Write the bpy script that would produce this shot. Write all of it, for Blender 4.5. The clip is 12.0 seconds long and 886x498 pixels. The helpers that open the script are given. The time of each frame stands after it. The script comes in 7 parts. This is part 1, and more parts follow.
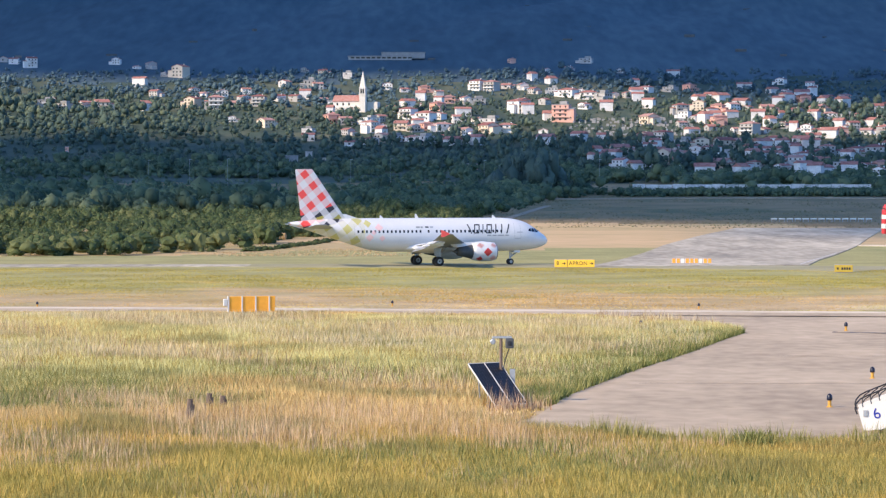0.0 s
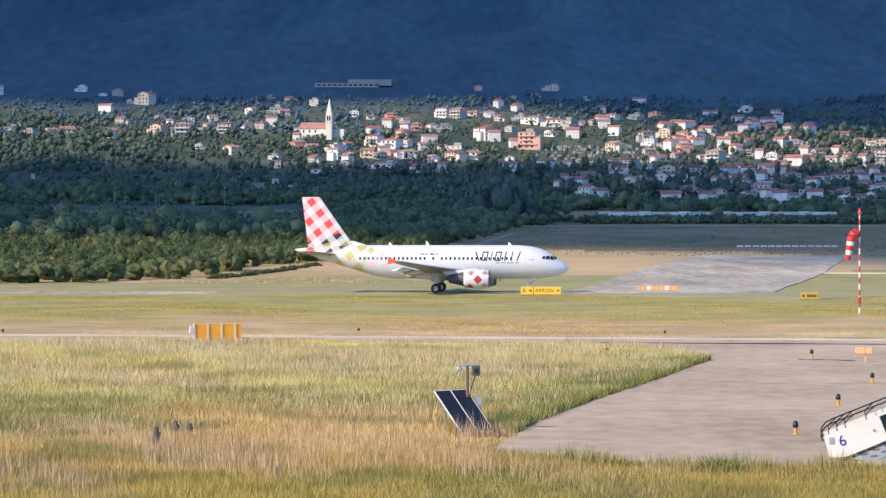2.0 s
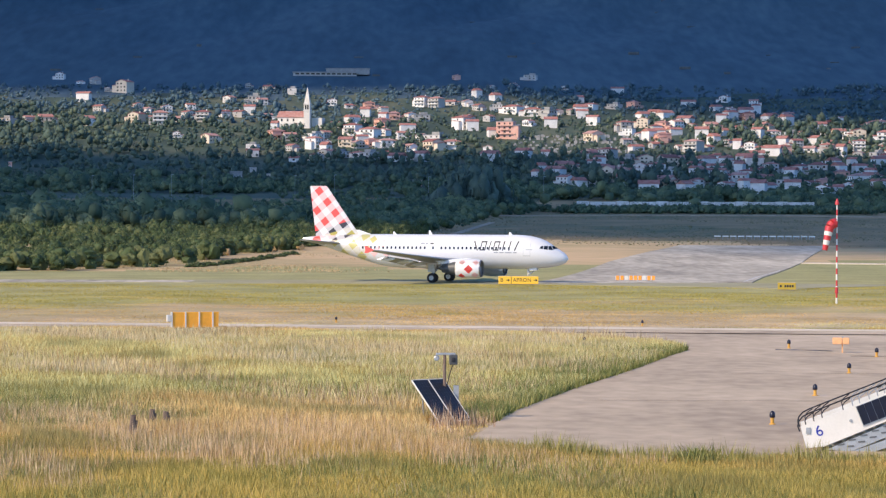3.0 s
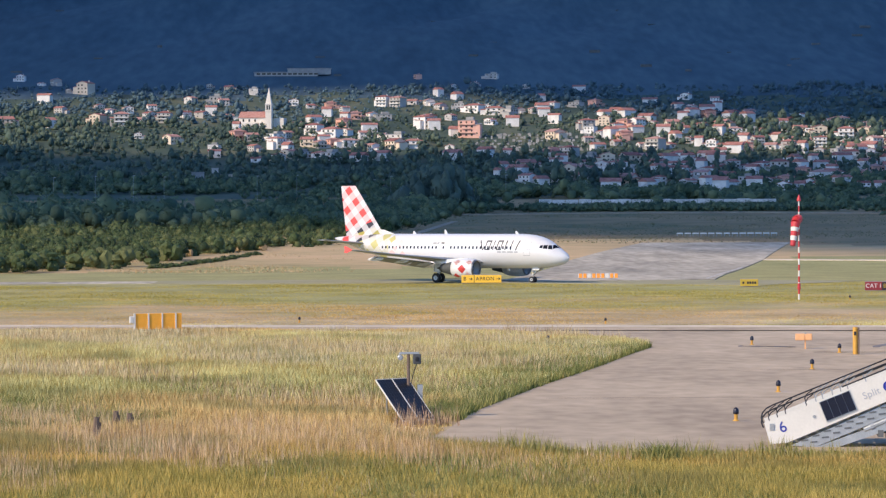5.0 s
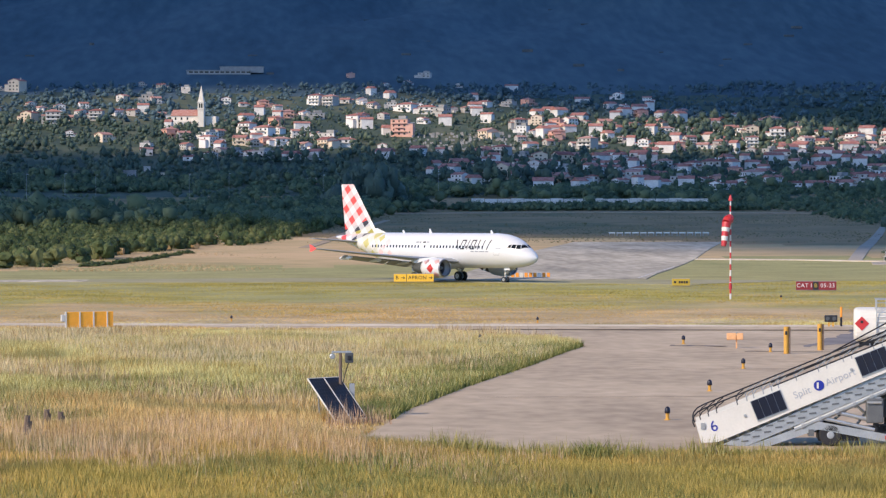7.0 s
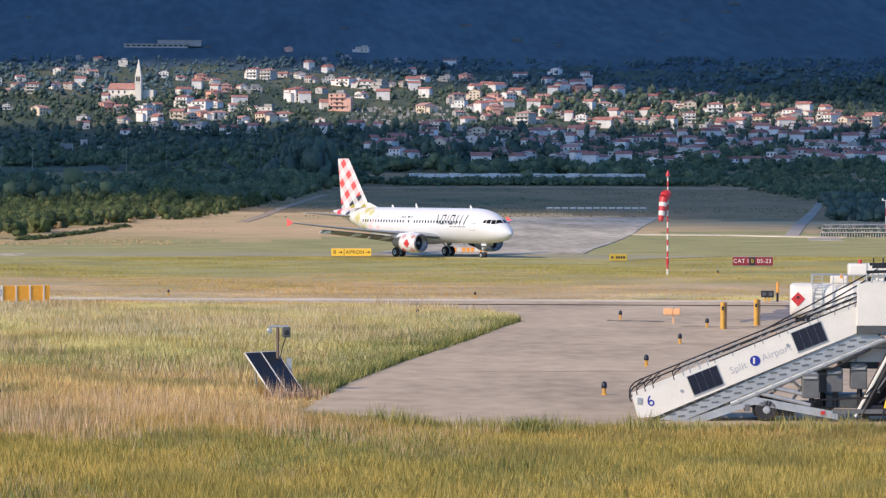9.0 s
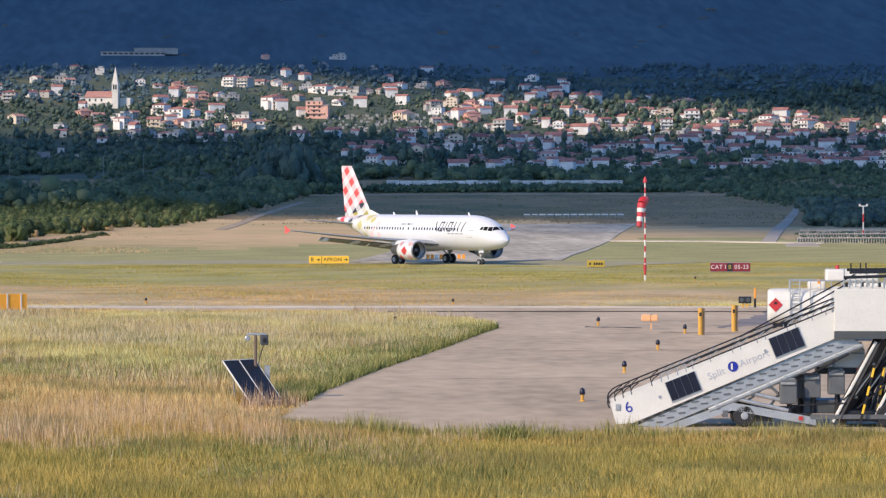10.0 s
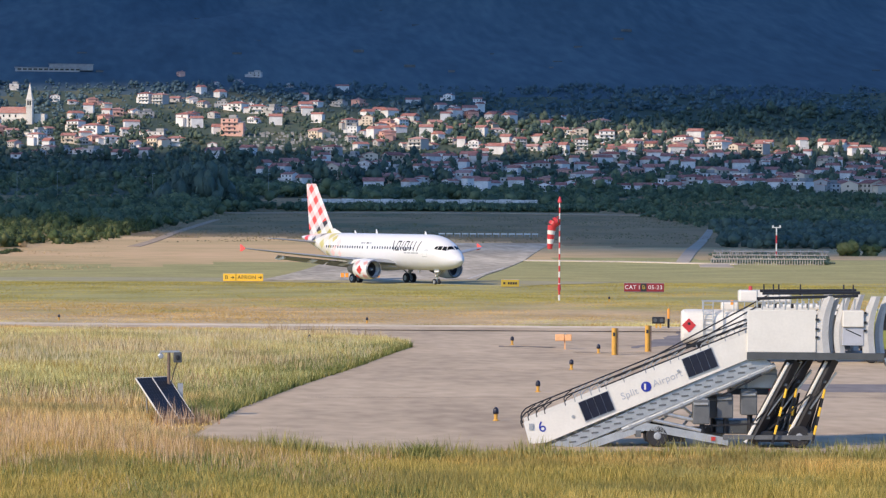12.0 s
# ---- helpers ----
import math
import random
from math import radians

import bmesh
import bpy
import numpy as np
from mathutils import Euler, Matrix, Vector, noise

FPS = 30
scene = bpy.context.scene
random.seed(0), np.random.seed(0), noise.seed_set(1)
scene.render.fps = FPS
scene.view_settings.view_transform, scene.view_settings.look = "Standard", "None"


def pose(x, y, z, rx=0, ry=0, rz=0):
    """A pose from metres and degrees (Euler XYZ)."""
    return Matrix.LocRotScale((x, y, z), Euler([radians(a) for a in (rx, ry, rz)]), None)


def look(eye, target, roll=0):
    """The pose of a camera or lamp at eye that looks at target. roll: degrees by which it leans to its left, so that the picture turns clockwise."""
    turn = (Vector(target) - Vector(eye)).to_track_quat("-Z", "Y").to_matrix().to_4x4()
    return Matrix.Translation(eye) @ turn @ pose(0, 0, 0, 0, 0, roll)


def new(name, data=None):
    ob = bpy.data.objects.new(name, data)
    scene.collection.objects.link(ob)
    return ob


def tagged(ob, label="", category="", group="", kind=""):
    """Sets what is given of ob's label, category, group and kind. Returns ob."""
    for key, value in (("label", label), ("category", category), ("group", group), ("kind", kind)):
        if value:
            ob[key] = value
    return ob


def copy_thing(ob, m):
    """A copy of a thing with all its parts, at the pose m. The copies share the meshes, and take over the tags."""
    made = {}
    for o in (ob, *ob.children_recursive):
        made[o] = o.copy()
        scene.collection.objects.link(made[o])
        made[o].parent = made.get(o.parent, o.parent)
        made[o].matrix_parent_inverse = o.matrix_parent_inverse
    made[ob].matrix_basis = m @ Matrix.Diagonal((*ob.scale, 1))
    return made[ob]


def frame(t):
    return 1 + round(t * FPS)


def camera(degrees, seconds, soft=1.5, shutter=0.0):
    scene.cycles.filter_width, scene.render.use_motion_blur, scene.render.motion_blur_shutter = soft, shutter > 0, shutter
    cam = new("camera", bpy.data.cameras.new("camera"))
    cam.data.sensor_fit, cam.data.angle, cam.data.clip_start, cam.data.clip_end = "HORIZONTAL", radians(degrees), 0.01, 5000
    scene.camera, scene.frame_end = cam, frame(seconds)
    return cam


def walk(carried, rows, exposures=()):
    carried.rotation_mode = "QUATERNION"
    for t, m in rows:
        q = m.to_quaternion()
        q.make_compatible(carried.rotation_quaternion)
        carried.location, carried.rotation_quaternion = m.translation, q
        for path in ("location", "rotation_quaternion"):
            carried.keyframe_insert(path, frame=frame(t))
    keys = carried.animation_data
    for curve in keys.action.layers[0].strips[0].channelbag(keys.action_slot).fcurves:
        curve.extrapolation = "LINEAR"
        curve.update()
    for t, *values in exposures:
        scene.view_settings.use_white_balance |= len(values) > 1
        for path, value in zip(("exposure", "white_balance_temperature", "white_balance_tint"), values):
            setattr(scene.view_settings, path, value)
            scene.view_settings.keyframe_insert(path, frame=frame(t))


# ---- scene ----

# The camera stands on a terrace about nine metres up and pans after the aircraft.
EYE = Vector((0.0, 0.0, 8.76))
LENS = 17.82
cam = camera(LENS, 12.0, soft=1.3)
PAN = [  # seconds, degrees to the right, degrees up, roll
    (0, -0.009, -1.102, -0.015),
    (0.5, 0.083, -1.034, 0.399),
    (1, 0.252, -0.799, 0.488),
    (1.5, 0.385, -0.713, -0.011),
    (2, 0.673, -0.550, 0.007),
    (2.5, 0.690, -0.392, -0.103),
    (3, 1.124, -0.768, 0.193),
    (4.8, 1.974, -0.882, -0.194),
    (5, 1.879, -0.785, -0.250),
    (5.5, 1.823, -0.575, -0.319),
    (6, 2.357, -0.745, -0.182),
    (6.5, 2.827, -0.621, -0.255),
    (7, 3.250, -0.811, -0.093),
    (7.2, 3.338, -0.877, -0.069),
    (9, 4.515, -1.325, 0.090),
    (9.5, 4.675, -1.178, 0.043),
    (10, 4.968, -1.183, -0.106),
    (10.5, 5.241, -1.056, -0.145),
    (11, 5.787, -0.881, -0.186),
    (11.5, 6.489, -0.933, -0.003),
    (12, 6.699, -0.799, 0.305),
]


def aim(pan, tilt, roll):
    p, q = radians(pan), radians(tilt)
    way = Vector((math.sin(p) * math.cos(q), math.cos(p) * math.cos(q), math.sin(q)))
    return look(EYE, EYE + way * 100, roll)


walk(cam, [(t, aim(a, b, c)) for t, a, b, c in PAN], exposures=[(0, 0.45, 4980, 14), (2.5, 0.27, 4980, 14), (6, 0.07, 4980, 14), (12, 0.07, 4980, 14)])

# ---- light ----
SUN_AZ, SUN_EL = radians(-124), radians(34)   # clockwise from +y
TO_SUN = Vector((math.sin(SUN_AZ) * math.cos(SUN_EL), math.cos(SUN_AZ) * math.cos(SUN_EL), math.sin(SUN_EL)))
world = bpy.data.worlds.new("sky")
scene.world = world
world.use_nodes = True
wn = world.node_tree
sky = wn.nodes.new("ShaderNodeTexSky")
sky.sky_type, sky.sun_disc = "NISHITA", False
sky.ozone_density, sky.air_density = 5.0, 1.2
sky.sun_elevation, sky.sun_rotation = SUN_EL, SUN_AZ
wn.links.new(sky.outputs[0], wn.nodes["Background"].inputs[0])
wn.nodes["Background"].inputs[1].default_value = 0.17
sun = new("sun", bpy.data.lights.new("sun", "SUN"))
sun.data.energy, sun.data.angle, sun.data.color = 4.8, radians(0.8), (1.0, 0.69, 0.35)
sun.matrix_world = look(TO_SUN * 100, (0, 0, 0))

# ---- materials ----
def links(m, *pairs):
    for a, b in pairs:
        m.node_tree.links.new(a, b)


def surface(name, colours, rough=0.6, scale=1.0, fine=None, bump=0.0, metal=0.0, island=0.0, piece=0.0, world_space=False, coat=0.0, stretch=(1, 1, 1)):
    """Two or three colours mixed by noise at two scales; scale is in waves a metre."""
    m = bpy.data.materials.new(name)
    m.use_nodes = True
    n, p = m.node_tree.nodes, m.node_tree.nodes["Principled BSDF"]
    p.inputs["Roughness"].default_value, p.inputs["Metallic"].default_value = rough, metal
    p.inputs["Coat Weight"].default_value = coat
    if world_space:
        co = n.new("ShaderNodeNewGeometry").outputs["Position"]
    else:
        co = n.new("ShaderNodeTexCoord").outputs["Object"]
    mp = n.new("ShaderNodeMapping")
    mp.inputs["Scale"].default_value = stretch
    links(m, (co, mp.inputs[0]))
    a, b = n.new("ShaderNodeTexNoise"), n.new("ShaderNodeTexNoise")
    a.inputs["Scale"].default_value, a.inputs["Detail"].default_value = scale, 5
    b.inputs["Scale"].default_value, b.inputs["Detail"].default_value = fine or scale * 9, 6
    mix = n.new("ShaderNodeMath")
    mix.operation = "MULTIPLY_ADD"
    mix.inputs[1].default_value = 0.45
    sub = n.new("ShaderNodeMath")
    sub.operation = "MULTIPLY"
    sub.inputs[1].default_value = 0.55
    links(m, (mp.outputs[0], a.inputs[0]), (mp.outputs[0], b.inputs[0]), (a.outputs[0], sub.inputs[0]), (b.outputs[0], mix.inputs[0]), (sub.outputs[0], mix.inputs[2]))
    val = mix.outputs[0]
    for amount, node, out in ((island, "ShaderNodeNewGeometry", "Random Per Island"), (piece, "ShaderNodeObjectInfo", "Random")):
        if amount:
            o, k, c = n.new(node), n.new("ShaderNodeMath"), n.new("ShaderNodeMath")
            k.operation, c.operation = "MULTIPLY_ADD", "ADD"
            k.inputs[1].default_value, k.inputs[2].default_value = amount, -amount / 2
            links(m, (o.outputs[out], k.inputs[0]), (k.outputs[0], c.inputs[0]), (val, c.inputs[1]))
            val = c.outputs[0]
    r = n.new("ShaderNodeValToRGB")
    el = r.color_ramp.elements
    span = (0.32, 0.68)
    el[0].position, el[1].position = span
    el[0].color, el[1].color = (*colours[0], 1), (*colours[-1], 1)
    if len(colours) > 2:
        for i, c in enumerate(colours[1:-1]):
            e = el.new(span[0] + (span[1] - span[0]) * (i + 1) / (len(colours) - 1))
            e.color = (*c, 1)
    links(m, (val, r.inputs[0]), (r.outputs[0], p.inputs["Base Color"]))
    if bump:
        u = n.new("ShaderNodeBump")
        u.inputs["Strength"].default_value, u.inputs["Distance"].default_value = 0.8, bump
        links(m, (val, u.inputs["Height"]), (u.outputs[0], p.inputs["Normal"]))
    return m


def plain(name, c, rough=0.5, metal=0.0, var=0.12, scale=3.0, bump=0.0, coat=0.0):
    lo, hi = tuple(v * (1 - var) for v in c), tuple(min(1, v * (1 + var)) for v in c)
    return surface(name, [lo, hi], rough, scale, bump=bump, metal=metal, coat=coat)


WHITE = plain("white_paint", (0.68, 0.68, 0.67), 0.35, var=0.04, scale=0.6, coat=0.2)
WHITE_GSE = plain("white_panel_paint", (0.69, 0.665, 0.585), 0.45, var=0.07, scale=1.2)
GREY = plain("grey_paint", (0.30, 0.32, 0.33), 0.5, var=0.15)
GREY_DARK = plain("dark_grey_paint", (0.07, 0.075, 0.075), 0.5, var=0.2)
GREY_LIGHT = plain("galvanised_steel", (0.42, 0.44, 0.44), 0.45, 0.5, var=0.18)
WING_GREY = plain("wing_grey", (0.27, 0.285, 0.30), 0.4, var=0.08, scale=0.8)
DARK = plain("dark_rubber", (0.02, 0.02, 0.022), 0.8, var=0.3)
BLACK = plain("black_paint", (0.015, 0.015, 0.017), 0.45, var=0.2)
GLASS_DARK = plain("dark_glass", (0.015, 0.018, 0.022), 0.08, var=0.2)
METAL = plain("bare_metal", (0.55, 0.55, 0.56), 0.3, 0.9)
RED = plain("red_paint", (0.46, 0.03, 0.03), 0.4)
CORAL = plain("coral_paint", (0.78, 0.10, 0.08), 0.4, var=0.06)
PINK = plain("pale_pink_paint", (0.80, 0.55, 0.52), 0.4, var=0.06)
OLIVE = plain("olive_yellow_paint", (0.54, 0.50, 0.18), 0.4, var=0.1)
ORANGE = plain("orange_paint", (0.88, 0.34, 0.02), 0.5, var=0.12)
YELLOW = plain("yellow_paint", (0.85, 0.52, 0.02), 0.45, var=0.08)
OCHRE = plain("ochre_paint", (0.58, 0.32, 0.035), 0.55, var=0.12)
YELLOW_OLD = plain("faded_yellow_paint", (0.42, 0.30, 0.02), 0.6, var=0.15)
MAROON = plain("dark_red_sign", (0.20, 0.015, 0.02), 0.5)
BLUE = plain("blue_paint", (0.02, 0.03, 0.30), 0.4)
WOOD = surface("weathered_wood", [(0.10, 0.07, 0.05), (0.24, 0.18, 0.13)], 0.85, 2.0, bump=0.01, stretch=(4, 4, 0.6))
CONCRETE = surface("apron_concrete", [(0.30, 0.230, 0.145), (0.455, 0.358, 0.228), (0.59, 0.468, 0.31)], 0.85, 0.13, 1.1, bump=0.004, world_space=True, stretch=(0.8, 0.5, 1))
ASPHALT = surface("runway_asphalt", [(0.19, 0.166, 0.120), (0.40, 0.35, 0.255), (0.63, 0.565, 0.43)], 0.85, 0.07, 0.5, world_space=True, stretch=(1.5, 0.3, 1))
PALE_CONCRETE = surface("shoulder_concrete", [(0.42, 0.35, 0.24), (0.62, 0.53, 0.38), (0.74, 0.64, 0.48)], 0.85, 0.12, 1.0, world_space=True)
OLD_PAVING = surface("overgrown_paving", [(0.24, 0.22, 0.09), (0.32, 0.29, 0.15), (0.38, 0.34, 0.21)], 0.9, 0.08, 0.8, world_space=True)
WHITE_LINE = surface("worn_white_line", [(0.36, 0.34, 0.31), (0.70, 0.69, 0.66)], 0.8, 0.4, world_space=True)
TAR = surface("tar_joint", [(0.05, 0.05, 0.05), (0.09, 0.085, 0.08)], 0.8, 0.5, world_space=True)
LEAF = surface("scrub_leaves", [(0.030, 0.054, 0.017), (0.075, 0.112, 0.032), (0.160, 0.178, 0.058)], 0.75, 0.07, 0.5, island=0.42, world_space=True)
# far and plain wood leaves, blued and lifted to imitate haze
LEAF_FAR = surface("hazy_far_leaves", [(0.030, 0.056, 0.048), (0.062, 0.096, 0.070), (0.11, 0.135, 0.078)], 0.8, 0.035, 0.25, island=0.25, world_space=True)
LEAF_PLAIN = surface("plain_wood_leaves", [(0.052, 0.088, 0.055), (0.11, 0.158, 0.088), (0.19, 0.225, 0.11)], 0.8, 0.035, 0.25, island=0.3, world_space=True)
BARK = surface("bark", [(0.05, 0.04, 0.03), (0.13, 0.10, 0.075)], 0.9, 3.0, bump=0.02, stretch=(3, 3, 0.7))
HAY = surface("hay", [(0.30, 0.20, 0.09), (0.50, 0.36, 0.17)], 0.9, 6.0, bump=0.03)
ROOF = surface("clay_tiles", [(0.22, 0.085, 0.068), (0.36, 0.155, 0.115), (0.46, 0.28, 0.23)], 0.8, 0.6, 5.0, piece=0.35)
ROOF_GREY = surface("flat_roof", [(0.22, 0.22, 0.22), (0.40, 0.39, 0.37)], 0.85, 0.4, piece=0.2)
WALL_WHITE = surface("white_render", [(0.40, 0.385, 0.36), (0.60, 0.575, 0.54), (0.76, 0.74, 0.70)], 0.85, 0.25, piece=0.6)
WALL_CREAM = surface("cream_render", [(0.55, 0.47, 0.36), (0.68, 0.58, 0.44)], 0.85, 0.25, piece=0.3)
WALL_SALMON = surface("salmon_render", [(0.60, 0.33, 0.25), (0.70, 0.44, 0.34)], 0.85, 0.25, piece=0.3)
STONE = surface("pale_stone", [(0.58, 0.55, 0.48), (0.74, 0.70, 0.63)], 0.85, 0.5, 2.0)
CLOUD = plain("cloud_white", (0.8, 0.8, 0.82), 1.0, var=0.03, scale=0.01)


def solid_leafy(m, amount=0.25):
    """Let some light pass through thin blades."""
    n, p = m.node_tree.nodes, m.node_tree.nodes["Principled BSDF"]
    tr, mx = n.new("ShaderNodeBsdfTranslucent"), n.new("ShaderNodeMixShader")
    src = p.inputs["Base Color"].links[0].from_socket
    mx.inputs[0].default_value = amount
    links(m, (src, tr.inputs[0]), (p.outputs[0], mx.inputs[1]), (tr.outputs[0], mx.inputs[2]), (mx.outputs[0], n["Material Output"].inputs[0]))
    return m


def zoned(name, zones, fine=0.6, bump=0.0, island=0.0, rough=0.9, green=(0.25, 0.23, 0.075), blots=0.65):
    """Ground colours that change with the distance from the origin along y and with patches; zones: (metres, dark colour, light colour)."""
    m = bpy.data.materials.new(name)
    m.use_nodes = True
    n, p = m.node_tree.nodes, m.node_tree.nodes["Principled BSDF"]
    p.inputs["Roughness"].default_value = rough
    geo, sep = n.new("ShaderNodeNewGeometry"), n.new("ShaderNodeSeparateXYZ")
    wob, wide, small = (n.new("ShaderNodeTexNoise") for _ in range(3))
    wob.inputs["Scale"].default_value, wide.inputs["Scale"].default_value, small.inputs["Scale"].default_value = 0.045, 0.11, fine
    for k in (wob, wide, small):
        k.inputs["Detail"].default_value = 6
        links(m, (geo.outputs["Position"], k.inputs[0]))
    links(m, (geo.outputs["Position"], sep.inputs[0]))
    off = n.new("ShaderNodeMath")
    off.operation = "MULTIPLY_ADD"
    off.inputs[1].default_value, off.inputs[2].default_value = 0.62, 0.69
    dist = n.new("ShaderNodeMath")
    dist.operation = "MULTIPLY"
    links(m, (wob.outputs[0], off.inputs[0]), (sep.outputs[1], dist.inputs[0]), (off.outputs[0], dist.inputs[1]))
    top = zones[-1][0]
    fac = n.new("ShaderNodeMath")
    fac.operation = "DIVIDE"
    fac.inputs[1].default_value = top
    links(m, (dist.outputs[0], fac.inputs[0]))
    ramps = []
    for which in (1, 2):
        r = n.new("ShaderNodeValToRGB")
        el = r.color_ramp.elements
        while len(el) < len(zones):
            el.new(0.5)
        for e, z in zip(el, zones):
            e.position, e.color = z[0] / top, (*z[which], 1)
        links(m, (fac.outputs[0], r.inputs[0]))
        ramps.append(r)
    add = n.new("ShaderNodeMath")
    add.operation = "MULTIPLY_ADD"
    add.inputs[1].default_value = 0.5
    half = n.new("ShaderNodeMath")
    half.operation = "MULTIPLY"
    half.inputs[1].default_value = 0.5
    links(m, (wide.outputs[0], half.inputs[0]), (small.outputs[0], add.inputs[0]), (half.outputs[0], add.inputs[2]))
    val = add.outputs[0]
    if island:
        k, c = n.new("ShaderNodeMath"), n.new("ShaderNodeMath")
        k.operation, c.operation = "MULTIPLY_ADD", "ADD"
        k.inputs[1].default_value, k.inputs[2].default_value = island, -island / 2
        links(m, (geo.outputs["Random Per Island"], k.inputs[0]), (k.outputs[0], c.inputs[0]), (val, c.inputs[1]))
        val = c.outputs[0]
    con = n.new("ShaderNodeMapRange")
    con.inputs[1].default_value, con.inputs[2].default_value = 0.38, 0.62
    mx = n.new("ShaderNodeMix")
    mx.data_type = "RGBA"
    links(m, (val, con.inputs[0]), (con.outputs[0], mx.inputs[0]), (ramps[0].outputs[0], mx.inputs[6]), (ramps[1].outputs[0], mx.inputs[7]))
    # greener patches of their own shape
    blot, cut, tone = n.new("ShaderNodeTexNoise"), n.new("ShaderNodeMapRange"), n.new("ShaderNodeMix")
    blot.inputs["Scale"].default_value, blot.inputs["Detail"].default_value = 0.13, 8
    cut.inputs[1].default_value, cut.inputs[2].default_value, cut.inputs[4].default_value = 0.5, 0.62, blots
    tone.data_type = "RGBA"
    tone.inputs[7].default_value = (*green, 1)
    links(m, (geo.outputs["Position"], blot.inputs[0]), (blot.outputs[0], cut.inputs[0]), (cut.outputs[0], tone.inputs[0]), (mx.outputs[2], tone.inputs[6]), (tone.outputs[2], p.inputs["Base Color"]))
    if bump:
        u = n.new("ShaderNodeBump")
        u.inputs["Distance"].default_value = bump
        links(m, (val, u.inputs["Height"]), (u.outputs[0], p.inputs["Normal"]))
    return m


for leafy in (LEAF, LEAF_PLAIN):
    solid_leafy(leafy, 0.3)
GREEN, GREEN2 = (0.205, 0.195, 0.048), (0.46, 0.385, 0.135)
OLIVE_D, OLIVE_L = (0.28, 0.23, 0.07), (0.53, 0.405, 0.165)
STRAW_D, STRAW_L = (0.34, 0.25, 0.115), (0.63, 0.475, 0.265)
PALE_D, PALE_L = (0.38, 0.305, 0.135), (0.70, 0.565, 0.335)
NEAR_ZONES = [(40, GREEN, GREEN2), (90, GREEN, GREEN2), (99, OLIVE_D, OLIVE_L), (106, STRAW_D, STRAW_L), (118, STRAW_D, STRAW_L),
              (130, GREEN, PALE_L), (150, OLIVE_D, PALE_L), (175, PALE_D, PALE_L), (205, PALE_D, PALE_L), (214, STRAW_D, STRAW_L), (236, (0.36, 0.27, 0.12), (0.52, 0.39, 0.20)),
              (258, (0.31, 0.265, 0.09), (0.46, 0.38, 0.15)), (285, (0.26, 0.25, 0.07), (0.40, 0.36, 0.12)), (330, (0.26, 0.24, 0.07), (0.41, 0.36, 0.125)), (420, (0.23, 0.225, 0.065), (0.38, 0.345, 0.12))]
BLADE_ZONES = [(z, (a[0] * 1.5, a[1] * 1.36, a[2] * 0.98), (min(0.85, b[0] * 1.55), b[1] * 1.4, b[2] * 1.0)) for z, a, b in NEAR_ZONES]
GRASS = solid_leafy(zoned("grass_blades", BLADE_ZONES, 0.35, island=0.5), 0.42)
STRIP = solid_leafy(zoned("mown_grass_blades", BLADE_ZONES, 0.25, island=0.12, blots=0.2), 0.4)
SOIL = zoned("meadow_ground", NEAR_ZONES, 1.5, bump=0.05, blots=0.3)
STRAWBANK = surface("dry_straw_field", [(0.26, 0.23, 0.075), (0.50, 0.36, 0.165), (0.62, 0.43, 0.22)], 0.9, 0.016, 0.3, world_space=True, stretch=(0.5, 1.2, 1))
FIELD = surface("rough_field", [(0.085, 0.110, 0.032), (0.25, 0.175, 0.065), (0.38, 0.25, 0.105)], 0.95, 0.014, 0.1, world_space=True, stretch=(0.8, 0.35, 1))
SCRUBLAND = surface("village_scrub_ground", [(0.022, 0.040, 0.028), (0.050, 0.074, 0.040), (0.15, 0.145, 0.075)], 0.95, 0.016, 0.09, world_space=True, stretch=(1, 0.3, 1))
LEAF_DARK = surface("dark_pine_leaves", [(0.04, 0.07, 0.06), (0.085, 0.12, 0.085)], 0.8, 0.05, 0.4, island=0.2, world_space=True)
# haze over the slope is painted in as blue
HILL = surface("hazy_mountain_forest", [(0.026, 0.050, 0.070), (0.050, 0.086, 0.108), (0.092, 0.132, 0.148)], 0.95, 0.010, 0.12, world_space=True, stretch=(1, 0.16, 0.5))


# ---- mesh helpers ----
def bm_box(bm, size, at=(0, 0, 0), turn=None, bevel=0.0):
    m = Matrix.Translation(at) @ (turn.to_4x4() if turn else Matrix()) @ Matrix.Diagonal((*size, 1))
    r = bmesh.ops.create_cube(bm, size=1, matrix=m)
    if bevel:
        es = list({e for v in r["verts"] for e in v.link_edges})
        bmesh.ops.bevel(bm, geom=es, offset=bevel, segments=2, affect="EDGES", profile=0.5)


def bm_tube(bm, a, b, r, r2=None, seg=8):
    a, b = Vector(a), Vector(b)
    d = b - a
    m = Matrix.Translation((a + b) / 2) @ d.to_track_quat("Z", "Y").to_matrix().to_4x4()
    bmesh.ops.create_cone(bm, cap_ends=True, segments=seg, radius1=r, radius2=r if r2 is None else r2, depth=d.length, matrix=m)


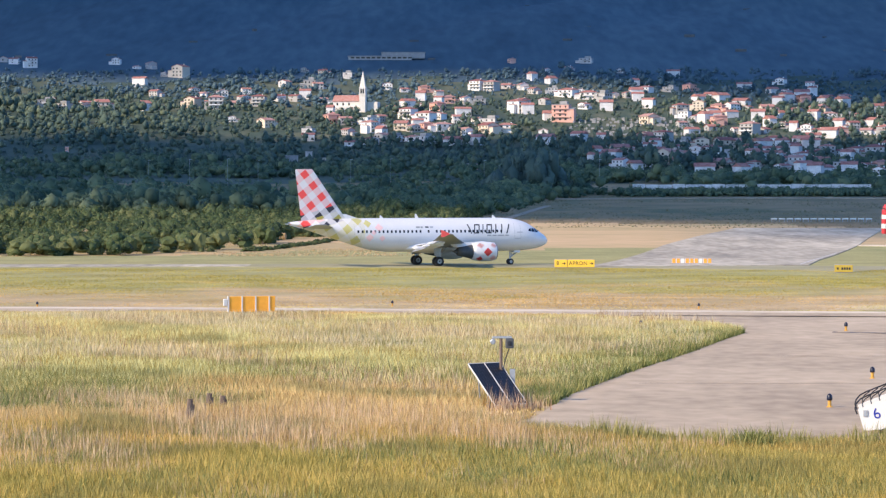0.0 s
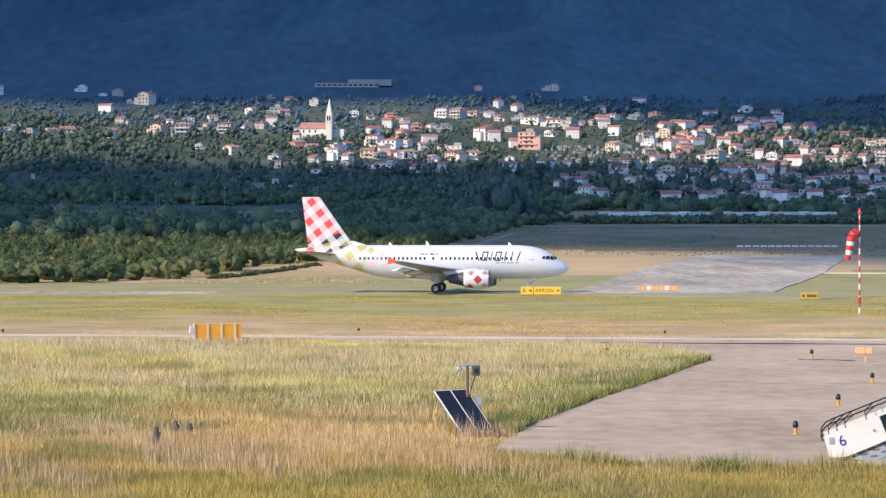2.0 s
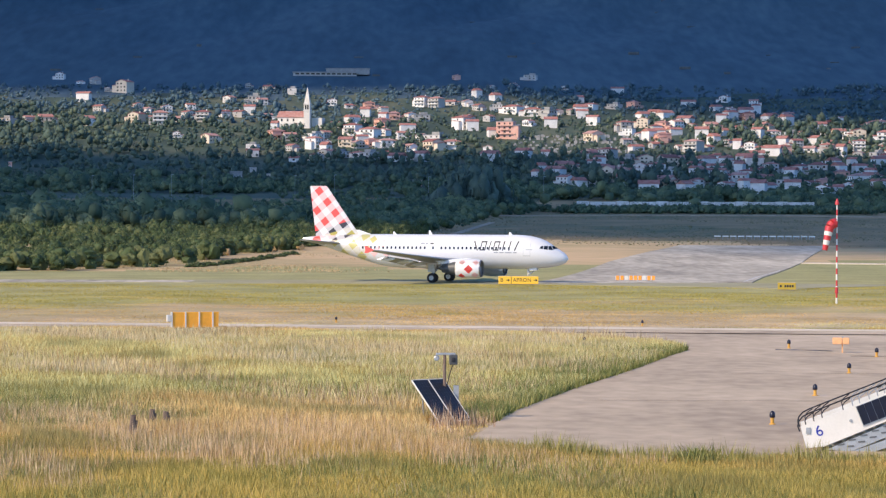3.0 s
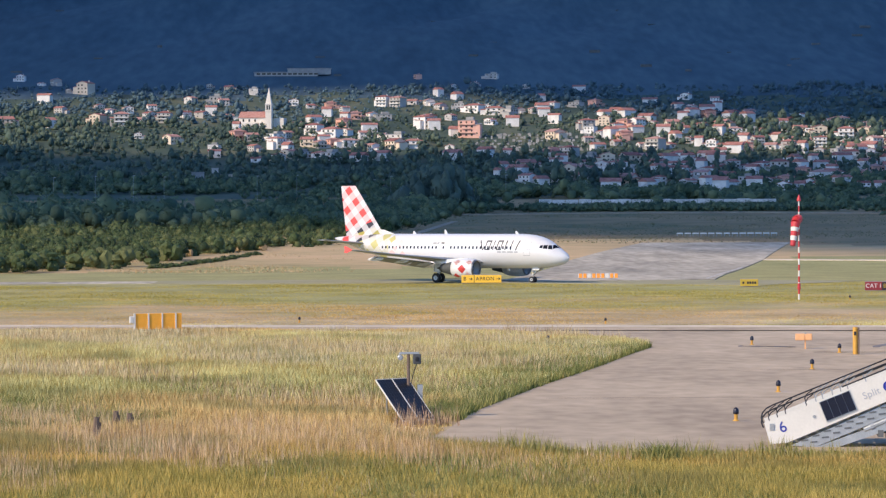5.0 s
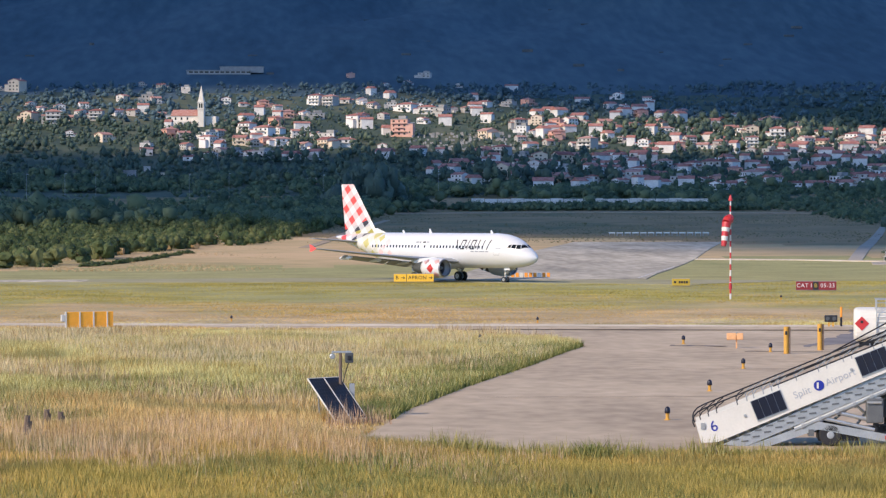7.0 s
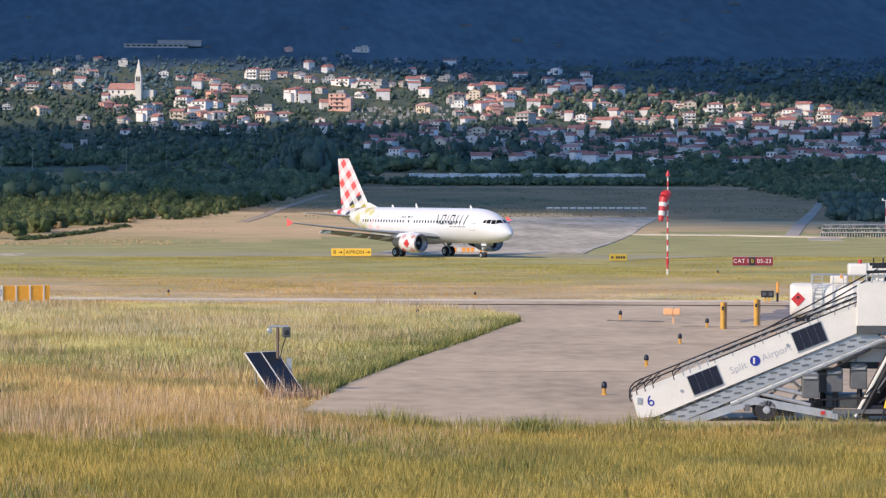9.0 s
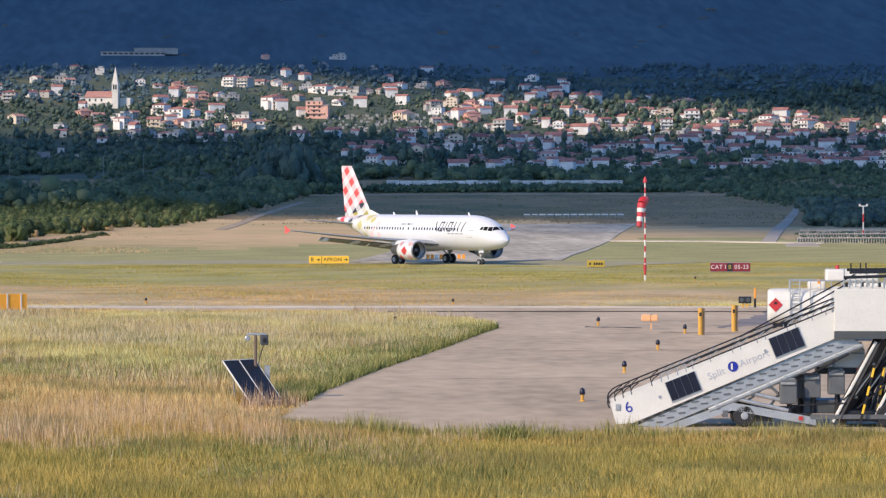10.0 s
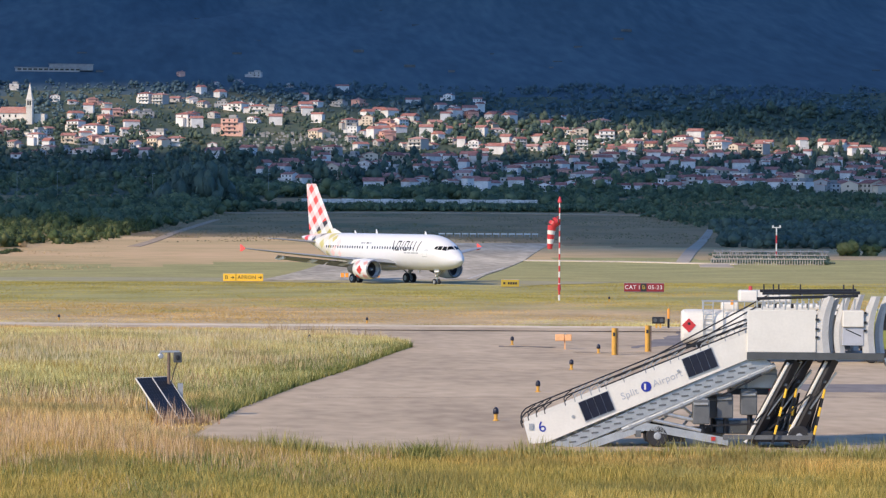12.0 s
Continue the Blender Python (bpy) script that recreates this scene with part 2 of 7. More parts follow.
def bm_spin(bm, profile, centre=(0, 0, 0), axis="x", seg=24, caps=True):
    """Rings of (along, radius) about an axis, in order."""
    rings = []
    for s, r in profile:
        ring = []
        for k in range(seg):
            a = 2 * math.pi * k / seg
            p = {"x": (s, r * math.cos(a), r * math.sin(a)), "y": (r * math.cos(a), s, r * math.sin(a)), "z": (r * math.cos(a), r * math.sin(a), s)}[axis]
            ring.append(bm.verts.new(Vector(p) + Vector(centre)))
        rings.append(ring)
    for p, q in zip(rings, rings[1:]):
        for k in range(seg):
            bm.faces.new((p[k], p[(k + 1) % seg], q[(k + 1) % seg], q[k]))
    if caps:
        bm.faces.new(rings[0][::-1]), bm.faces.new(rings[-1])
    bmesh.ops.recalc_face_normals(bm, faces=bm.faces)


def bm_loft(bm, sections, caps=True):
    rings = [[bm.verts.new(p) for p in s] for s in sections]
    n = len(rings[0])
    for p, q in zip(rings, rings[1:]):
        for k in range(n):
            bm.faces.new((p[k], p[(k + 1) % n], q[(k + 1) % n], q[k]))
    if caps:
        bm.faces.new(rings[0][::-1]), bm.faces.new(rings[-1])
    bmesh.ops.recalc_face_normals(bm, faces=bm.faces)


def mesh_of(name, bm, material, smooth=False):
    me = bpy.data.meshes.new(name)
    bm.to_mesh(me)
    bm.free()
    for m in (material if isinstance(material, (list, tuple)) else [material]):
        me.materials.append(m)
    if smooth:
        me.shade_smooth()
    return me


def part(name, bm, material, parent, label="", smooth=False, at=None):
    ob = new(name, mesh_of(name, bm, material, smooth))
    ob.parent = parent
    if at is not None:
        ob.matrix_basis = at
    return tagged(ob, label)


def thing(name, m, label, category, group="", kind=""):
    ob = new(name)
    ob.empty_display_size = 0.3
    ob.matrix_basis = m
    return tagged(ob, label, category, group, kind)


def solo(name, bm, material, m, label, category, group="", kind="", smooth=False):
    ob = new(name, mesh_of(name, bm, material, smooth))
    ob.matrix_basis = m
    return tagged(ob, label, category, group, kind)


def boxes(name, parent, material, *items, label="", bevel=0.0):
    bm = bmesh.new()
    for size, at in items:
        bm_box(bm, size, at, bevel=bevel)
    return part(name, bm, material, parent, label)


def tubes(name, parent, material, r, *pairs, label="", seg=6):
    bm = bmesh.new()
    for a, b in pairs:
        bm_tube(bm, a, b, r, seg=seg)
    return part(name, bm, material, parent, label)


def words(name, text, size, material, parent, m, label="", tight=1.0):
    cu = bpy.data.curves.new(name, "FONT")
    cu.body, cu.size, cu.extrude, cu.align_x, cu.align_y = text, size, 0.006, "CENTER", "CENTER"
    cu.space_character = tight
    ob = bpy.data.objects.new(name, cu)
    scene.collection.objects.link(ob)
    me = bpy.data.meshes.new_from_object(ob.evaluated_get(bpy.context.evaluated_depsgraph_get()))
    bpy.data.objects.remove(ob)
    me.materials.clear()
    me.materials.append(material)
    o = new(name, me)
    o.parent, o.matrix_basis = parent, m
    return tagged(o, label)


def bulk(name, verts, faces, material, label, category, kind="stuff", smooth=False):
    """One mesh from numpy arrays of triangles."""
    me = bpy.data.meshes.new(name)
    nf = len(faces)
    me.vertices.add(len(verts)), me.loops.add(nf * 3), me.polygons.add(nf)
    me.vertices.foreach_set("co", np.asarray(verts, np.float32).ravel())
    me.loops.foreach_set("vertex_index", np.asarray(faces, np.int32).ravel())
    me.polygons.foreach_set("loop_start", np.arange(0, nf * 3, 3, dtype=np.int32))
    me.update(calc_edges=True)
    me.materials.append(material)
    if smooth:
        me.shade_smooth()
    else:
        me.shade_flat()
    return tagged(new(name, me), label, category, kind=kind)


# ---- the land ----
FOCAL = 784 / math.tan(radians(LENS / 2))
RISE_D = np.array([0, 400, 520, 600, 800, 1000, 1250, 1600, 2000, 2600, 3400, 4400])
RISE_E = np.array([0, -109.5, -74, -60, -27, -5, 32, 135, 250, 420, 660, 900])


def ease(d, xs, ys):
    """Smooth monotone curve through the points."""
    m = np.diff(ys) / np.diff(xs)
    t = np.concatenate([[m[0]], (m[1:] * m[:-1] > 0) * 2 * m[1:] * m[:-1] / (m[1:] + m[:-1] + 1e-12), [m[-1]]])
    i = np.clip(np.searchsorted(xs, d) - 1, 0, len(xs) - 2)
    h = xs[i + 1] - xs[i]
    u = (d - xs[i]) / h
    return (2 * u**3 - 3 * u**2 + 1) * ys[i] + (u**3 - 2 * u**2 + u) * h * t[i] + (-2 * u**3 + 3 * u**2) * ys[i + 1] + (u**3 - u**2) * h * t[i + 1]


def waves(x, y):
    return (np.sin(x * 0.0071 + 1.3) * np.sin(y * 0.0043 + 0.4) + 0.5 * np.sin(x * 0.017 + y * 0.006) + 0.35 * np.sin(x * 0.041 - y * 0.013 + 2) + 0.2 * np.sin(x * 0.083 + 1.0) * np.sin(y * 0.03))


def land(x, y):
    x, y = np.asarray(x, float), np.asarray(y, float)
    d = np.hypot(x, y)
    far = np.clip(d, 400, 4400)
    up = EYE.z + ease(far, RISE_D[1:], RISE_E[1:]) * far / FOCAL
    up += waves(x, y) * np.clip((d - 2000) / 1500, 0, 1) * 45
    up = np.where(y < 0, 0, up)
    up += np.exp(-((d - 324) / 9) ** 2) * 0.16
    return np.where(d < 400, np.exp(-((d - 324) / 9) ** 2) * 0.16, np.maximum(up, 0))


def land_at(x, y):
    return float(land(x, y))


def beam(px, d):
    """The plan point d metres out at a bearing, given in hundredths of the first view's half-width."""
    a = math.atan((px - 784) / FOCAL)
    return d * math.sin(a), d * math.cos(a)


def build_ground():
    ds = np.unique(np.concatenate([np.arange(-600, 60, 60), np.arange(60, 420, 8), np.arange(420, 1300, 14), np.arange(1300, 2200, 18), np.arange(2200, 4500, 45)]))
    us = np.linspace(-1, 1, 121)
    vs, fs, ms = [], [], []
    for d in ds:
        half = max(400, abs(d) * 0.62 + 200)
        x = us * half
        y = np.full_like(x, d)
        vs.append(np.stack([x, y, land(x, y)], 1))
    n = len(us)
    me = bpy.data.meshes.new("ground")
    quads = [(i * n + k, i * n + k + 1, (i + 1) * n + k + 1, (i + 1) * n + k) for i in range(len(ds) - 1) for k in range(n - 1)]
    V = np.concatenate(vs)
    me.from_pydata(V.tolist(), [], quads)
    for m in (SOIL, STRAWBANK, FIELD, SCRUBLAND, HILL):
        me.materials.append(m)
    # the far slope takes the haze-tinted material
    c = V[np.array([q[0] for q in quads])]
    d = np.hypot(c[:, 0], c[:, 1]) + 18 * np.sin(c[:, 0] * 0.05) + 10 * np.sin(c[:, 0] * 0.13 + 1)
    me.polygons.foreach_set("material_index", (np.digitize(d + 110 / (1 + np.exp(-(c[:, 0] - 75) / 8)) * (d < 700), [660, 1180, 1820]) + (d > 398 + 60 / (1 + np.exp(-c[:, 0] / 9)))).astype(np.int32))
    me.shade_smooth()
    tagged(new("ground", me), "dry grass airfield rising to wooded hills", "ground", kind="structure")


build_ground()


def slab(name, outline, z, material, label, category, thick=0.25, follow=False, step=12):
    """A paved area with a real edge, laid a little proud of the soil."""
    bm = bmesh.new()
    top = [bm.verts.new((x, y, (land_at(x, y) if follow else 0) + z)) for x, y in outline]
    f = bm.faces.new(top)
    r = bmesh.ops.extrude_face_region(bm, geom=[f])
    bmesh.ops.translate(bm, vec=(0, 0, -thick), verts=[v for v in r["geom"] if isinstance(v, bmesh.types.BMVert)])
    bmesh.ops.recalc_face_normals(bm, faces=bm.faces)
    return solo(name, bm, material, Matrix(), label, category, kind="structure")


APRON = [(2.0, 106), (3.4, 109.3), (5.4, 122.4), (9.2, 138.6), (13.8, 156.4), (17.0, 170), (19.2, 178.5), (18.2, 188), (15.5, 197), (11.5, 204), (-8, 209.5), (-80, 213),
         (-160, 215), (-160, 222), (-30, 219.5), (40, 209), (140, 197), (140, 96), (40, 97.6), (12, 99.6), (5.5, 102.4)]
apron = slab("apron", APRON, 0.06, CONCRETE, "worn pinkish concrete apron and taxiway", "apron")


def strip(name, left, right, z, material, label, category, n=24):
    """A paved band between two lines, that follows the land."""
    bm = bmesh.new()
    rows = []
    for i in range(n + 1):
        u = i / n
        k = u * (len(left) - 1)
        j = min(int(k), len(left) - 2)
        f = k - j
        a = Vector(left[j]).lerp(Vector(left[j + 1]), f)
        b = Vector(right[j]).lerp(Vector(right[j + 1]), f)
        row = []
        for w in range(5):
            p = a.lerp(b, w / 4)
            row.append(bm.verts.new((p.x, p.y, land_at(p.x, p.y) + z)))
        rows.append(row)
    for p, q in zip(rows, rows[1:]):
        for w in range(4):
            bm.faces.new((p[w], p[w + 1], q[w + 1], q[w]))
    r = bmesh.ops.extrude_face_region(bm, geom=list(bm.faces))
    bmesh.ops.translate(bm, vec=(0, 0, -0.3), verts=[v for v in r["geom"] if isinstance(v, bmesh.types.BMVert)])
    bmesh.ops.recalc_face_normals(bm, faces=bm.faces)
    return solo(name, bm, material, Matrix(), label, category, kind="structure", smooth=False)


strip("runway", [(17.5, 341), (23.3, 375), (36, 461), (62, 600)], [(45, 348), (50, 376), (67, 457), (93, 595)], 0.10, ASPHALT, "pale worn asphalt runway end", "runway")
strip("taxiway", [(-150, 356), (-80, 355), (-24, 354)], [(-150, 341), (-80, 341), (-24, 344)], 0.05, ASPHALT, "pale asphalt taxiway behind the grass", "taxiway")
strip("taxiway_turn", [(-24, 356), (0, 358), (20, 356), (62, 340)], [(-24, 342), (0, 340), (16, 338), (46, 316)], 0.04, OLD_PAVING, "weathered taxiway turn overgrown with grass", "taxiway")
strip("runway_edge_line", [(44.4, 352), (49.4, 377), (58, 417)], [(44.65, 352), (49.65, 377), (58.2, 417)], 0.108, WHITE_LINE, "worn white edge line painted on the runway", "marking")
strip("taxiway_shoulder", [(-159, 221.7), (-30, 219.3), (40, 208.8), (139, 196.9)], [(-159, 218.6), (-30, 216.2), (40, 205.7), (139, 193.8)], 0.072, PALE_CONCRETE, "pale concrete shoulder along the taxiway", "shoulder")


# ---- the airliner: x forward, origin on the ground between the main wheels ----
NOSE_X = 16.1
HULL_S = np.array([0, 0.25, 0.7, 1.3, 2.0, 2.8, 3.8, 5.0, 6.5, 14.0, 21.0, 23.5, 26.0, 28.5, 31.0, 32.8, 33.84])
HULL_TOP = np.array([2.97, 3.42, 3.78, 4.16, 4.62, 5.12, 5.50, 5.74, 5.84, 5.84, 5.84, 5.84, 5.82, 5.76, 5.62, 5.50, 5.38])
HULL_LOW = np.array([2.93, 2.56, 2.30, 2.10, 1.95, 1.84, 1.76, 1.72, 1.70, 1.70, 1.70, 1.95, 2.62, 3.40, 4.20, 4.78, 5.05])
HULL_W = np.array([0.02, 0.45, 0.80, 1.12, 1.42, 1.66, 1.84, 1.94, 1.975, 1.975, 1.975, 1.95, 1.78, 1.45, 0.95, 0.50, 0.18])


def hull(s, a, out=0.0):
    """A point on the hull, s metres behind the nose, a radians from the top towards port."""
    top, low, w = (float(ease(np.array(s), HULL_S, k)) for k in (HULL_TOP, HULL_LOW, HULL_W))
    mid, half = (top + low) / 2, (top - low) / 2
    return Vector((NOSE_X - s, (w + out) * math.sin(a), mid + (half + out) * math.cos(a)))


def hull_angle(s, z):
    """The angle at which the hull's side has the height z."""
    top, low = (float(ease(np.array(s), HULL_S, k)) for k in (HULL_TOP, HULL_LOW))
    return math.acos(max(-1, min(1, (z - (top + low) / 2) / ((top - low) / 2))))


def hull_patch(bm, corners, side, out=0.012, nu=3, nv=3):
    """A thin curved plate on the hull between four (s, z) corners."""
    rows = []
    for o in (out, out - 0.03):
        grid = []
        for i in range(nu + 1):
            for j in range(nv + 1):
                u, v = i / nu, j / nv
                (a, b), (c, d), (e, f), (g, h) = corners
                s = a * (1 - u) * (1 - v) + c * u * (1 - v) + e * u * v + g * (1 - u) * v
                z = b * (1 - u) * (1 - v) + d * u * (1 - v) + f * u * v + h * (1 - u) * v
                grid.append(bm.verts.new(hull(s, side * hull_angle(s, z), o)))
        rows.append(grid)
    k = nv + 1
    for g in rows[:1]:
        for i in range(nu):
            for j in range(nv):
                bm.faces.new((g[i * k + j], g[(i + 1) * k + j], g[(i + 1) * k + j + 1], g[i * k + j + 1]))
    rim = [i * k for i in range(nu + 1)] + [nu * k + j for j in range(1, nv + 1)] + [i * k + nv for i in range(nu - 1, -1, -1)] + [j for j in range(nv - 1, 0, -1)]
    for p, q in zip(rim, rim[1:] + rim[:1]):
        bm.faces.new((rows[0][p], rows[0][q], rows[1][q], rows[1][p]))
    bmesh.ops.recalc_face_normals(bm, faces=bm.faces)


def diamonds(name, scale, base, stops):
    """Gingham of tilted squares, solid squares where two bands cross and pale ones on single bands; stops: (height in metres, colour)."""
    m = bpy.data.materials.new(name)
    m.use_nodes = True
    n, p = m.node_tree.nodes, m.node_tree.nodes["Principled BSDF"]
    p.inputs["Roughness"].default_value = 0.35
    co, mp, sep = n.new("ShaderNodeTexCoord"), n.new("ShaderNodeMapping"), n.new("ShaderNodeSeparateXYZ")
    mp.inputs["Rotation"].default_value = (0, radians(38), 0)
    mp.inputs["Scale"].default_value = (scale, scale, scale)
    links(m, (co.outputs["Object"], mp.inputs[0]), (mp.outputs[0], sep.inputs[0]))
    bands = []
    for ax in (0, 2):
        fr, gt = n.new("ShaderNodeMath"), n.new("ShaderNodeMath")
        fr.operation, gt.operation = "FRACT", "GREATER_THAN"
        gt.inputs[1].default_value = 0.5
        links(m, (sep.outputs[ax], fr.inputs[0]), (fr.outputs[0], gt.inputs[0]))
        bands.append(gt)
    su = n.new("ShaderNodeMath")
    links(m, (bands[0].outputs[0], su.inputs[0]), (bands[1].outputs[0], su.inputs[1]))
    amount = n.new("ShaderNodeValToRGB")
    amount.color_ramp.interpolation = "CONSTANT"
    e = amount.color_ramp.elements
    e[0].color = (0, 0, 0, 1)
    e[1].position, e[1].color = 0.3, (0.30, 0.30, 0.30, 1)
    x = e.new(0.8)
    x.color = (1, 1, 1, 1)
    hf = n.new("ShaderNodeMath")
    hf.operation = "MULTIPLY"
    hf.inputs[1].default_value = 0.5
    links(m, (su.outputs[0], hf.inputs[0]), (hf.outputs[0], amount.inputs[0]))
    tint = n.new("ShaderNodeValToRGB")
    tint.color_ramp.interpolation = "CONSTANT"
    el = tint.color_ramp.elements
    while len(el) < len(stops):
        el.new(0.5)
    for q, (z, c) in zip(el, stops):
        q.position, q.color = z / 14, (*c, 1)
    z = n.new("ShaderNodeSeparateXYZ")
    lean, dv = n.new("ShaderNodeMath"), n.new("ShaderNodeMath")
    lean.operation, dv.operation = "MULTIPLY_ADD", "DIVIDE"
    lean.inputs[1].default_value, dv.inputs[1].default_value = -0.30, 14
    links(m, (co.outputs["Object"], z.inputs[0]), (z.outputs[0], lean.inputs[0]), (z.outputs[2], lean.inputs[2]), (lean.outputs[0], dv.inputs[0]), (dv.outputs[0], tint.inputs[0]))
    mx = n.new("ShaderNodeMix")
    mx.data_type = "RGBA"
    mx.inputs[6].default_value = (*base, 1)
    links(m, (amount.outputs[0], mx.inputs[0]), (tint.outputs[0], mx.inputs[7]), (mx.outputs[2], p.inputs["Base Color"]))
    return m


FIN_PAINT = diamonds("fin_gingham", 0.58, (0.68, 0.66, 0.65), [(0, (0.36, 0.32, 0.05)), (9.9, (0.36, 0.32, 0.05)), (10.2, (0.03, 0.03, 0.04)), (11.0, (0.75, 0.075, 0.06))])
TAIL_PAINT = diamonds("tail_gingham", 0.56, (0.68, 0.67, 0.66), [(0, (0.52, 0.48, 0.17)), (8.4, (0.52, 0.48, 0.17)), (8.9, (0.03, 0.03, 0.04)), (9.6, (0.75, 0.075, 0.06))])
# lip metal with the intake's shade put into its colour
LIP = plain("shaded_lip_metal", (0.22, 0.22, 0.23), 0.35, 0.7)
FAN = plain("fan_blades", (0.06, 0.06, 0.065), 0.4, 0.6)
airliner = thing("airliner", pose(-2.2, 344.1, 0.05), "white twin-jet airliner with red gingham tail taxiing", "airplane")
wheels = []


def aerofoil(x_le, y, z, chord, thick, lean=None):
    """A closed wing section; lean turns it upright, for the fin."""
    top = [(0, 0), (0.03, 0.45), (0.12, 0.85), (0.3, 1.0), (0.55, 0.8), (0.8, 0.4), (1.0, 0.04)]
    low = [(1.0, -0.04), (0.8, -0.25), (0.55, -0.5), (0.3, -0.65), (0.12, -0.55), (0.03, -0.3)]
    out = []
    for u, v in top + low:
        h = v * thick * chord / 2
        out.append((x_le - u * chord, y + h, z) if lean else (x_le - u * chord, y, z + h))
    return out


def build_airliner():
    a = airliner
    # hull forward and aft, the aft part in its own paint
    def hull_piece(name, s0, s1, n, material, label):
        bm = bmesh.new()
        bm_loft(bm, [[hull(s, 2 * math.pi * k / 40) for k in range(40)] for s in np.linspace(s0, s1, n)], False)
        return part(name, bm, material, a, label, smooth=True)
    hull_piece("fuselage", 0.0, 24.8, 75, WHITE, "glossy white fuselage")
    hull_piece("tail_section", 24.8, 33.84, 26, TAIL_PAINT, "white tail section with coloured gingham squares")
    bm = bmesh.new()
    bm_tube(bm, (NOSE_X - 33.8, 0, 5.22), (NOSE_X - 34.05, 0, 5.24), 0.16, 0.13, 12)
    part("exhaust_pipe", bm, METAL, a)
    # belly fairing
    bm = bmesh.new()
    secs = []
    for u in np.linspace(0, 1, 15):
        k = max(0.03, math.sin(math.pi * u) ** 0.45)
        secs.append([(NOSE_X - 10.8 - 9.4 * u, 2.25 * k * math.cos(q), 2.25 + (0.95 if math.sin(q) > 0 else 0.78) * k * math.sin(q)) for q in np.linspace(0, 2 * math.pi, 25)[:-1]])
    bm_loft(bm, secs)
    part("belly_fairing", bm, WHITE, a, smooth=True)
    for side in (-1, 1):
        # wing
        bm = bmesh.new()
        bm_loft(bm, [aerofoil(NOSE_X - 11.2, side * 1.5, 2.45, 7.0, 0.13), aerofoil(NOSE_X - 11.7, side * 2.4, 2.52, 6.3, 0.13), aerofoil(NOSE_X - 13.8, side * 6.4, 2.92, 4.2, 0.115),
                     aerofoil(NOSE_X - 16.6, side * 11.8, 3.48, 2.75, 0.105), aerofoil(NOSE_X - 19.2, side * 16.85, 4.08, 1.5, 0.1)])
        wing = part("wing", bm, WING_GREY, a, "light grey swept wing")
        # flaps a little lowered
        for y0, y1, x0, x1, c0, c1 in ((2.5, 6.3, 17.6, 17.7, 1.5, 1.3), (6.5, 12.6, 17.75, 19.15, 1.3, 0.9)):
            z0, z1 = 2.26 + (y0 - 2.5) * 0.095, 2.26 + (y1 - 2.5) * 0.095
            bm = bmesh.new()
            def flap(x, y, z, c):
                return [(NOSE_X - x, y, z + 0.06), (NOSE_X - x - 0.3 * c, y, z + 0.07), (NOSE_X - x - c, y, z - 0.38 * c), (NOSE_X - x - 0.5 * c, y, z - 0.24), (NOSE_X - x, y, z - 0.07)]
            bm_loft(bm, [flap(x0, side * y0, z0, c0), flap(x1, side * y1, z1, c1)])
            part("flap", bm, WING_GREY, wing)
        for y, x, ln in ((4.6, 16.6, 3.0), (8.6, 17.2, 2.7), (12.2, 18.4, 2.2)):
            bm = bmesh.new()
            z = 2.36 + (y - 2.5) * 0.093
            bm_loft(bm, [[(NOSE_X - x - ln * u, side * y + 0.17 * k * math.cos(q), z - 0.24 - 0.12 * u + 0.26 * k * math.sin(q)) for q in np.linspace(0, 2 * math.pi, 11)[:-1]]
                         for u in np.linspace(0, 1, 7) for k in [max(0.05, math.sin(math.pi * (0.08 + 0.87 * u)) ** 0.6)]])
            part("flap_fairing", bm, WHITE, wing, smooth=True)
        bm = bmesh.new()
        def fence(t):
            y = side * (16.9 + t)
            return [(px, py, pz + 0.2) for px, py, pz in [(NOSE_X - 19.5, y, 3.9), (NOSE_X - 20.35, y, 4.3), (NOSE_X - 20.7, y, 4.38), (NOSE_X - 20.6, y, 3.9), (NOSE_X - 20.7, y, 3.55), (NOSE_X - 20.3, y, 3.55)]]
        bm_loft(bm, [fence(0), fence(0.05)])
        part("wingtip_fence", bm, CORAL, wing, "coral red wingtip fence")
        # engine
        ex, ey, ez = NOSE_X - 9.4, side * 5.75, 1.78
        bm = bmesh.new()
        bm_spin(bm, [(0.0, 0.92), (0.03, 1.0), (-0.14, 1.08), (-0.7, 1.17), (-1.7, 1.19), (-2.7, 1.08), (-3.1, 0.97), (-3.1, 0.80), (-1.2, 0.86), (-0.3, 0.88)], (ex, ey, ez), "x", 36, False)
        engine = part("engine", bm, WHITE, a, "white engine nacelle", smooth=True)
        bm = bmesh.new()
        bm_spin(bm, [(0.035, 0.915), (0.05, 0.96), (0.03, 1.005), (-0.10, 1.07), (-0.12, 0.88)], (ex, ey, ez), "x", 36, False)
        part("intake_lip", bm, LIP, engine, "polished metal intake lip, darkened for shade", smooth=True)
        for k in range(24):
            q = 2 * math.pi * k / 24
            bm = bmesh.new()
            bm_box(bm, (0.03, 0.13, 0.72), (ex - 0.75, ey + 0.5 * math.sin(q), ez + 0.5 * math.cos(q)), Euler((-q, 0, 0.5)).to_matrix())
            part("fan_blade", bm, FAN, engine)
        bm = bmesh.new()
        bm_spin(bm, [(-0.95, 0.87), (-0.96, 0.87)], (ex, ey, ez), "x", 24)
        part("fan_disc", bm, FAN, engine)
        bm = bmesh.new()
        bm_spin(bm, [(-0.35, 0.02), (-0.5, 0.13), (-0.8, 0.26)], (ex, ey, ez), "x", 16)
        part("spinner", bm, GREY, engine, smooth=True)
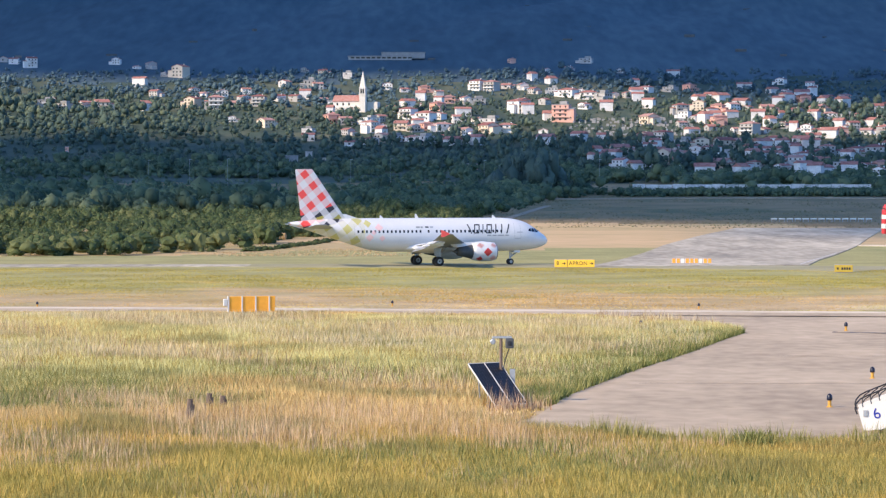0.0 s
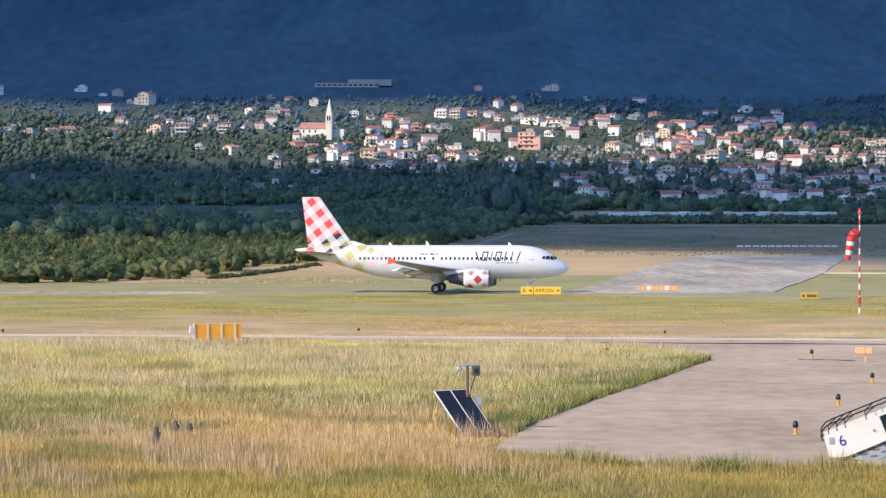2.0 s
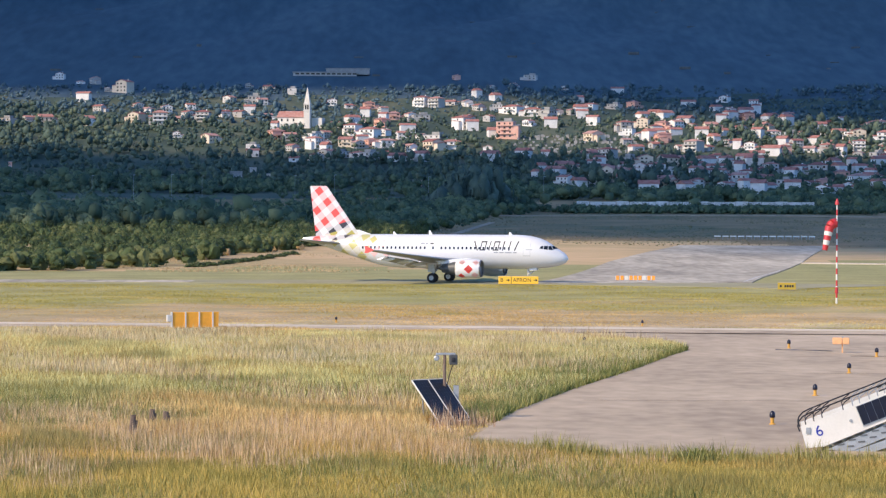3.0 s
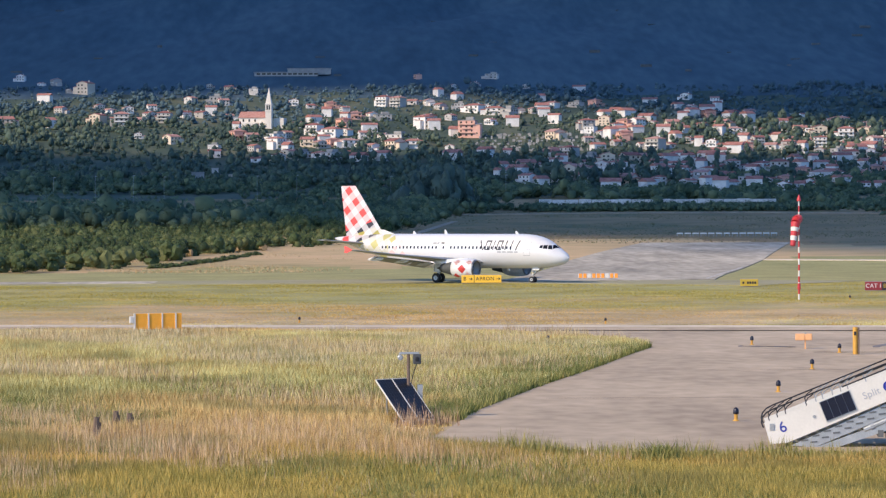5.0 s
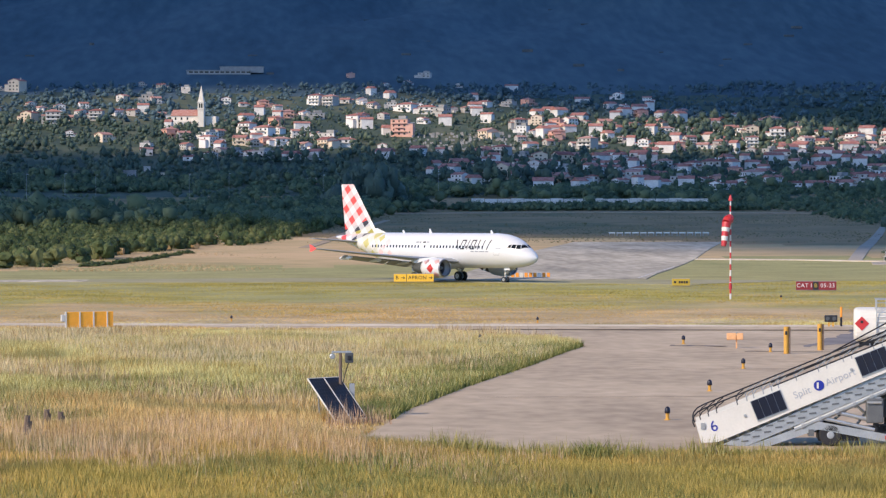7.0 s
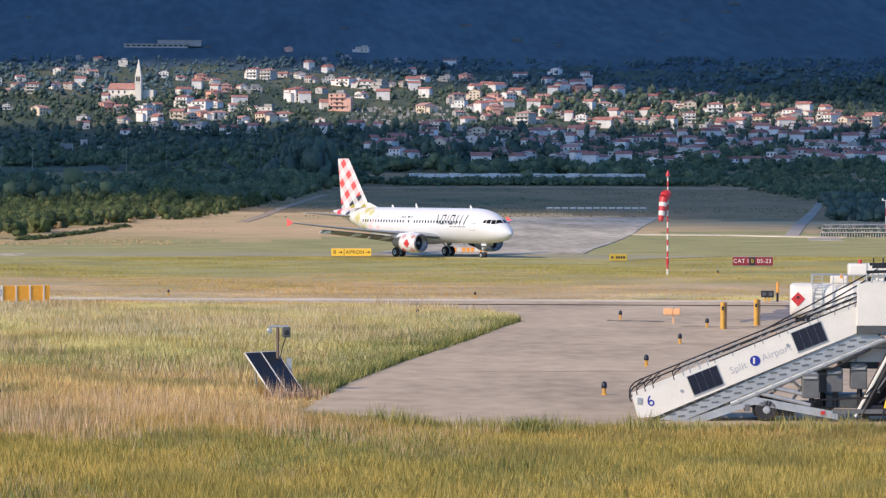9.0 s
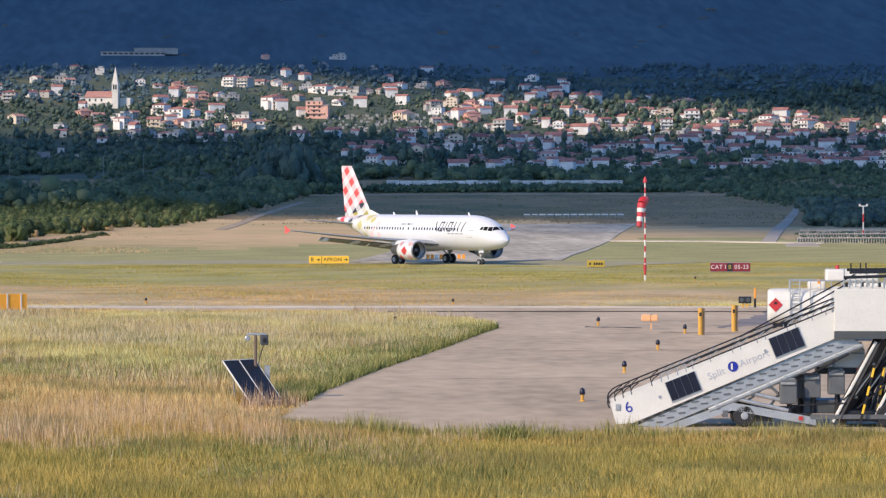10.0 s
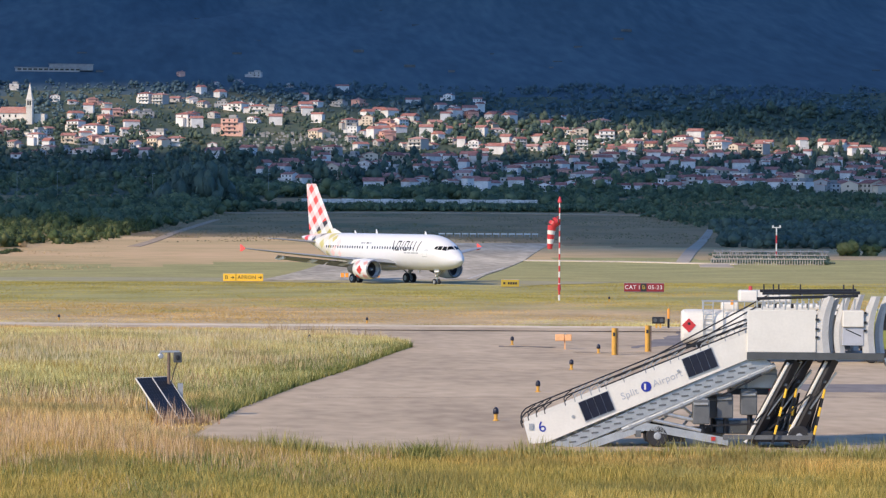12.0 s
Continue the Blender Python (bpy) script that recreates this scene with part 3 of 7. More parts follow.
        bm = bmesh.new()
        bm_spin(bm, [(-2.6, 0.9), (-3.1, 0.88), (-4.3, 0.62), (-4.9, 0.5), (-4.95, 0.42), (-4.2, 0.4)], (ex, ey, ez), "x", 24)
        bm_spin(bm, [(-4.0, 0.34), (-5.0, 0.28), (-5.6, 0.03)], (ex, ey, ez), "x", 16)
        part("exhaust_nozzle", bm, GREY_DARK, engine, "dark metal exhaust nozzle", smooth=True)
        bm = bmesh.new()
        bm_loft(bm, [[(ex - 0.9, ey - 0.08, 2.85), (ex - 0.7, ey, 2.9), (ex - 0.9, ey + 0.08, 2.85), (ex - 5.0, ey + 0.16, 2.3), (ex - 5.4, ey, 2.3), (ex - 5.0, ey - 0.16, 2.3)],
                     [(ex - 2.0, ey - 0.08, 3.02), (ex - 1.8, ey, 3.05), (ex - 2.0, ey + 0.08, 3.02), (ex - 5.2, ey + 0.12, 2.75), (ex - 5.9, ey, 2.75), (ex - 5.2, ey - 0.12, 2.75)]])
        part("pylon", bm, WHITE, engine)
        for s0, q0, rr, mat in ((-1.35, 1.62, 0.56, CORAL), (-2.3, 2.45, 0.44, CORAL), (-0.5, 0.85, 0.4, PINK), (-0.62, 2.32, 0.46, PINK), (-2.2, 0.85, 0.46, PINK)):
            bm = bmesh.new()
            grid = []
            for i in range(7):
                for k in range(7):
                    s, q = s0 + rr * (i + k - 6) / 6, q0 + rr * (i - k) / 6 / 1.18
                    r = float(np.interp(-s, [0.0, 0.14, 0.7, 1.7, 2.7, 3.1], [1.0, 1.08, 1.17, 1.19, 1.08, 0.97])) + 0.014
                    grid.append(bm.verts.new((ex + s, ey + side * r * math.sin(q), ez + r * math.cos(q))))
            for i in range(6):
                for k in range(6):
                    bm.faces.new((grid[i * 7 + k], grid[i * 7 + k + 1], grid[i * 7 + k + 8], grid[i * 7 + k + 7]))
            bmesh.ops.solidify(bm, geom=list(bm.faces), thickness=0.006)
            part("painted_square", bm, mat, engine)
        # tailplane
        bm = bmesh.new()
        bm_loft(bm, [aerofoil(NOSE_X - 28.3, side * 0.5, 4.62, 3.9, 0.1), aerofoil(NOSE_X - 31.2, side * 6.2, 5.12, 1.35, 0.09)])
        part("tailplane", bm, WING_GREY, a, "light grey tailplane")
        # cabin windows
        for k in range(36):
            s = 6.9 + 0.533 * k
            if k in (17, 19):
                continue
            bm = bmesh.new()
            hull_patch(bm, [(s, 4.05), (s + 0.23, 4.05), (s + 0.23, 4.37), (s, 4.37)], side, 0.008, 1, 2)
            part("cabin_window", bm, GLASS_DARK, a)
        # cockpit panes
        for cs in ([(1.72, 4.02), (2.2, 4.06), (2.28, 4.5), (1.98, 4.48)], [(2.28, 4.07), (2.78, 4.12), (2.74, 4.52), (2.35, 4.52)], [(2.86, 4.13), (3.25, 4.2), (3.12, 4.48), (2.82, 4.52)]):
            bm = bmesh.new()
            hull_patch(bm, cs, side, 0.012)
            part("cockpit_window", bm, GLASS_DARK, a)
        bm = bmesh.new()
        inner, outer, grid = ((1.24, 0.06), (1.84, 0.06)), ((1.68, hull_angle(1.68, 4.04)), (1.94, hull_angle(1.94, 4.48))), []
        for i in range(6):
            for j in range(4):
                u, v = i / 5, j / 3
                (sa, aa), (sb, ab) = ((inner[0][c] * (1 - v) + inner[1][c] * v for c in (0, 1)), (outer[0][c] * (1 - v) + outer[1][c] * v for c in (0, 1)))
                grid.append(bm.verts.new(hull(sa + (sb - sa) * u, side * (aa + (ab - aa) * u), 0.016)))
        for i in range(5):
            for j in range(3):
                bm.faces.new((grid[i * 4 + j], grid[i * 4 + j + 1], grid[i * 4 + j + 5], grid[i * 4 + j + 4]))
        bmesh.ops.solidify(bm, geom=list(bm.faces), thickness=0.008)
        part("windshield", bm, GLASS_DARK, a)
        # doors as thin frames
        for s0, s1 in ((4.35, 5.2), (25.3, 26.1)):
            z0, z1 = 3.28, 5.15
            bm = bmesh.new()
            for cs in ([(s0, z0), (s1, z0), (s1, z0 + 0.05), (s0, z0 + 0.05)],):
                hull_patch(bm, cs, side, 0.006, 4, 1)
            part("door_sill", bm, GREY, a)
            bm = bmesh.new()
            for u in (s0, s1):
                hull_patch(bm, [(u, z0), (u + 0.025, z0), (u + 0.025, z1), (u, z1)], side, 0.004, 1, 6)
            part("door_seam", bm, GREY, a)
        # airline name: seven plain dark blocks, open in the middle
        x = 11.55 if side < 0 else 5.4
        for k in range(7):
            w = (0.76, 0.8, 0.52, 0.8, 0.66, 0.6, 0.76)[k]
            s0, z0, z1 = (x - w if side < 0 else x), 3.92, 5.06
            lean = 0.10 if side < 0 else -0.10
            bm = bmesh.new()
            bars = [((0.05, 0.22), (0, 1)), ((0.78, 0.95), (0, 1))] if k in (1, 3) else [((0.4, 0.62), (0, 1))] 
            caps = ((0, 0.13), (0.87, 1)) if k in (1, 3) else ()
            lean = {0: -2.2, 6: 2.2}.get(k, 1.0) * lean
            for (u0, u1), (v0, v1) in bars:
                za, zb = z0 + (z1 - z0) * v0, z0 + (z1 - z0) * v1
                hull_patch(bm, [(s0 + w * u0 + lean, za), (s0 + w * u1 + lean, za), (s0 + w * u1 - lean, zb), (s0 + w * u0 - lean, zb)], side, 0.008, 1, 4)
            for v0, v1 in caps:
                za, zb = z0 + (z1 - z0) * v0, z0 + (z1 - z0) * v1
                slip = lean * (1 - v0 - v1)
                hull_patch(bm, [(s0 + 0.06 + slip, za), (s0 + w - 0.06 + slip, za), (s0 + w - 0.06 + slip, zb), (s0 + 0.06 + slip, zb)], side, 0.010, 2, 1)
            part("name_block", bm, BLACK, a, "plain black block of the airline name")
            x += -(w + 0.16) if side < 0 else (w + 0.16)
        for s0, s1 in ((6.0, 6.5), (6.65, 7.5), (7.65, 8.2), (8.35, 8.9)):
            bm = bmesh.new()
            hull_patch(bm, [(s0, 3.62), (s1, 3.62), (s1, 3.76), (s0, 3.76)], side, 0.008, 3, 1)
            part("slogan_bar", bm, GREY, a)
        for s0, s1, z0, z1, mat in ((17.3, 17.6, 4.62, 4.82, GREY), (17.7, 18.2, 4.62, 4.82, GREY), (16.55, 17.0, 4.64, 4.82, GREY_DARK), (15.95, 16.4, 4.64, 4.82, GREY_LIGHT), (4.1, 4.9, 4.02, 4.1, GREY), (12.2, 12.5, 2.4, 2.6, GREY)):
            bm = bmesh.new()
            hull_patch(bm, [(s0, z0), (s1, z0), (s1, z1), (s0, z1)], side, 0.008, 2, 1)
            part("marking_bar", bm, mat, a)
        for s, z, r, mat in ((23.0, 4.7, 0.55, PINK), (24.2, 3.5, 0.5, PINK), (22.6, 3.4, 0.4, PINK), (24.4, 5.2, 0.5, OLIVE), (23.7, 4.1, 0.35, PINK)):
            bm = bmesh.new()
            hull_patch(bm, [(s - r, z), (s, z - r), (s + r, z), (s, z + r * 0.9)], side, 0.007, 4, 4)
            part("painted_square", bm, mat, a)
    # fin
    bm = bmesh.new()
    bm_loft(bm, [aerofoil(NOSE_X - 26.0, 0, 5.2, 6.3, 0.075, True), aerofoil(NOSE_X - 27.0, 0, 6.2, 5.45, 0.075, True), aerofoil(NOSE_X - 30.8, 0, 11.6, 2.32, 0.07, True), aerofoil(NOSE_X - 31.0, 0, 11.8, 2.08, 0.04, True)])
    part("tail_fin", bm, FIN_PAINT, a, "white fin with red gingham squares")
    bm = bmesh.new()
    bm_loft(bm, [aerofoil(NOSE_X - 24.4, 0, 5.6, 3.4, 0.04, True), aerofoil(NOSE_X - 26.7, 0, 6.35, 1.0, 0.04, True)])
    part("fin_fillet", bm, WHITE, a)
    for s, h in ((7.0, 0.34), (17.2, 0.5), (21.8, 0.32)):
        bm = bmesh.new()
        bm_loft(bm, [[(NOSE_X - s, -0.03, 5.8), (NOSE_X - s - 0.5, 0, 5.8), (NOSE_X - s, 0.03, 5.8)], [(NOSE_X - s - 0.32, -0.015, 5.84 + h), (NOSE_X - s - 0.5, 0, 5.84 + h), (NOSE_X - s - 0.32, 0.015, 5.84 + h)]])
        part("antenna", bm, WHITE, a)
    boxes("keel_antenna", a, WHITE, ((0.35, 0.04, 0.3), (NOSE_X - 8.5, 0, 1.58)))
    # landing gear
    def wheel(parent, x, y, r, w):
        bm = bmesh.new()
        bm_spin(bm, [(-w / 2, r * 0.62), (-w / 2, r * 0.86), (-w * 0.3, r), (w * 0.3, r), (w / 2, r * 0.86), (w / 2, r * 0.62)], (0, 0, 0), "y", 20)
        o = part("wheel", bm, DARK, parent, "black tyre on a grey hub", at=pose(x, y, r))
        bm = bmesh.new()
        for q in (-1, 1):
            bm_spin(bm, [(q * w * 0.35, r * 0.58), (q * w * 0.53, r * 0.5), (q * w * 0.5, r * 0.2)], (0, 0, 0), "y", 12)
        for k in range(6):
            c = k * math.pi / 3
            bm_box(bm, (0.05, w * 1.08, 0.05), (r * 0.36 * math.cos(c), 0, r * 0.36 * math.sin(c)))
        part("rim", bm, GREY_LIGHT, o)
        wheels.append((o, r))
    for side in (-1, 1):
        g = boxes("main_gear", a, GREY_LIGHT, ((0.26, 0.26, 1.5), (0, side * 3.8, 1.3)), ((0.16, 1.05, 0.16), (0, side * 3.8, 0.58)), ((0.9, 0.07, 0.9), (-0.1, side * 4.0, 1.75)))
        tubes("side_brace", g, GREY_LIGHT, 0.08, ((0, side * 3.7, 1.0), (0.2, side * 2.0, 2.1)), ((0.1, side * 3.8, 1.1), (1.2, side * 3.6, 2.3)))
        for q in (-0.46, 0.46):
            wheel(g, 0, side * 3.8 + q, 0.58, 0.4)
    g = boxes("nose_gear", a, WHITE_GSE, ((0.18, 0.18, 1.6), (11.03, 0, 1.2)), ((0.12, 0.55, 0.12), (11.03, 0, 0.39)), ((0.15, 0.5, 0.16), (11.18, 0, 1.25)))
    tubes("drag_brace", g, GREY_LIGHT, 0.06, ((11.0, 0.12, 0.9), (12.4, 0.15, 1.9)), ((11.0, -0.12, 0.9), (12.4, -0.15, 1.9)))
    for y in (-0.5, 0.5):
        boxes("gear_door", g, WHITE, ((0.9, 0.04, 0.34), (11.75, y, 1.68)))
        boxes("taxi_lamp", g, METAL, ((0.12, 0.2, 0.2), (11.16, y * 0.5, 1.35)), bevel=0.03)
    for y in (-0.26, 0.26):
        wheel(g, 11.03, y, 0.38, 0.22)


build_airliner()


# ---- the airfield's own things ----
def toward(x, y, z=None, turn=0.0):
    """A pose at a plan point, its front (-y) turned to the terrace, then turned on by some degrees."""
    return pose(x, y, land_at(x, y) if z is None else z, 0, 0, -math.degrees(math.atan2(x, y)) + turn)


SIGN_ORANGE = plain('bright_orange_panel', (0.92, 0.42, 0.02), 0.5, var=0.1)
PEACH = plain('pale_orange_paint', (0.72, 0.40, 0.17), 0.55, var=0.1)
FACE = Euler((radians(90), 0, 0)).to_matrix().to_4x4()


def board(name, x, y, w, h, base, material, label, turn=0.0, z=None):
    """A low sign: cabinet, edge trim, and short legs."""
    o = thing(name, toward(x, y, z, turn), label, "sign")
    bm = bmesh.new()
    bm_box(bm, (w, 0.22, h), (0, 0, base + h / 2), bevel=0.03)
    part("panel", bm, material, o)
    boxes("frame", o, GREY, ((w + 0.06, 0.16, 0.05), (0, 0.02, base + h + 0.02)), ((w + 0.06, 0.16, 0.05), (0, 0.02, base - 0.02)))
    for k in (-0.35, 0.35):
        boxes("leg", o, GREY, ((0.08, 0.08, base + 0.05), (k * w, 0, base / 2)))
    return o


def face_text(o, text, size, x, z, material, y=-0.118, tight=1.0):
    words("lettering", text, size, material, o, Matrix.Translation((x, y, z)) @ FACE, tight=tight)


def arrow(o, x, z, material, y=-0.12):
    bm = bmesh.new()
    bm_box(bm, (0.34, 0.012, 0.07), (x - 0.05, y, z))
    for s in (-1, 1):
        bm_box(bm, (0.24, 0.012, 0.07), (x + 0.1, y, z + s * 0.06), Euler((0, s * radians(40), 0)).to_matrix())
    part("arrow", bm, material, o)


def signs():
    o = board("guidance_sign", 15.35, 330.8, 4.68, 0.91, 0.16, YELLOW, "yellow taxiway guidance sign with black lettering")
    face_text(o, "B", 0.62, -1.95, 0.62, BLACK)
    arrow(o, -1.25, 0.62, BLACK)
    boxes("divider", o, BLACK, ((0.06, 0.015, 0.9), (-0.85, -0.115, 0.62)))
    face_text(o, "APRON", 0.6, 0.42, 0.62, BLACK, tight=1.12)
    arrow(o, 1.98, 0.62, BLACK)
    o = board("mandatory_sign", 56.5, 296.9, 4.25, 0.9, 0.12, MAROON, "dark red runway holding sign with white lettering")
    boxes("location_panel", o, BLACK, ((0.62, 0.02, 0.84), (-0.05, -0.115, 0.57)))
    face_text(o, "CAT I", 0.6, -1.25, 0.57, WHITE, tight=1.1)
    face_text(o, "B", 0.6, -0.05, 0.57, YELLOW_OLD, y=-0.13)
    face_text(o, "05-23", 0.6, 1.2, 0.57, WHITE, tight=1.1)
    o = board("distance_sign", 44.3, 312.7, 2.0, 0.8, 0.1, YELLOW_OLD, "faded dull yellow taxiway sign in the grass")
    boxes("writing_bar", o, BLACK, ((0.22, 0.02, 0.24), (-0.65, -0.115, 0.5)))
    for k in range(4):
        boxes("writing_bar", o, BLACK, ((0.2, 0.02, 0.26), (-0.15 + 0.27 * k, -0.115, 0.5)))
    # long row of orange and white barrier boards beside the runway
    for k in range(9):
        x, y = 29.0 + 0.56 * k, 356.0 - 0.05 * k
        b = thing("runway_marker_board", toward(x, y), "orange and white striped marker board", "marker", "row of marker boards")
        boxes("board", b, ORANGE if k % 4 != 2 else WHITE_GSE, ((0.46, 0.08, 0.55), (0, 0, 0.42)), bevel=0.015)
        boxes("stripe", b, WHITE_GSE, ((0.07, 0.09, 0.56), (-0.2, 0, 0.42)))
        boxes("foot", b, GREY, ((0.4, 0.3, 0.14), (0, 0, 0.07)))
    # back of a big sign: orange panels between white posts
    o = thing("closed_sign_board", pose(-14.2, 207.8, 0, 0, 0, 20), "orange sign board in panels with white posts", "sign")
    for k in range(4):
        w = (0.95, 0.95, 0.95, 0.42)[k]
        x = (-1.18, -0.14, 0.90, 1.66)[k]
        boxes("panel", o, SIGN_ORANGE, ((w, 0.14, 1.14), (x, 0, 0.72)), bevel=0.02)
    for x in (-1.70, -0.66, 0.38, 1.41):
        boxes("post", o, WHITE_GSE, ((0.1, 0.2, 1.3), (x, -0.02, 0.65)))
    boxes("side_lamp", o, WHITE_GSE, ((0.3, 0.22, 0.5), (-1.92, 0, 0.85)), bevel=0.04)
    # small orange box sign on a post
    o = thing("marker_box", toward(28.2, 174.5, 0.06), "pale orange double box marker on a post", "marker")
    for k, w in ((-1, 0.6), (1, 0.42)):
        boxes("box", o, PEACH, ((w, 0.25, 0.42), (0.31 * k if k < 0 else 0.22, 0, 0.74)), bevel=0.05)
    boxes("post", o, PEACH, ((0.09, 0.09, 0.75), (0.0, 0.1, 0.37)))
    boxes("cap", o, GREY, ((0.1, 0.28, 0.06), (0.02, 0, 0.98)))
    # bollards: orange tube in front of a grey post
    for x, y, m1 in ((30.2, 167.7, OCHRE), (33.0, 171.7, OCHRE)):
        o = thing("bollard", toward(x, y, 0.06), "orange and grey sensor bollard on the apron", "bollard", "bollards")
        bm = bmesh.new()
        bm_tube(bm, (-0.1, 0, 0), (-0.1, 0, 1.62), 0.15, seg=14)
        part("tube", bm, m1, o, smooth=False)
        boxes("backing_post", o, WOOD, ((0.12, 0.16, 1.6), (0.1, 0.05, 0.8)), bevel=0.02)
        boxes("lens", o, BLACK, ((0.14, 0.05, 0.22), (-0.1, -0.14, 1.25)))
    o = thing("marker_post", toward(41.1, 206.2), "thin orange and black marker post", "post")
    tubes("pole", o, ORANGE, 0.09, ((0, 0, 0.75), (0, 0, 1.5)), seg=10)
    tubes("lower_pole", o, BLACK, 0.085, ((0, 0, 0), (0, 0, 0.75)), seg=10)
    o = thing("guard_light", toward(40.3, 206.0), "black runway guard light with two lamps on a stand", "light")
    boxes("housing", o, BLACK, ((0.95, 0.3, 0.5), (0, 0, 0.65)), bevel=0.04)
    for k in (-1, 1):
        bm = bmesh.new()
        bm_tube(bm, (k * 0.24, -0.2, 0.65), (k * 0.24, -0.13, 0.65), 0.15, 0.13, 14)
        part("lens", bm, GREY_DARK, o)
    boxes("stand", o, OCHRE, ((0.14, 0.14, 0.42), (-0.15, 0, 0.2)), ((0.14, 0.14, 0.42), (0.15, 0, 0.2)))


def edge_lights():
    def one(x, y, z, s):
        o = thing("edge_light", toward(x, y, z), "taxiway edge light with dark blue dome on a yellow stem", "light", "taxiway edge lights")
        bm = bmesh.new()
        bm_spin(bm, [(0, 0.13 * s), (0.03 * s, 0.13 * s), (0.05 * s, 0.07 * s), (0.27 * s, 0.075 * s), (0.29 * s, 0.1 * s)], axis="z", seg=12)
        part("stem", bm, OCHRE, o)
        bm = bmesh.new()
        bm_spin(bm, [(0.28 * s, 0.11 * s), (0.33 * s, 0.12 * s), (0.46 * s, 0.11 * s), (0.53 * s, 0.06 * s), (0.55 * s, 0.02 * s)], axis="z", seg=12)
        part("dome", bm, BLUEBLACK, o, smooth=True)
        return o
    first = one(15.8, 115.5, 0.06, 1.02)
    for x, y in ((20.3, 133.6), (25.0, 152.4), (29.5, 169.7), (25.7, 180.3)):
        copy_thing(first, toward(x, y, 0.06))
    second = one(19.4, 214.6, 0.06, 0.85)
    for x, y in ((-31.5, 219.0), (-4.0, 221.0), (13.0, 186.0), (47.6, 268.0), (66, 285)):
        copy_thing(second, toward(x, y, 0.02))


BLUEBLACK = plain("dark_blue_glass", (0.010, 0.010, 0.022), 0.35)
signs()
edge_lights()


def joints():
    """Tar lines, dark patches and a painted band of shade on the paving."""
    bm = bmesh.new()
    for (x0, y0), (x1, y1), w in (((13.5, 203.2), (72, 194.8), 0.9), ((28, 170.2), (60, 168.0), 0.22), ((18, 152), (60, 150.5), 0.08), ((9, 130), (60, 128), 0.08)):
        a, b = Vector((x0, y0, 0)), Vector((x1, y1, 0))
        side = (b - a).cross(Vector((0, 0, 1))).normalized() * w / 2
        bm.faces.new([bm.verts.new(p + Vector((0, 0, 0.078))) for p in (a - side, a + side, b + side, b - side)])
    bmesh.ops.solidify(bm, geom=list(bm.faces), thickness=0.008)
    ob = solo("tar_joint", bm, TAR, Matrix(), "dark tar joints in the concrete", "joint", kind="structure")
    bm = bmesh.new()
    for corners in ([(32.5, 175.5), (36.2, 180.0), (44.5, 178.5), (52, 190), (49, 203.5), (41.5, 204.2), (39.6, 195.5), (36.6, 187.5)], [(24.6, 178.2), (27.6, 176.6), (27.9, 177.4), (25.0, 179.0)]):
        pts = []
        for (x0, y0), (x1, y1) in zip(corners, corners[1:] + corners[:1]):
            pts += [(x0 + (x1 - x0) * q / 6 + 0.22 * math.sin(5 * q + x0), y0 + (y1 - y0) * q / 6 + 0.5 * math.cos(3 * q + y0)) for q in range(6)]
        bm_loft(bm, [[(a, b, 0.03) for a, b in pts], [(a, b, 0.072) for a, b in pts]])
    # a band of shade across the apron, made as a dark sheet
    bm_loft(bm, [[(33.4, 133.0, z), (70, 129.0, z), (70, 136.0, z), (33.8, 139.2, z)] for z in (0.03, 0.072)])
    solo("asphalt_repair", bm, PATCH_AND_SHADE, Matrix(), "dark patches and a painted shade band on the apron", "patch", kind="structure")


PATCH_AND_SHADE = surface("dark_patch_and_shade", [(0.13, 0.115, 0.105), (0.27, 0.235, 0.21)], 0.85, 0.3, 1.5, world_space=True)
joints()


def windsock():
    o = thing("windsock", toward(43.1, 270.3), "red and white banded windsock mast in the grass", "windsock")
    n = 17
    for k in range(n):
        z0, z1 = 9.6 * k / n, 9.6 * (k + 1) / n
        bm = bmesh.new()
        bm_tube(bm, (0, 0, z0), (0, 0, z1), 0.1 - 0.03 * k / n, 0.1 - 0.03 * (k + 1) / n, 10)
        part("mast_band", bm, RED if k % 2 else WHITE_GSE, o)
    bm = bmesh.new()
    bm_spin(bm, [(9.5, 0.2), (9.55, 0.21), (9.8, 0.16), (10.1, 0.03)], axis="z", seg=12)
    part("obstruction_light", bm, RED, o)
    bm = bmesh.new()
    bm_spin(bm, [(0, 0.16), (0.1, 0.17), (0.55, 0.14), (0.6, 0.1)], axis="z", seg=10)
    part("base_lamp", bm, RED, o, at=pose(0, 0, 1.0))
    sock = part("sock", ring_mesh(), RED, o, "red and white fabric cone hanging limply", at=pose(0, 0, 7.7))
    seg = [(-0.25, 0.0, 0.46), (-0.52, -0.12, 0.47), (-0.72, -0.42, 0.45), (-0.80, -0.9, 0.40), (-0.84, -1.3, 0.36), (-0.88, -1.75, 0.33), (-0.92, -2.2, 0.29), (-0.96, -2.7, 0.24)]
    for k, ((x0, z0, r0), (x1, z1, r1)) in enumerate(zip(seg, seg[1:])):
        bm = bmesh.new()
        bm_tube(bm, (x0, 0, z0), (x1, 0, z1), r0, r1, 14)
        part("fabric_band", bm, (RED, RED, RED, WHITE_GSE, RED, WHITE_GSE, RED)[k], sock)
    return sock


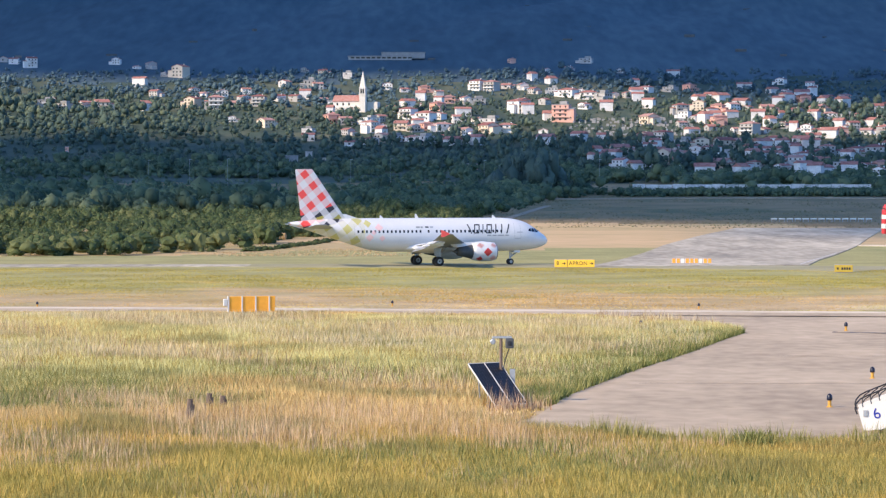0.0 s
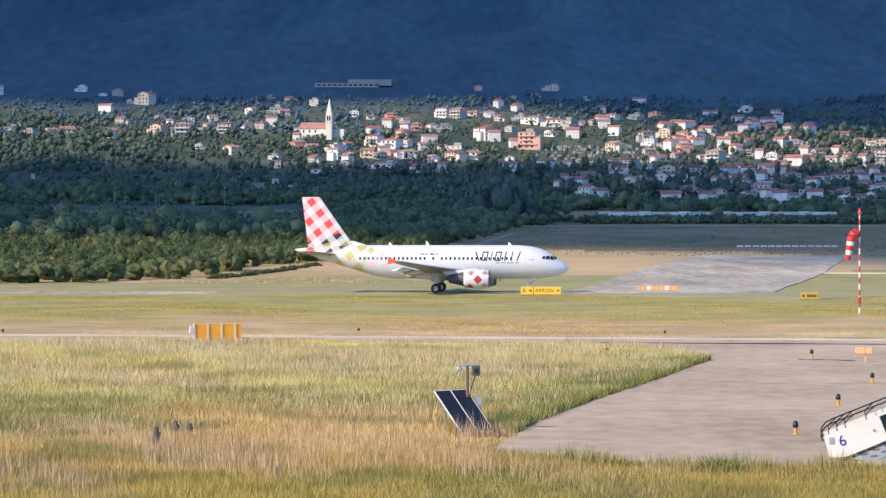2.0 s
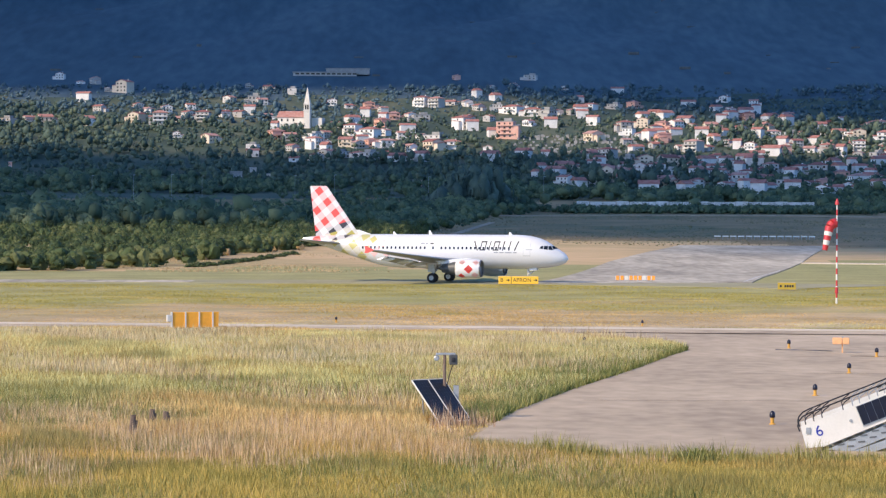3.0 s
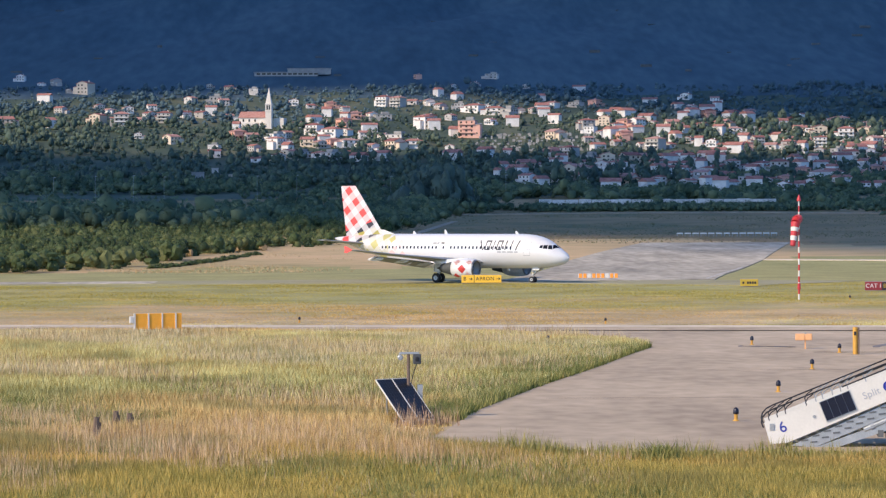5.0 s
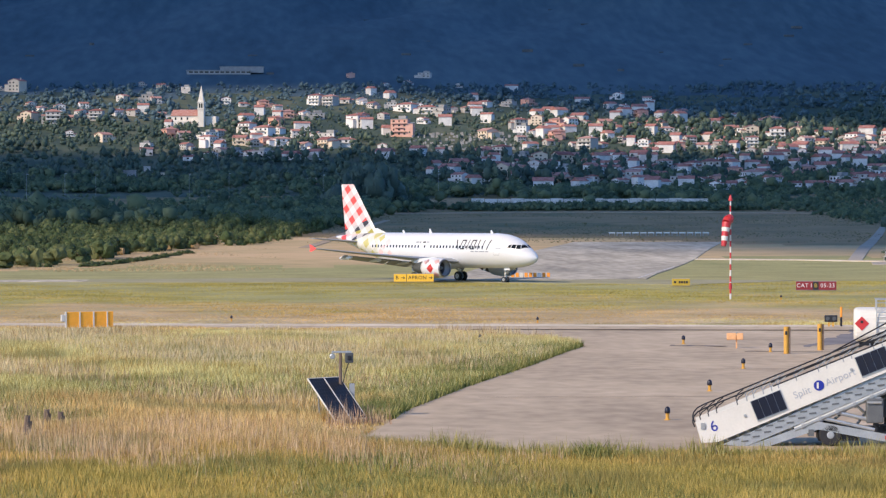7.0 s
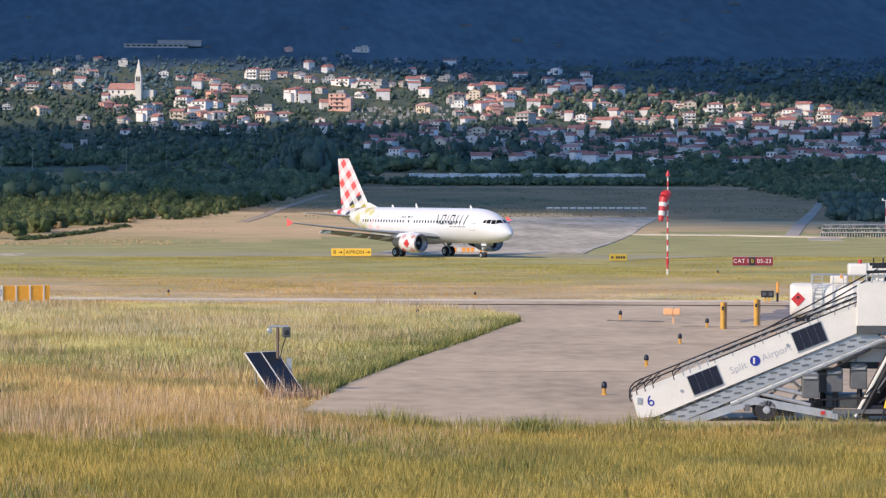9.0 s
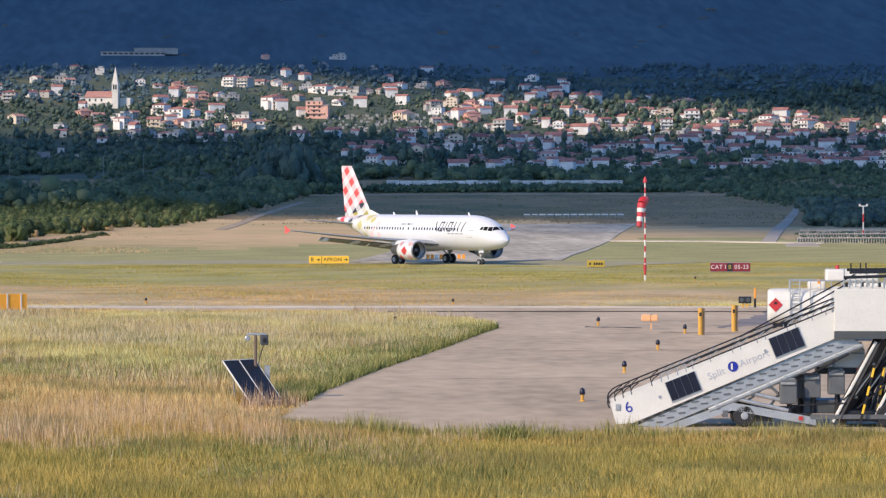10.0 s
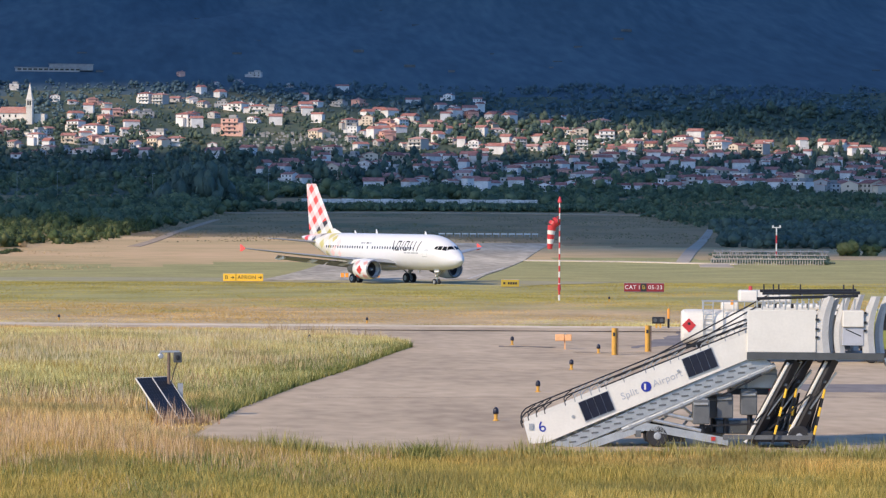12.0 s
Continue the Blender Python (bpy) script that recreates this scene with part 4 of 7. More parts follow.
def ring_mesh():
    bm = bmesh.new()
    for k in range(14):
        a, b = 2 * math.pi * k / 14, 2 * math.pi * (k + 1) / 14
        bm_tube(bm, (-0.25, 0.46 * math.cos(a), 0.46 * math.sin(a)), (-0.25, 0.46 * math.cos(b), 0.46 * math.sin(b)), 0.03, seg=6)
    bm_tube(bm, (0, 0, 0.4), (-0.25, 0, 0.46), 0.03, seg=6)
    bm_tube(bm, (0, 0, -0.4), (-0.25, 0, -0.46), 0.03, seg=6)
    return bm


sock = windsock()


def solar_station():
    o = thing("solar_weather_station", pose(2.3, 117.0, 0, 0, 0, 0), "two tilted solar panels with a sensor mast in tall grass", "solar panel")
    yaw, tilt = radians(38.4), radians(42.4)
    m = Matrix.Translation((-0.06, 0.0, 0.92)) @ Euler((0, 0, yaw)).to_matrix().to_4x4() @ Euler((tilt, 0, 0)).to_matrix().to_4x4()
    for k in (-1, 1):
        bm = bmesh.new()
        bm_box(bm, (0.83, 2.4, 0.035), (k * 0.43, 0, 0))
        p = part("solar_panel", bm, CELL, o, "dark blue-black solar panel in a white frame", at=m)
        bm = bmesh.new()
        for x in (0.013, 0.85):
            bm_box(bm, (0.028, 2.42, 0.06), (k * x, 0, 0.0))
        for y in (-1.2, 1.2):
            bm_box(bm, (0.86, 0.03, 0.06), (k * 0.43, y, 0.0))
        part("frame", bm, WHITE_GSE, p)
        bm = bmesh.new()
        for i in range(1, 6):
            bm_box(bm, (0.006, 2.36, 0.04), (k * (0.14 * i), 0, 0.0))
        for i in range(-5, 6):
            bm_box(bm, (0.82, 0.006, 0.04), (k * 0.43, i * 0.2, 0.0))
        part("cell_grid", bm, GREY_DARK, p)
    tubes("support_frame", o, GREY_LIGHT, 0.035, ((-0.75, 1.0, 0), (-0.85, 0.62, 1.25)), ((0.3, 1.5, 0), (0.05, 1.15, 1.25)), ((-0.75, 1.0, 0.05), (0.3, 1.5, 0.05)), ((-0.85, 0.62, 1.25), (0.05, 1.15, 1.25)))
    mast = tubes("mast", o, WOOD, 0.07, ((0.1, 0.9, 0), (0.1, 0.9, 2.76)), seg=10)
    boxes("crossbar", mast, GREY_LIGHT, ((0.82, 0.12, 0.09), (0.14, 0.88, 2.8)), bevel=0.02)
    boxes("sensor_box", mast, GREY_DARK, ((0.34, 0.32, 0.42), (0.46, 0.85, 2.56)), bevel=0.04)
    bm = bmesh.new()
    bm_spin(bm, [(-0.14, 0.08), (-0.12, 0.11), (0.1, 0.12), (0.13, 0.06)], (-0.24, 0.85, 2.62), "y", 14)
    part("lamp_head", bm, GREY_LIGHT, mast, "small round lamp head")
    boxes("bracket", mast, GREY, ((0.06, 0.06, 0.2), (-0.24, 0.88, 2.74)))
    boxes("camera_lens", mast, BLACK, ((0.16, 0.05, 0.18), (0.46, 0.67, 2.56)), bevel=0.03)
    tubes("cable", mast, BLACK, 0.02, ((0.44, 0.85, 2.34), (0.3, 0.85, 1.95)), ((0.3, 0.85, 1.95), (0.18, 0.83, 1.4)))
    boxes("control_cabinet", o, GREY, ((0.22, 0.24, 0.85), (0.58, 1.0, 1.05)), ((0.06, 0.06, 0.65), (0.58, 1.0, 0.32)))


CELL = plain("solar_cells", (0.008, 0.009, 0.014), 0.35, var=0.3, scale=8)
solar_station()


# ---- passenger stairs: x up along the stairs, front face at y = 0 ----
def stairs():
    o = thing("passenger_stairs", pose(15.3, 102.7, 0.06, 0, 0, -8.3), "white mobile passenger boarding stairs with grey undercarriage", "stairs")
    slope = math.atan2(3.27, 8.1)
    tilt = Matrix.Rotation(-slope, 4, "Y")

    def sheet(pts, y0, y1):
        bm = bmesh.new()
        bm_loft(bm, [[(x, y0, z) for x, z in pts], [(x, y1, z) for x, z in pts]])
        return bm
    outline = [(0.0, 0.10), (0.62, 0.16), (8.05, 3.30), (8.05, 4.28), (-0.22, 0.88)]
    for y in (0.0, 2.2):
        part("side_panel", sheet(outline, y, y + 0.06), WHITE_GSE, o, "white side panel")
    # windows
    for x, z in ((2.46, 1.50), (6.24, 3.12)):
        m = Matrix.Translation((x, -0.02, z)) @ tilt
        bm = bmesh.new()
        bm_box(bm, (1.2, 0.03, 0.78), (0, 0.0, 0))
        fr = part("window_frame", bm, GREY_LIGHT, o, at=m)
        for k in range(4):
            bm = bmesh.new()
            bm_box(bm, (0.278, 0.02, 0.72), (-0.432 + 0.288 * k, -0.02, 0.015))
            part("pane", bm, NAVY_GLASS, fr)
    for x, z in ((1.6, 1.12), (5.45, 2.82)):
        bm = bmesh.new()
        bm_tube(bm, (x, -0.03, z), (x, 0.0, z), 0.06, seg=10)
        part("latch", bm, GREY, o)
    face = Matrix.Rotation(radians(90), 4, "X")
    words("lettering", "6", 0.56, BLUE, o, Matrix.Translation((0.46, -0.008, 0.72)) @ tilt @ face)
    boxes("step_lamp", o, GREY, ((0.16, 0.05, 0.22), (0.06, -0.02, 0.74)))
    words("lettering", "Split", 0.36, GREY_TEXT, o, Matrix.Translation((3.66, -0.008, 1.97)) @ tilt @ face, tight=1.05)
    words("lettering", "Airport", 0.36, GREY_TEXT, o, Matrix.Translation((5.05, -0.008, 2.54)) @ tilt @ face, tight=1.05)
    bm = bmesh.new()
    bm_tube(bm, (4.27, -0.02, 2.24), (4.27, -0.004, 2.24), 0.19, seg=18)
    part("emblem", bm, BLUE, o, "round blue emblem")
    boxes("emblem_bar", o, WHITE_GSE, ((0.07, 0.02, 0.22), (4.23, -0.025, 2.24)))
    # steps and stringers
    for k in range(20):
        u = (k + 0.5) / 20
        boxes("step", o, GREY, ((0.42, 2.1, 0.05), (0.35 + 7.7 * u, 1.12, 0.12 + 3.22 * u)))
    for y in (0.1, 2.1):
        part("stringer", sheet([(0.75, 0.05), (1.6, -0.02), (8.9, 3.1), (8.4, 3.42), (8.0, 3.28)], y, y + 0.12), GREY_LIGHT, o, "grey steel stringer")
    for k in range(17):
        u = (k + 0.6) / 17.5
        for dx, dz in ((0.0, 0.0), (0.34, -0.06)):
            x, z = 1.0 + 7.2 * u + dx, 0.14 + 3.02 * u + dz
            bm = bmesh.new()
            bm_box(bm, (0.26, 0.03, 0.055), (0, 0, 0))
            part("rung_slot", bm, GREY_SHADED, o, at=Matrix.Translation((x, 0.09, z)) @ Matrix.Rotation(-0.12, 4, "Y"))
    # tubular lower beam with its collars
    for y in (0.2, 1.95):
        beam_tube = tubes("lower_beam", o, GREY_LIGHT, 0.12, ((3.4, y, 0.62), (9.0, y, 3.05)), seg=10)
        for k in range(9):
            u = (k + 0.5) / 9
            x, z = 3.4 + 5.6 * u, 0.62 + 2.43 * u
            tubes("collar", beam_tube, GREY, 0.15, ((x - 0.06, y, z - 0.026), (x + 0.06, y, z + 0.026)), seg=10)
    # kinked carrying frame
    for y in (0.12, 2.05):
        part("carrying_frame", sheet([(1.5, -0.06), (2.3, -0.06), (4.25, 0.62), (7.3, 0.08), (7.3, 0.36), (4.2, 0.92)], y, y + 0.14), GREY_LIGHT, o, "grey kinked carrying frame")
    for z0, x0, x1, z1 in ((1.08, 4.2, 6.3, 0.62), (1.3, 4.7, 6.4, 0.92)):
        tubes("brace", o, GREY_LIGHT, 0.075, ((x0, 0.2, z0), (x1, 0.2, z1)), seg=8)
    # handrails
    for y in (0.03, 2.23):
        hr = tubes("handrail", o, BLACK, 0.027, ((0.1, y, 1.38), (8.1, y, 4.66)), ((-0.14, y, 1.25), (0.1, y, 1.38)), ((-0.28, y, 1.08), (-0.14, y, 1.25)), ((-0.32, y, 0.9), (-0.28, y, 1.08)), ((-0.24, y, 0.7), (-0.32, y, 0.9)), ((2.6, y, 2.2), (8.1, y, 4.46)))
        for k, x in enumerate((0.0, 0.3, 0.6, 1.35, 1.7, 1.95, 2.3, 2.6, 2.85, 3.5, 4.3, 4.6, 5.2, 5.5, 6.3, 6.6, 7.2, 7.7)):
            z = 0.97 + 0.411 * x
            ben = [(x, z - 0.12), (x - 0.06, z + 0.12), (x + 0.02, z + 0.27), (x + 0.22, z + 0.42)]
            tubes("baluster", hr, BLACK if k < 4 else GREY, 0.02, *[((ben[i][0], y, ben[i][1]), (ben[i + 1][0], y, ben[i + 1][1])) for i in range(3)])
    tubes("guard_rail", o, BLACK, 0.027, ((4.6, 2.26, 3.2), (8.9, 2.26, 5.55)), ((5.4, 2.26, 3.3), (8.6, 2.26, 5.2)))
    # platform
    boxes("platform_floor", o, GREY_DARK, ((4.95, 2.5, 0.16), (10.45, 1.15, 3.42)), ((5.0, 0.1, 0.26), (10.45, -0.06, 3.4)))
    bm = bmesh.new()
    bm_box(bm, (2.5, 0.08, 1.54), (9.21, -0.04, 4.31), bevel=0.015)
    part("platform_panel", bm, WHITE_GSE, o, "white platform side panel")
    boxes("platform_panel", o, WHITE_GSE, ((2.68, 0.08, 1.56), (9.35, 2.3, 4.32)))
    for k in range(9):
        x = 8.5 + 0.42 * k
        tubes("rail_post", o, GREY_LIGHT, 0.03, ((x, 2.25, 5.1), (x, 2.25, 5.75)))
        tubes("rail_post", o, GREY_LIGHT, 0.03, ((x, 0.0, 5.1), (x + 0.03, 0.0, 5.5)))
    tubes("top_rail", o, BLACK, 0.055, ((8.3, 0.0, 5.5), (12.0, 0.0, 5.62)), ((8.6, 2.25, 5.72), (12.2, 2.25, 5.76)), ((8.6, 1.1, 5.66), (12.2, 1.1, 5.7)))
    for x in (8.65, 9.0, 9.2, 10.0, 11.6, 11.95):
        tubes("lamp_hook", o, BLACK, 0.03, ((x, 1.1, 5.6), (x, 1.1, 6.0)))
    # padded side guards, curved forward at the top
    for x, y, wd in ((10.5, -0.02, 0.5), (10.95, 0.35, 0.22), (11.2, 0.05, 0.36), (12.2, -0.02, 0.45), (12.75, 0.5, 0.3), (10.7, 2.1, 0.4), (11.9, 2.1, 0.4)):
        bm = bmesh.new()
        secs = []
        for u in np.linspace(0, 1, 10):
            lean, z = 0.30 * u ** 2.2 - 0.10 * math.sin(math.pi * u), 3.5 + 2.1 * u
            w2 = wd * (1 - 0.25 * u * u)
            secs.append([(x + lean, y, z), (x + lean + w2 * 0.5, y - 0.06, z), (x + lean + w2, y, z), (x + lean + w2, y + 0.22, z), (x + lean, y + 0.22, z)])
        bm_loft(bm, secs)
        part("canopy_bumper", bm, BUMPER, o, "pale grey padded side guard")
    for z in (4.75, 4.4, 4.1):
        boxes("hinge", o, BLACK, ((0.12, 0.05, 0.08), (10.5, -0.1, z)))
        boxes("hinge", o, BLACK, ((0.1, 0.05, 0.08), (12.25, -0.1, z + 0.25)))
    bm = bmesh.new()
    bm_box(bm, (0.78, 0.5, 0.62), (11.82, 0.1, 4.78), bevel=0.04)
    box = part("control_box", bm, WHITE_GSE, o, "white control box")
    # bluish grey lower half of the white box
    boxes("lower_door", box, GREY_TEXT, ((0.78, 0.42, 0.66), (11.82, 0.14, 4.13)), bevel=0.02)
    tubes("strut", box, BLACK, 0.02, ((11.55, -0.08, 4.4), (12.1, -0.08, 4.15)))
    boxes("back_wall", o, GREY_DARK, ((1.5, 0.08, 1.3), (11.2, 1.9, 4.2)))
    # small lamps, brackets and cable loops along the platform rail
    for k in range(14):
        x = 8.45 + 0.2 * k
        boxes("rail_bracket", o, GREY_LIGHT if k % 3 else BLACK, ((0.09, 0.12, 0.16), (x, 0.5 + 0.3 * (k % 2), 5.22 + 0.05 * (k % 3))))
    # raked telescopic legs
    for y, xa, za, xb, zb in ((0.2, 9.55, 3.25, 7.98, 0.2), (0.6, 10.05, 3.3, 8.55, 0.4), (0.3, 10.95, 3.3, 9.55, 0.45), (1.9, 10.2, 3.3, 8.7, 0.4)):
        bm = bmesh.new()
        bm_tube(bm, (xa + 0.16, y + 0.12, za), (xb + 0.16, y + 0.12, zb), 0.27, seg=4)
        leg = part("telescopic_leg", bm, BLACK, o, "black and bright steel raked leg")
        tubes("slide_rail", leg, WHITE_GSE, 0.062, ((xa - 0.06, y - 0.06, za - 0.1), (xb - 0.06, y - 0.06, zb)), seg=6)
        tubes("piston", leg, METAL, 0.04, ((xa + 0.3, y - 0.05, za - 0.5), (xb + 0.75, y - 0.05, zb + 1.0)), seg=6)
        for u in (0.3, 0.5, 0.7):
            x, z = xa + (xb - xa) * u, za + (zb - za) * u
            boxes("cross_tie", leg, GREY_DARK, ((0.46, 0.1, 0.1), (x + 0.14, y - 0.02, z)))
    # chassis
    boxes("chassis", o, GREY_SHADED, ((3.2, 0.16, 0.16), (8.7, 0.15, 0.4)), ((6.4, 0.16, 0.26), (7.2, 2.1, 0.5)), ((0.2, 2.1, 0.25), (4.0, 1.1, 0.5)), ((0.2, 2.1, 0.25), (10.3, 1.1, 0.45)))
    for x in (4.6, 5.7, 6.8):
        tubes("cross_brace", o, GREY_LIGHT, 0.05, ((x, 2.0, 0.6), (x + 0.9, 2.0, 0.45 * x - 0.75)), ((x + 0.9, 2.0, 0.6), (x, 2.0, 0.45 * x - 1.15)))
    for x, y, w, h, z in ((6.3, -0.05, 0.62, 0.9, 1.32), (6.75, 0.9, 0.6, 0.85, 1.45), (7.2, 0.4, 0.6, 0.86, 1.5), (8.08, 0.4, 0.6, 0.9, 1.64)):
        case = boxes("equipment_box", o, GREY_SHADED, ((w, 0.6, h), (x, y + 0.3, z)), bevel=0.04)
        lid = bmesh.new()
        bm_box(lid, (w * 0.86, 0.34, 0.03), (0, 0, 0))
        part("equipment_lid", lid, GREY_LIGHT, case, at=pose(x - 0.03, y + 0.06, z + h * 0.42, 38, 0, 0))
        tubes("pipe", case, BLACK, 0.1, ((x + 0.05, y + 0.3, z - h / 2), (x + 0.05, y + 0.3, 0.5)), seg=8)
    for x in (4.7, 9.9):
        for y in (0.25, 1.95):
            bm = bmesh.new()
            bm_spin(bm, [(-0.13, 0.22), (-0.13, 0.36), (-0.07, 0.42), (0.07, 0.42), (0.13, 0.36), (0.13, 0.22)], axis="y", seg=18)
            w = part("wheel", bm, DARK, o, at=pose(x, y, 0.42))
            bm = bmesh.new()
            bm_spin(bm, [(-0.15, 0.08), (-0.1, 0.22), (0.1, 0.22), (0.15, 0.08)], axis="y", seg=12)
            part("hub", bm, GREY, w)
    boxes("tail_lamp", o, RED, ((0.16, 0.05, 0.14), (6.75, 0.08, 0.34)))
    # dark blocks stand for machinery and for the deep shade under the platform
    boxes("axle_housing", o, BLACK, ((2.0, 1.9, 0.4), (9.3, 1.15, 0.42)), bevel=0.03)
    boxes("axle_housing", o, BLACK, ((1.5, 1.7, 0.34), (5.0, 1.15, 0.36)), bevel=0.03)
    boxes("engine_cover", o, GREY_DARK, ((1.6, 1.2, 0.5), (7.7, 1.3, 0.72)), bevel=0.04)
    tubes("hydraulic_hose", o, BLACK, 0.035, ((8.3, 0.1, 1.0), (9.6, 0.1, 2.4)), ((8.8, 0.1, 0.7), (10.3, 0.1, 2.0)), ((9.6, 0.1, 2.4), (10.2, 0.1, 3.3)), ((7.0, 0.1, 1.9), (8.5, 0.1, 2.7)), ((6.3, 0.1, 0.8), (8.4, 0.1, 0.9)))
    for x, y, tx in ((8.9, -0.1, 0.5), (9.5, 0.3, 0.3), (10.35, -0.1, 0.45)):
        for k in range(6):
            a, b = k / 6, (k + 1) / 6
            tubes("stabiliser_band", o, YELLOW if k % 2 else BLACK, 0.045, ((x + tx * a, y, 0.2 + 2.0 * a), (x + tx * b, y, 0.2 + 2.0 * b)))
    for k in range(9):
        x = 8.6 + 0.21 * k
        tubes("hydraulic_hose", o, BLACK if k % 3 else GREY_DARK, 0.05, ((x, 0.5 + 0.1 * (k % 4), 0.3), (x + 0.5, 0.6 + 0.1 * (k % 3), 1.2 + 0.2 * (k % 5))), ((x + 0.5, 0.6 + 0.1 * (k % 3), 1.2 + 0.2 * (k % 5)), (x + 0.2, 0.9, 0.4)))
    boxes("drive_unit", o, BLACK, ((1.0, 1.0, 0.6), (9.9, 1.3, 0.6)), bevel=0.08)
    tubes("lift_cylinder", o, BLACK, 0.09, ((8.6, 1.2, 0.9), (10.3, 1.2, 3.3)))
    bm = bmesh.new()
    bm_box(bm, (1.7, 1.2, 0.72), (8.3, 1.5, 2.5), bevel=0.06)
    body = part("machine_housing", bm, WHITE_GSE, o, "white machine housing under the platform")
    boxes("underside", body, BLACK, ((1.8, 1.1, 0.22), (8.3, 1.5, 2.02)))
    boxes("panel_seam", body, GREY, ((0.1, 0.02, 0.7), (8.0, 0.89, 2.5)), ((1.6, 0.02, 0.05), (8.3, 0.89, 2.68)))
    boxes("tail_lamp", body, RED, ((0.22, 0.05, 0.2), (8.95, 0.9, 2.04)))
    tubes("hose", o, METAL, 0.1, ((13.0, 0.0, 3.35), (13.1, 0.0, 3.1)), ((13.0, 0.25, 3.3), (13.2, 0.2, 3.0)))


# grey paint, darkened to put the shade under the stairs into its colour
GREY_SHADED = plain("shade_darkened_grey", (0.11, 0.115, 0.115), 0.5, var=0.2)
NAVY_GLASS = plain("navy_tinted_glass", (0.012, 0.016, 0.035), 0.15, var=0.2)
GREY_TEXT = plain("pale_grey_lettering", (0.42, 0.43, 0.46), 0.5)
BUMPER = surface("padded_grey", [(0.42, 0.41, 0.38), (0.55, 0.54, 0.50)], 0.8, 2.0)
stairs()


def fuel_truck():
    o = thing("fuel_truck", pose(32.7, 160.2, 0.06, 0, 0, -10), "white airport fuel tanker truck parked on the apron", "truck")
    def tank(x0, x1, zc, w, h):
        bm = bmesh.new()
        secs = []
        for x, k in ((x0, 0.86), (x0 + 0.12, 0.97), (x0 + 0.3, 1.0), (x1 - 0.3, 1.0), (x1 - 0.12, 0.97), (x1, 0.86)):
            secs.append([(x, 1.25 + w * k * math.copysign(abs(math.cos(q)) ** 0.6, math.cos(q)), zc + h * k * math.copysign(abs(math.sin(q)) ** 0.6, math.sin(q))) for q in np.linspace(0, 2 * math.pi, 29)[:-1]])
        bm_loft(bm, secs)
        return bm
    part("tank", tank(0.0, 9.4, 2.0, 1.22, 1.0), WHITE_GSE, o, "white rounded fuel tank", smooth=False)
    boxes("top_locker", o, WHITE_GSE, ((1.0, 1.2, 0.5), (2.8, 1.25, 3.2)), ((3.0, 1.6, 0.7), (4.8, 1.25, 3.78)), ((4.6, 1.5, 0.3), (6.9, 1.25, 3.2)), bevel=0.12)
    bm = bmesh.new()
    bm_box(bm, (0.58, 0.02, 0.58), (0, 0, 0), Euler((0, radians(45), 0)).to_matrix())
    part("hazard_placard", bm, RED, o, "red diamond hazard placard", at=pose(0.42, 0.012, 2.1))
    boxes("placard_bar", o, BLACK, ((0.16, 0.02, 0.14), (0.42, -0.005, 2.2)))
    lad = tubes("ladder", o, GREY_LIGHT, 0.035, ((1.25, -0.05, 1.0), (1.25, -0.05, 3.5)), ((1.8, -0.05, 1.0), (1.8, -0.05, 3.5)), ((2.4, -0.05, 1.6), (2.4, -0.05, 3.5)))
    for k in range(9):
        tubes("rung", lad, GREY_LIGHT, 0.025, ((1.25, -0.05, 1.05 + 0.28 * k), (1.8, -0.05, 1.05 + 0.28 * k)))
    tubes("top_rail", o, GREY_LIGHT, 0.03, ((1.2, 0.1, 3.48), (6.0, 0.1, 3.48)), ((1.2, 2.2, 3.48), (6.0, 2.2, 3.48)), *[((1.2 + 0.6 * k, 0.1, 2.9), (1.2 + 0.6 * k, 0.1, 3.48)) for k in range(8)])
    bm = bmesh.new()
    bm_tube(bm, (4.0, 1.2, 4.1), (4.0, 1.2, 4.36), 0.13, 0.1, 10)
    part("beacon", bm, RED, o)
    bm = bmesh.new()
    bm_tube(bm, (2.9, 0.2, 3.3), (2.9, 0.2, 3.55), 0.1, 0.08, 10)
    part("beacon", bm, ORANGE, o)
    boxes("chassis", o, BLACK, ((12.8, 0.9, 0.3), (6.7, 1.25, 0.95)))
    boxes("side_locker", o, WHITE_GSE, ((2.2, 0.35, 0.65), (5.2, 0.15, 1.0)), ((1.4, 0.35, 0.65), (2.6, 0.15, 1.0)), bevel=0.03)
    boxes("tail_lamp", o, RED, ((0.3, 0.08, 0.16), (3.9, -0.02, 1.2)))
    bm = bmesh.new()
    bm_box(bm, (2.1, 2.4, 2.3), (12.1, 1.25, 1.9), bevel=0.15)
    cab = part("cab", bm, CABGREEN, o, "yellow-green driver's cab")
    boxes("side_window", cab, GLASS_DARK, ((1.7, 0.04, 1.0), (12.15, 0.04, 2.4)))
    boxes("windscreen", cab, GLASS_DARK, ((0.04, 2.0, 0.8), (13.16, 1.25, 2.4)))
    for x in (2.0, 3.3, 8.0, 10.9, 11.95):
        for y in (0.25, 2.25):
            bm = bmesh.new()
            bm_spin(bm, [(-0.16, 0.28), (-0.16, 0.44), (-0.09, 0.5), (0.09, 0.5), (0.16, 0.44), (0.16, 0.28)], axis="y", seg=20)
            w = part("wheel", bm, DARK, o, at=pose(x, y, 0.5))
            bm = bmesh.new()
            bm_spin(bm, [(-0.17, 0.1), (-0.12, 0.28), (0.12, 0.28), (0.17, 0.1)], axis="y", seg=14)
            part("hub", bm, GREY_LIGHT, w)


CABGREEN = plain("yellow_green_paint", (0.20, 0.22, 0.045), 0.4)
fuel_truck()


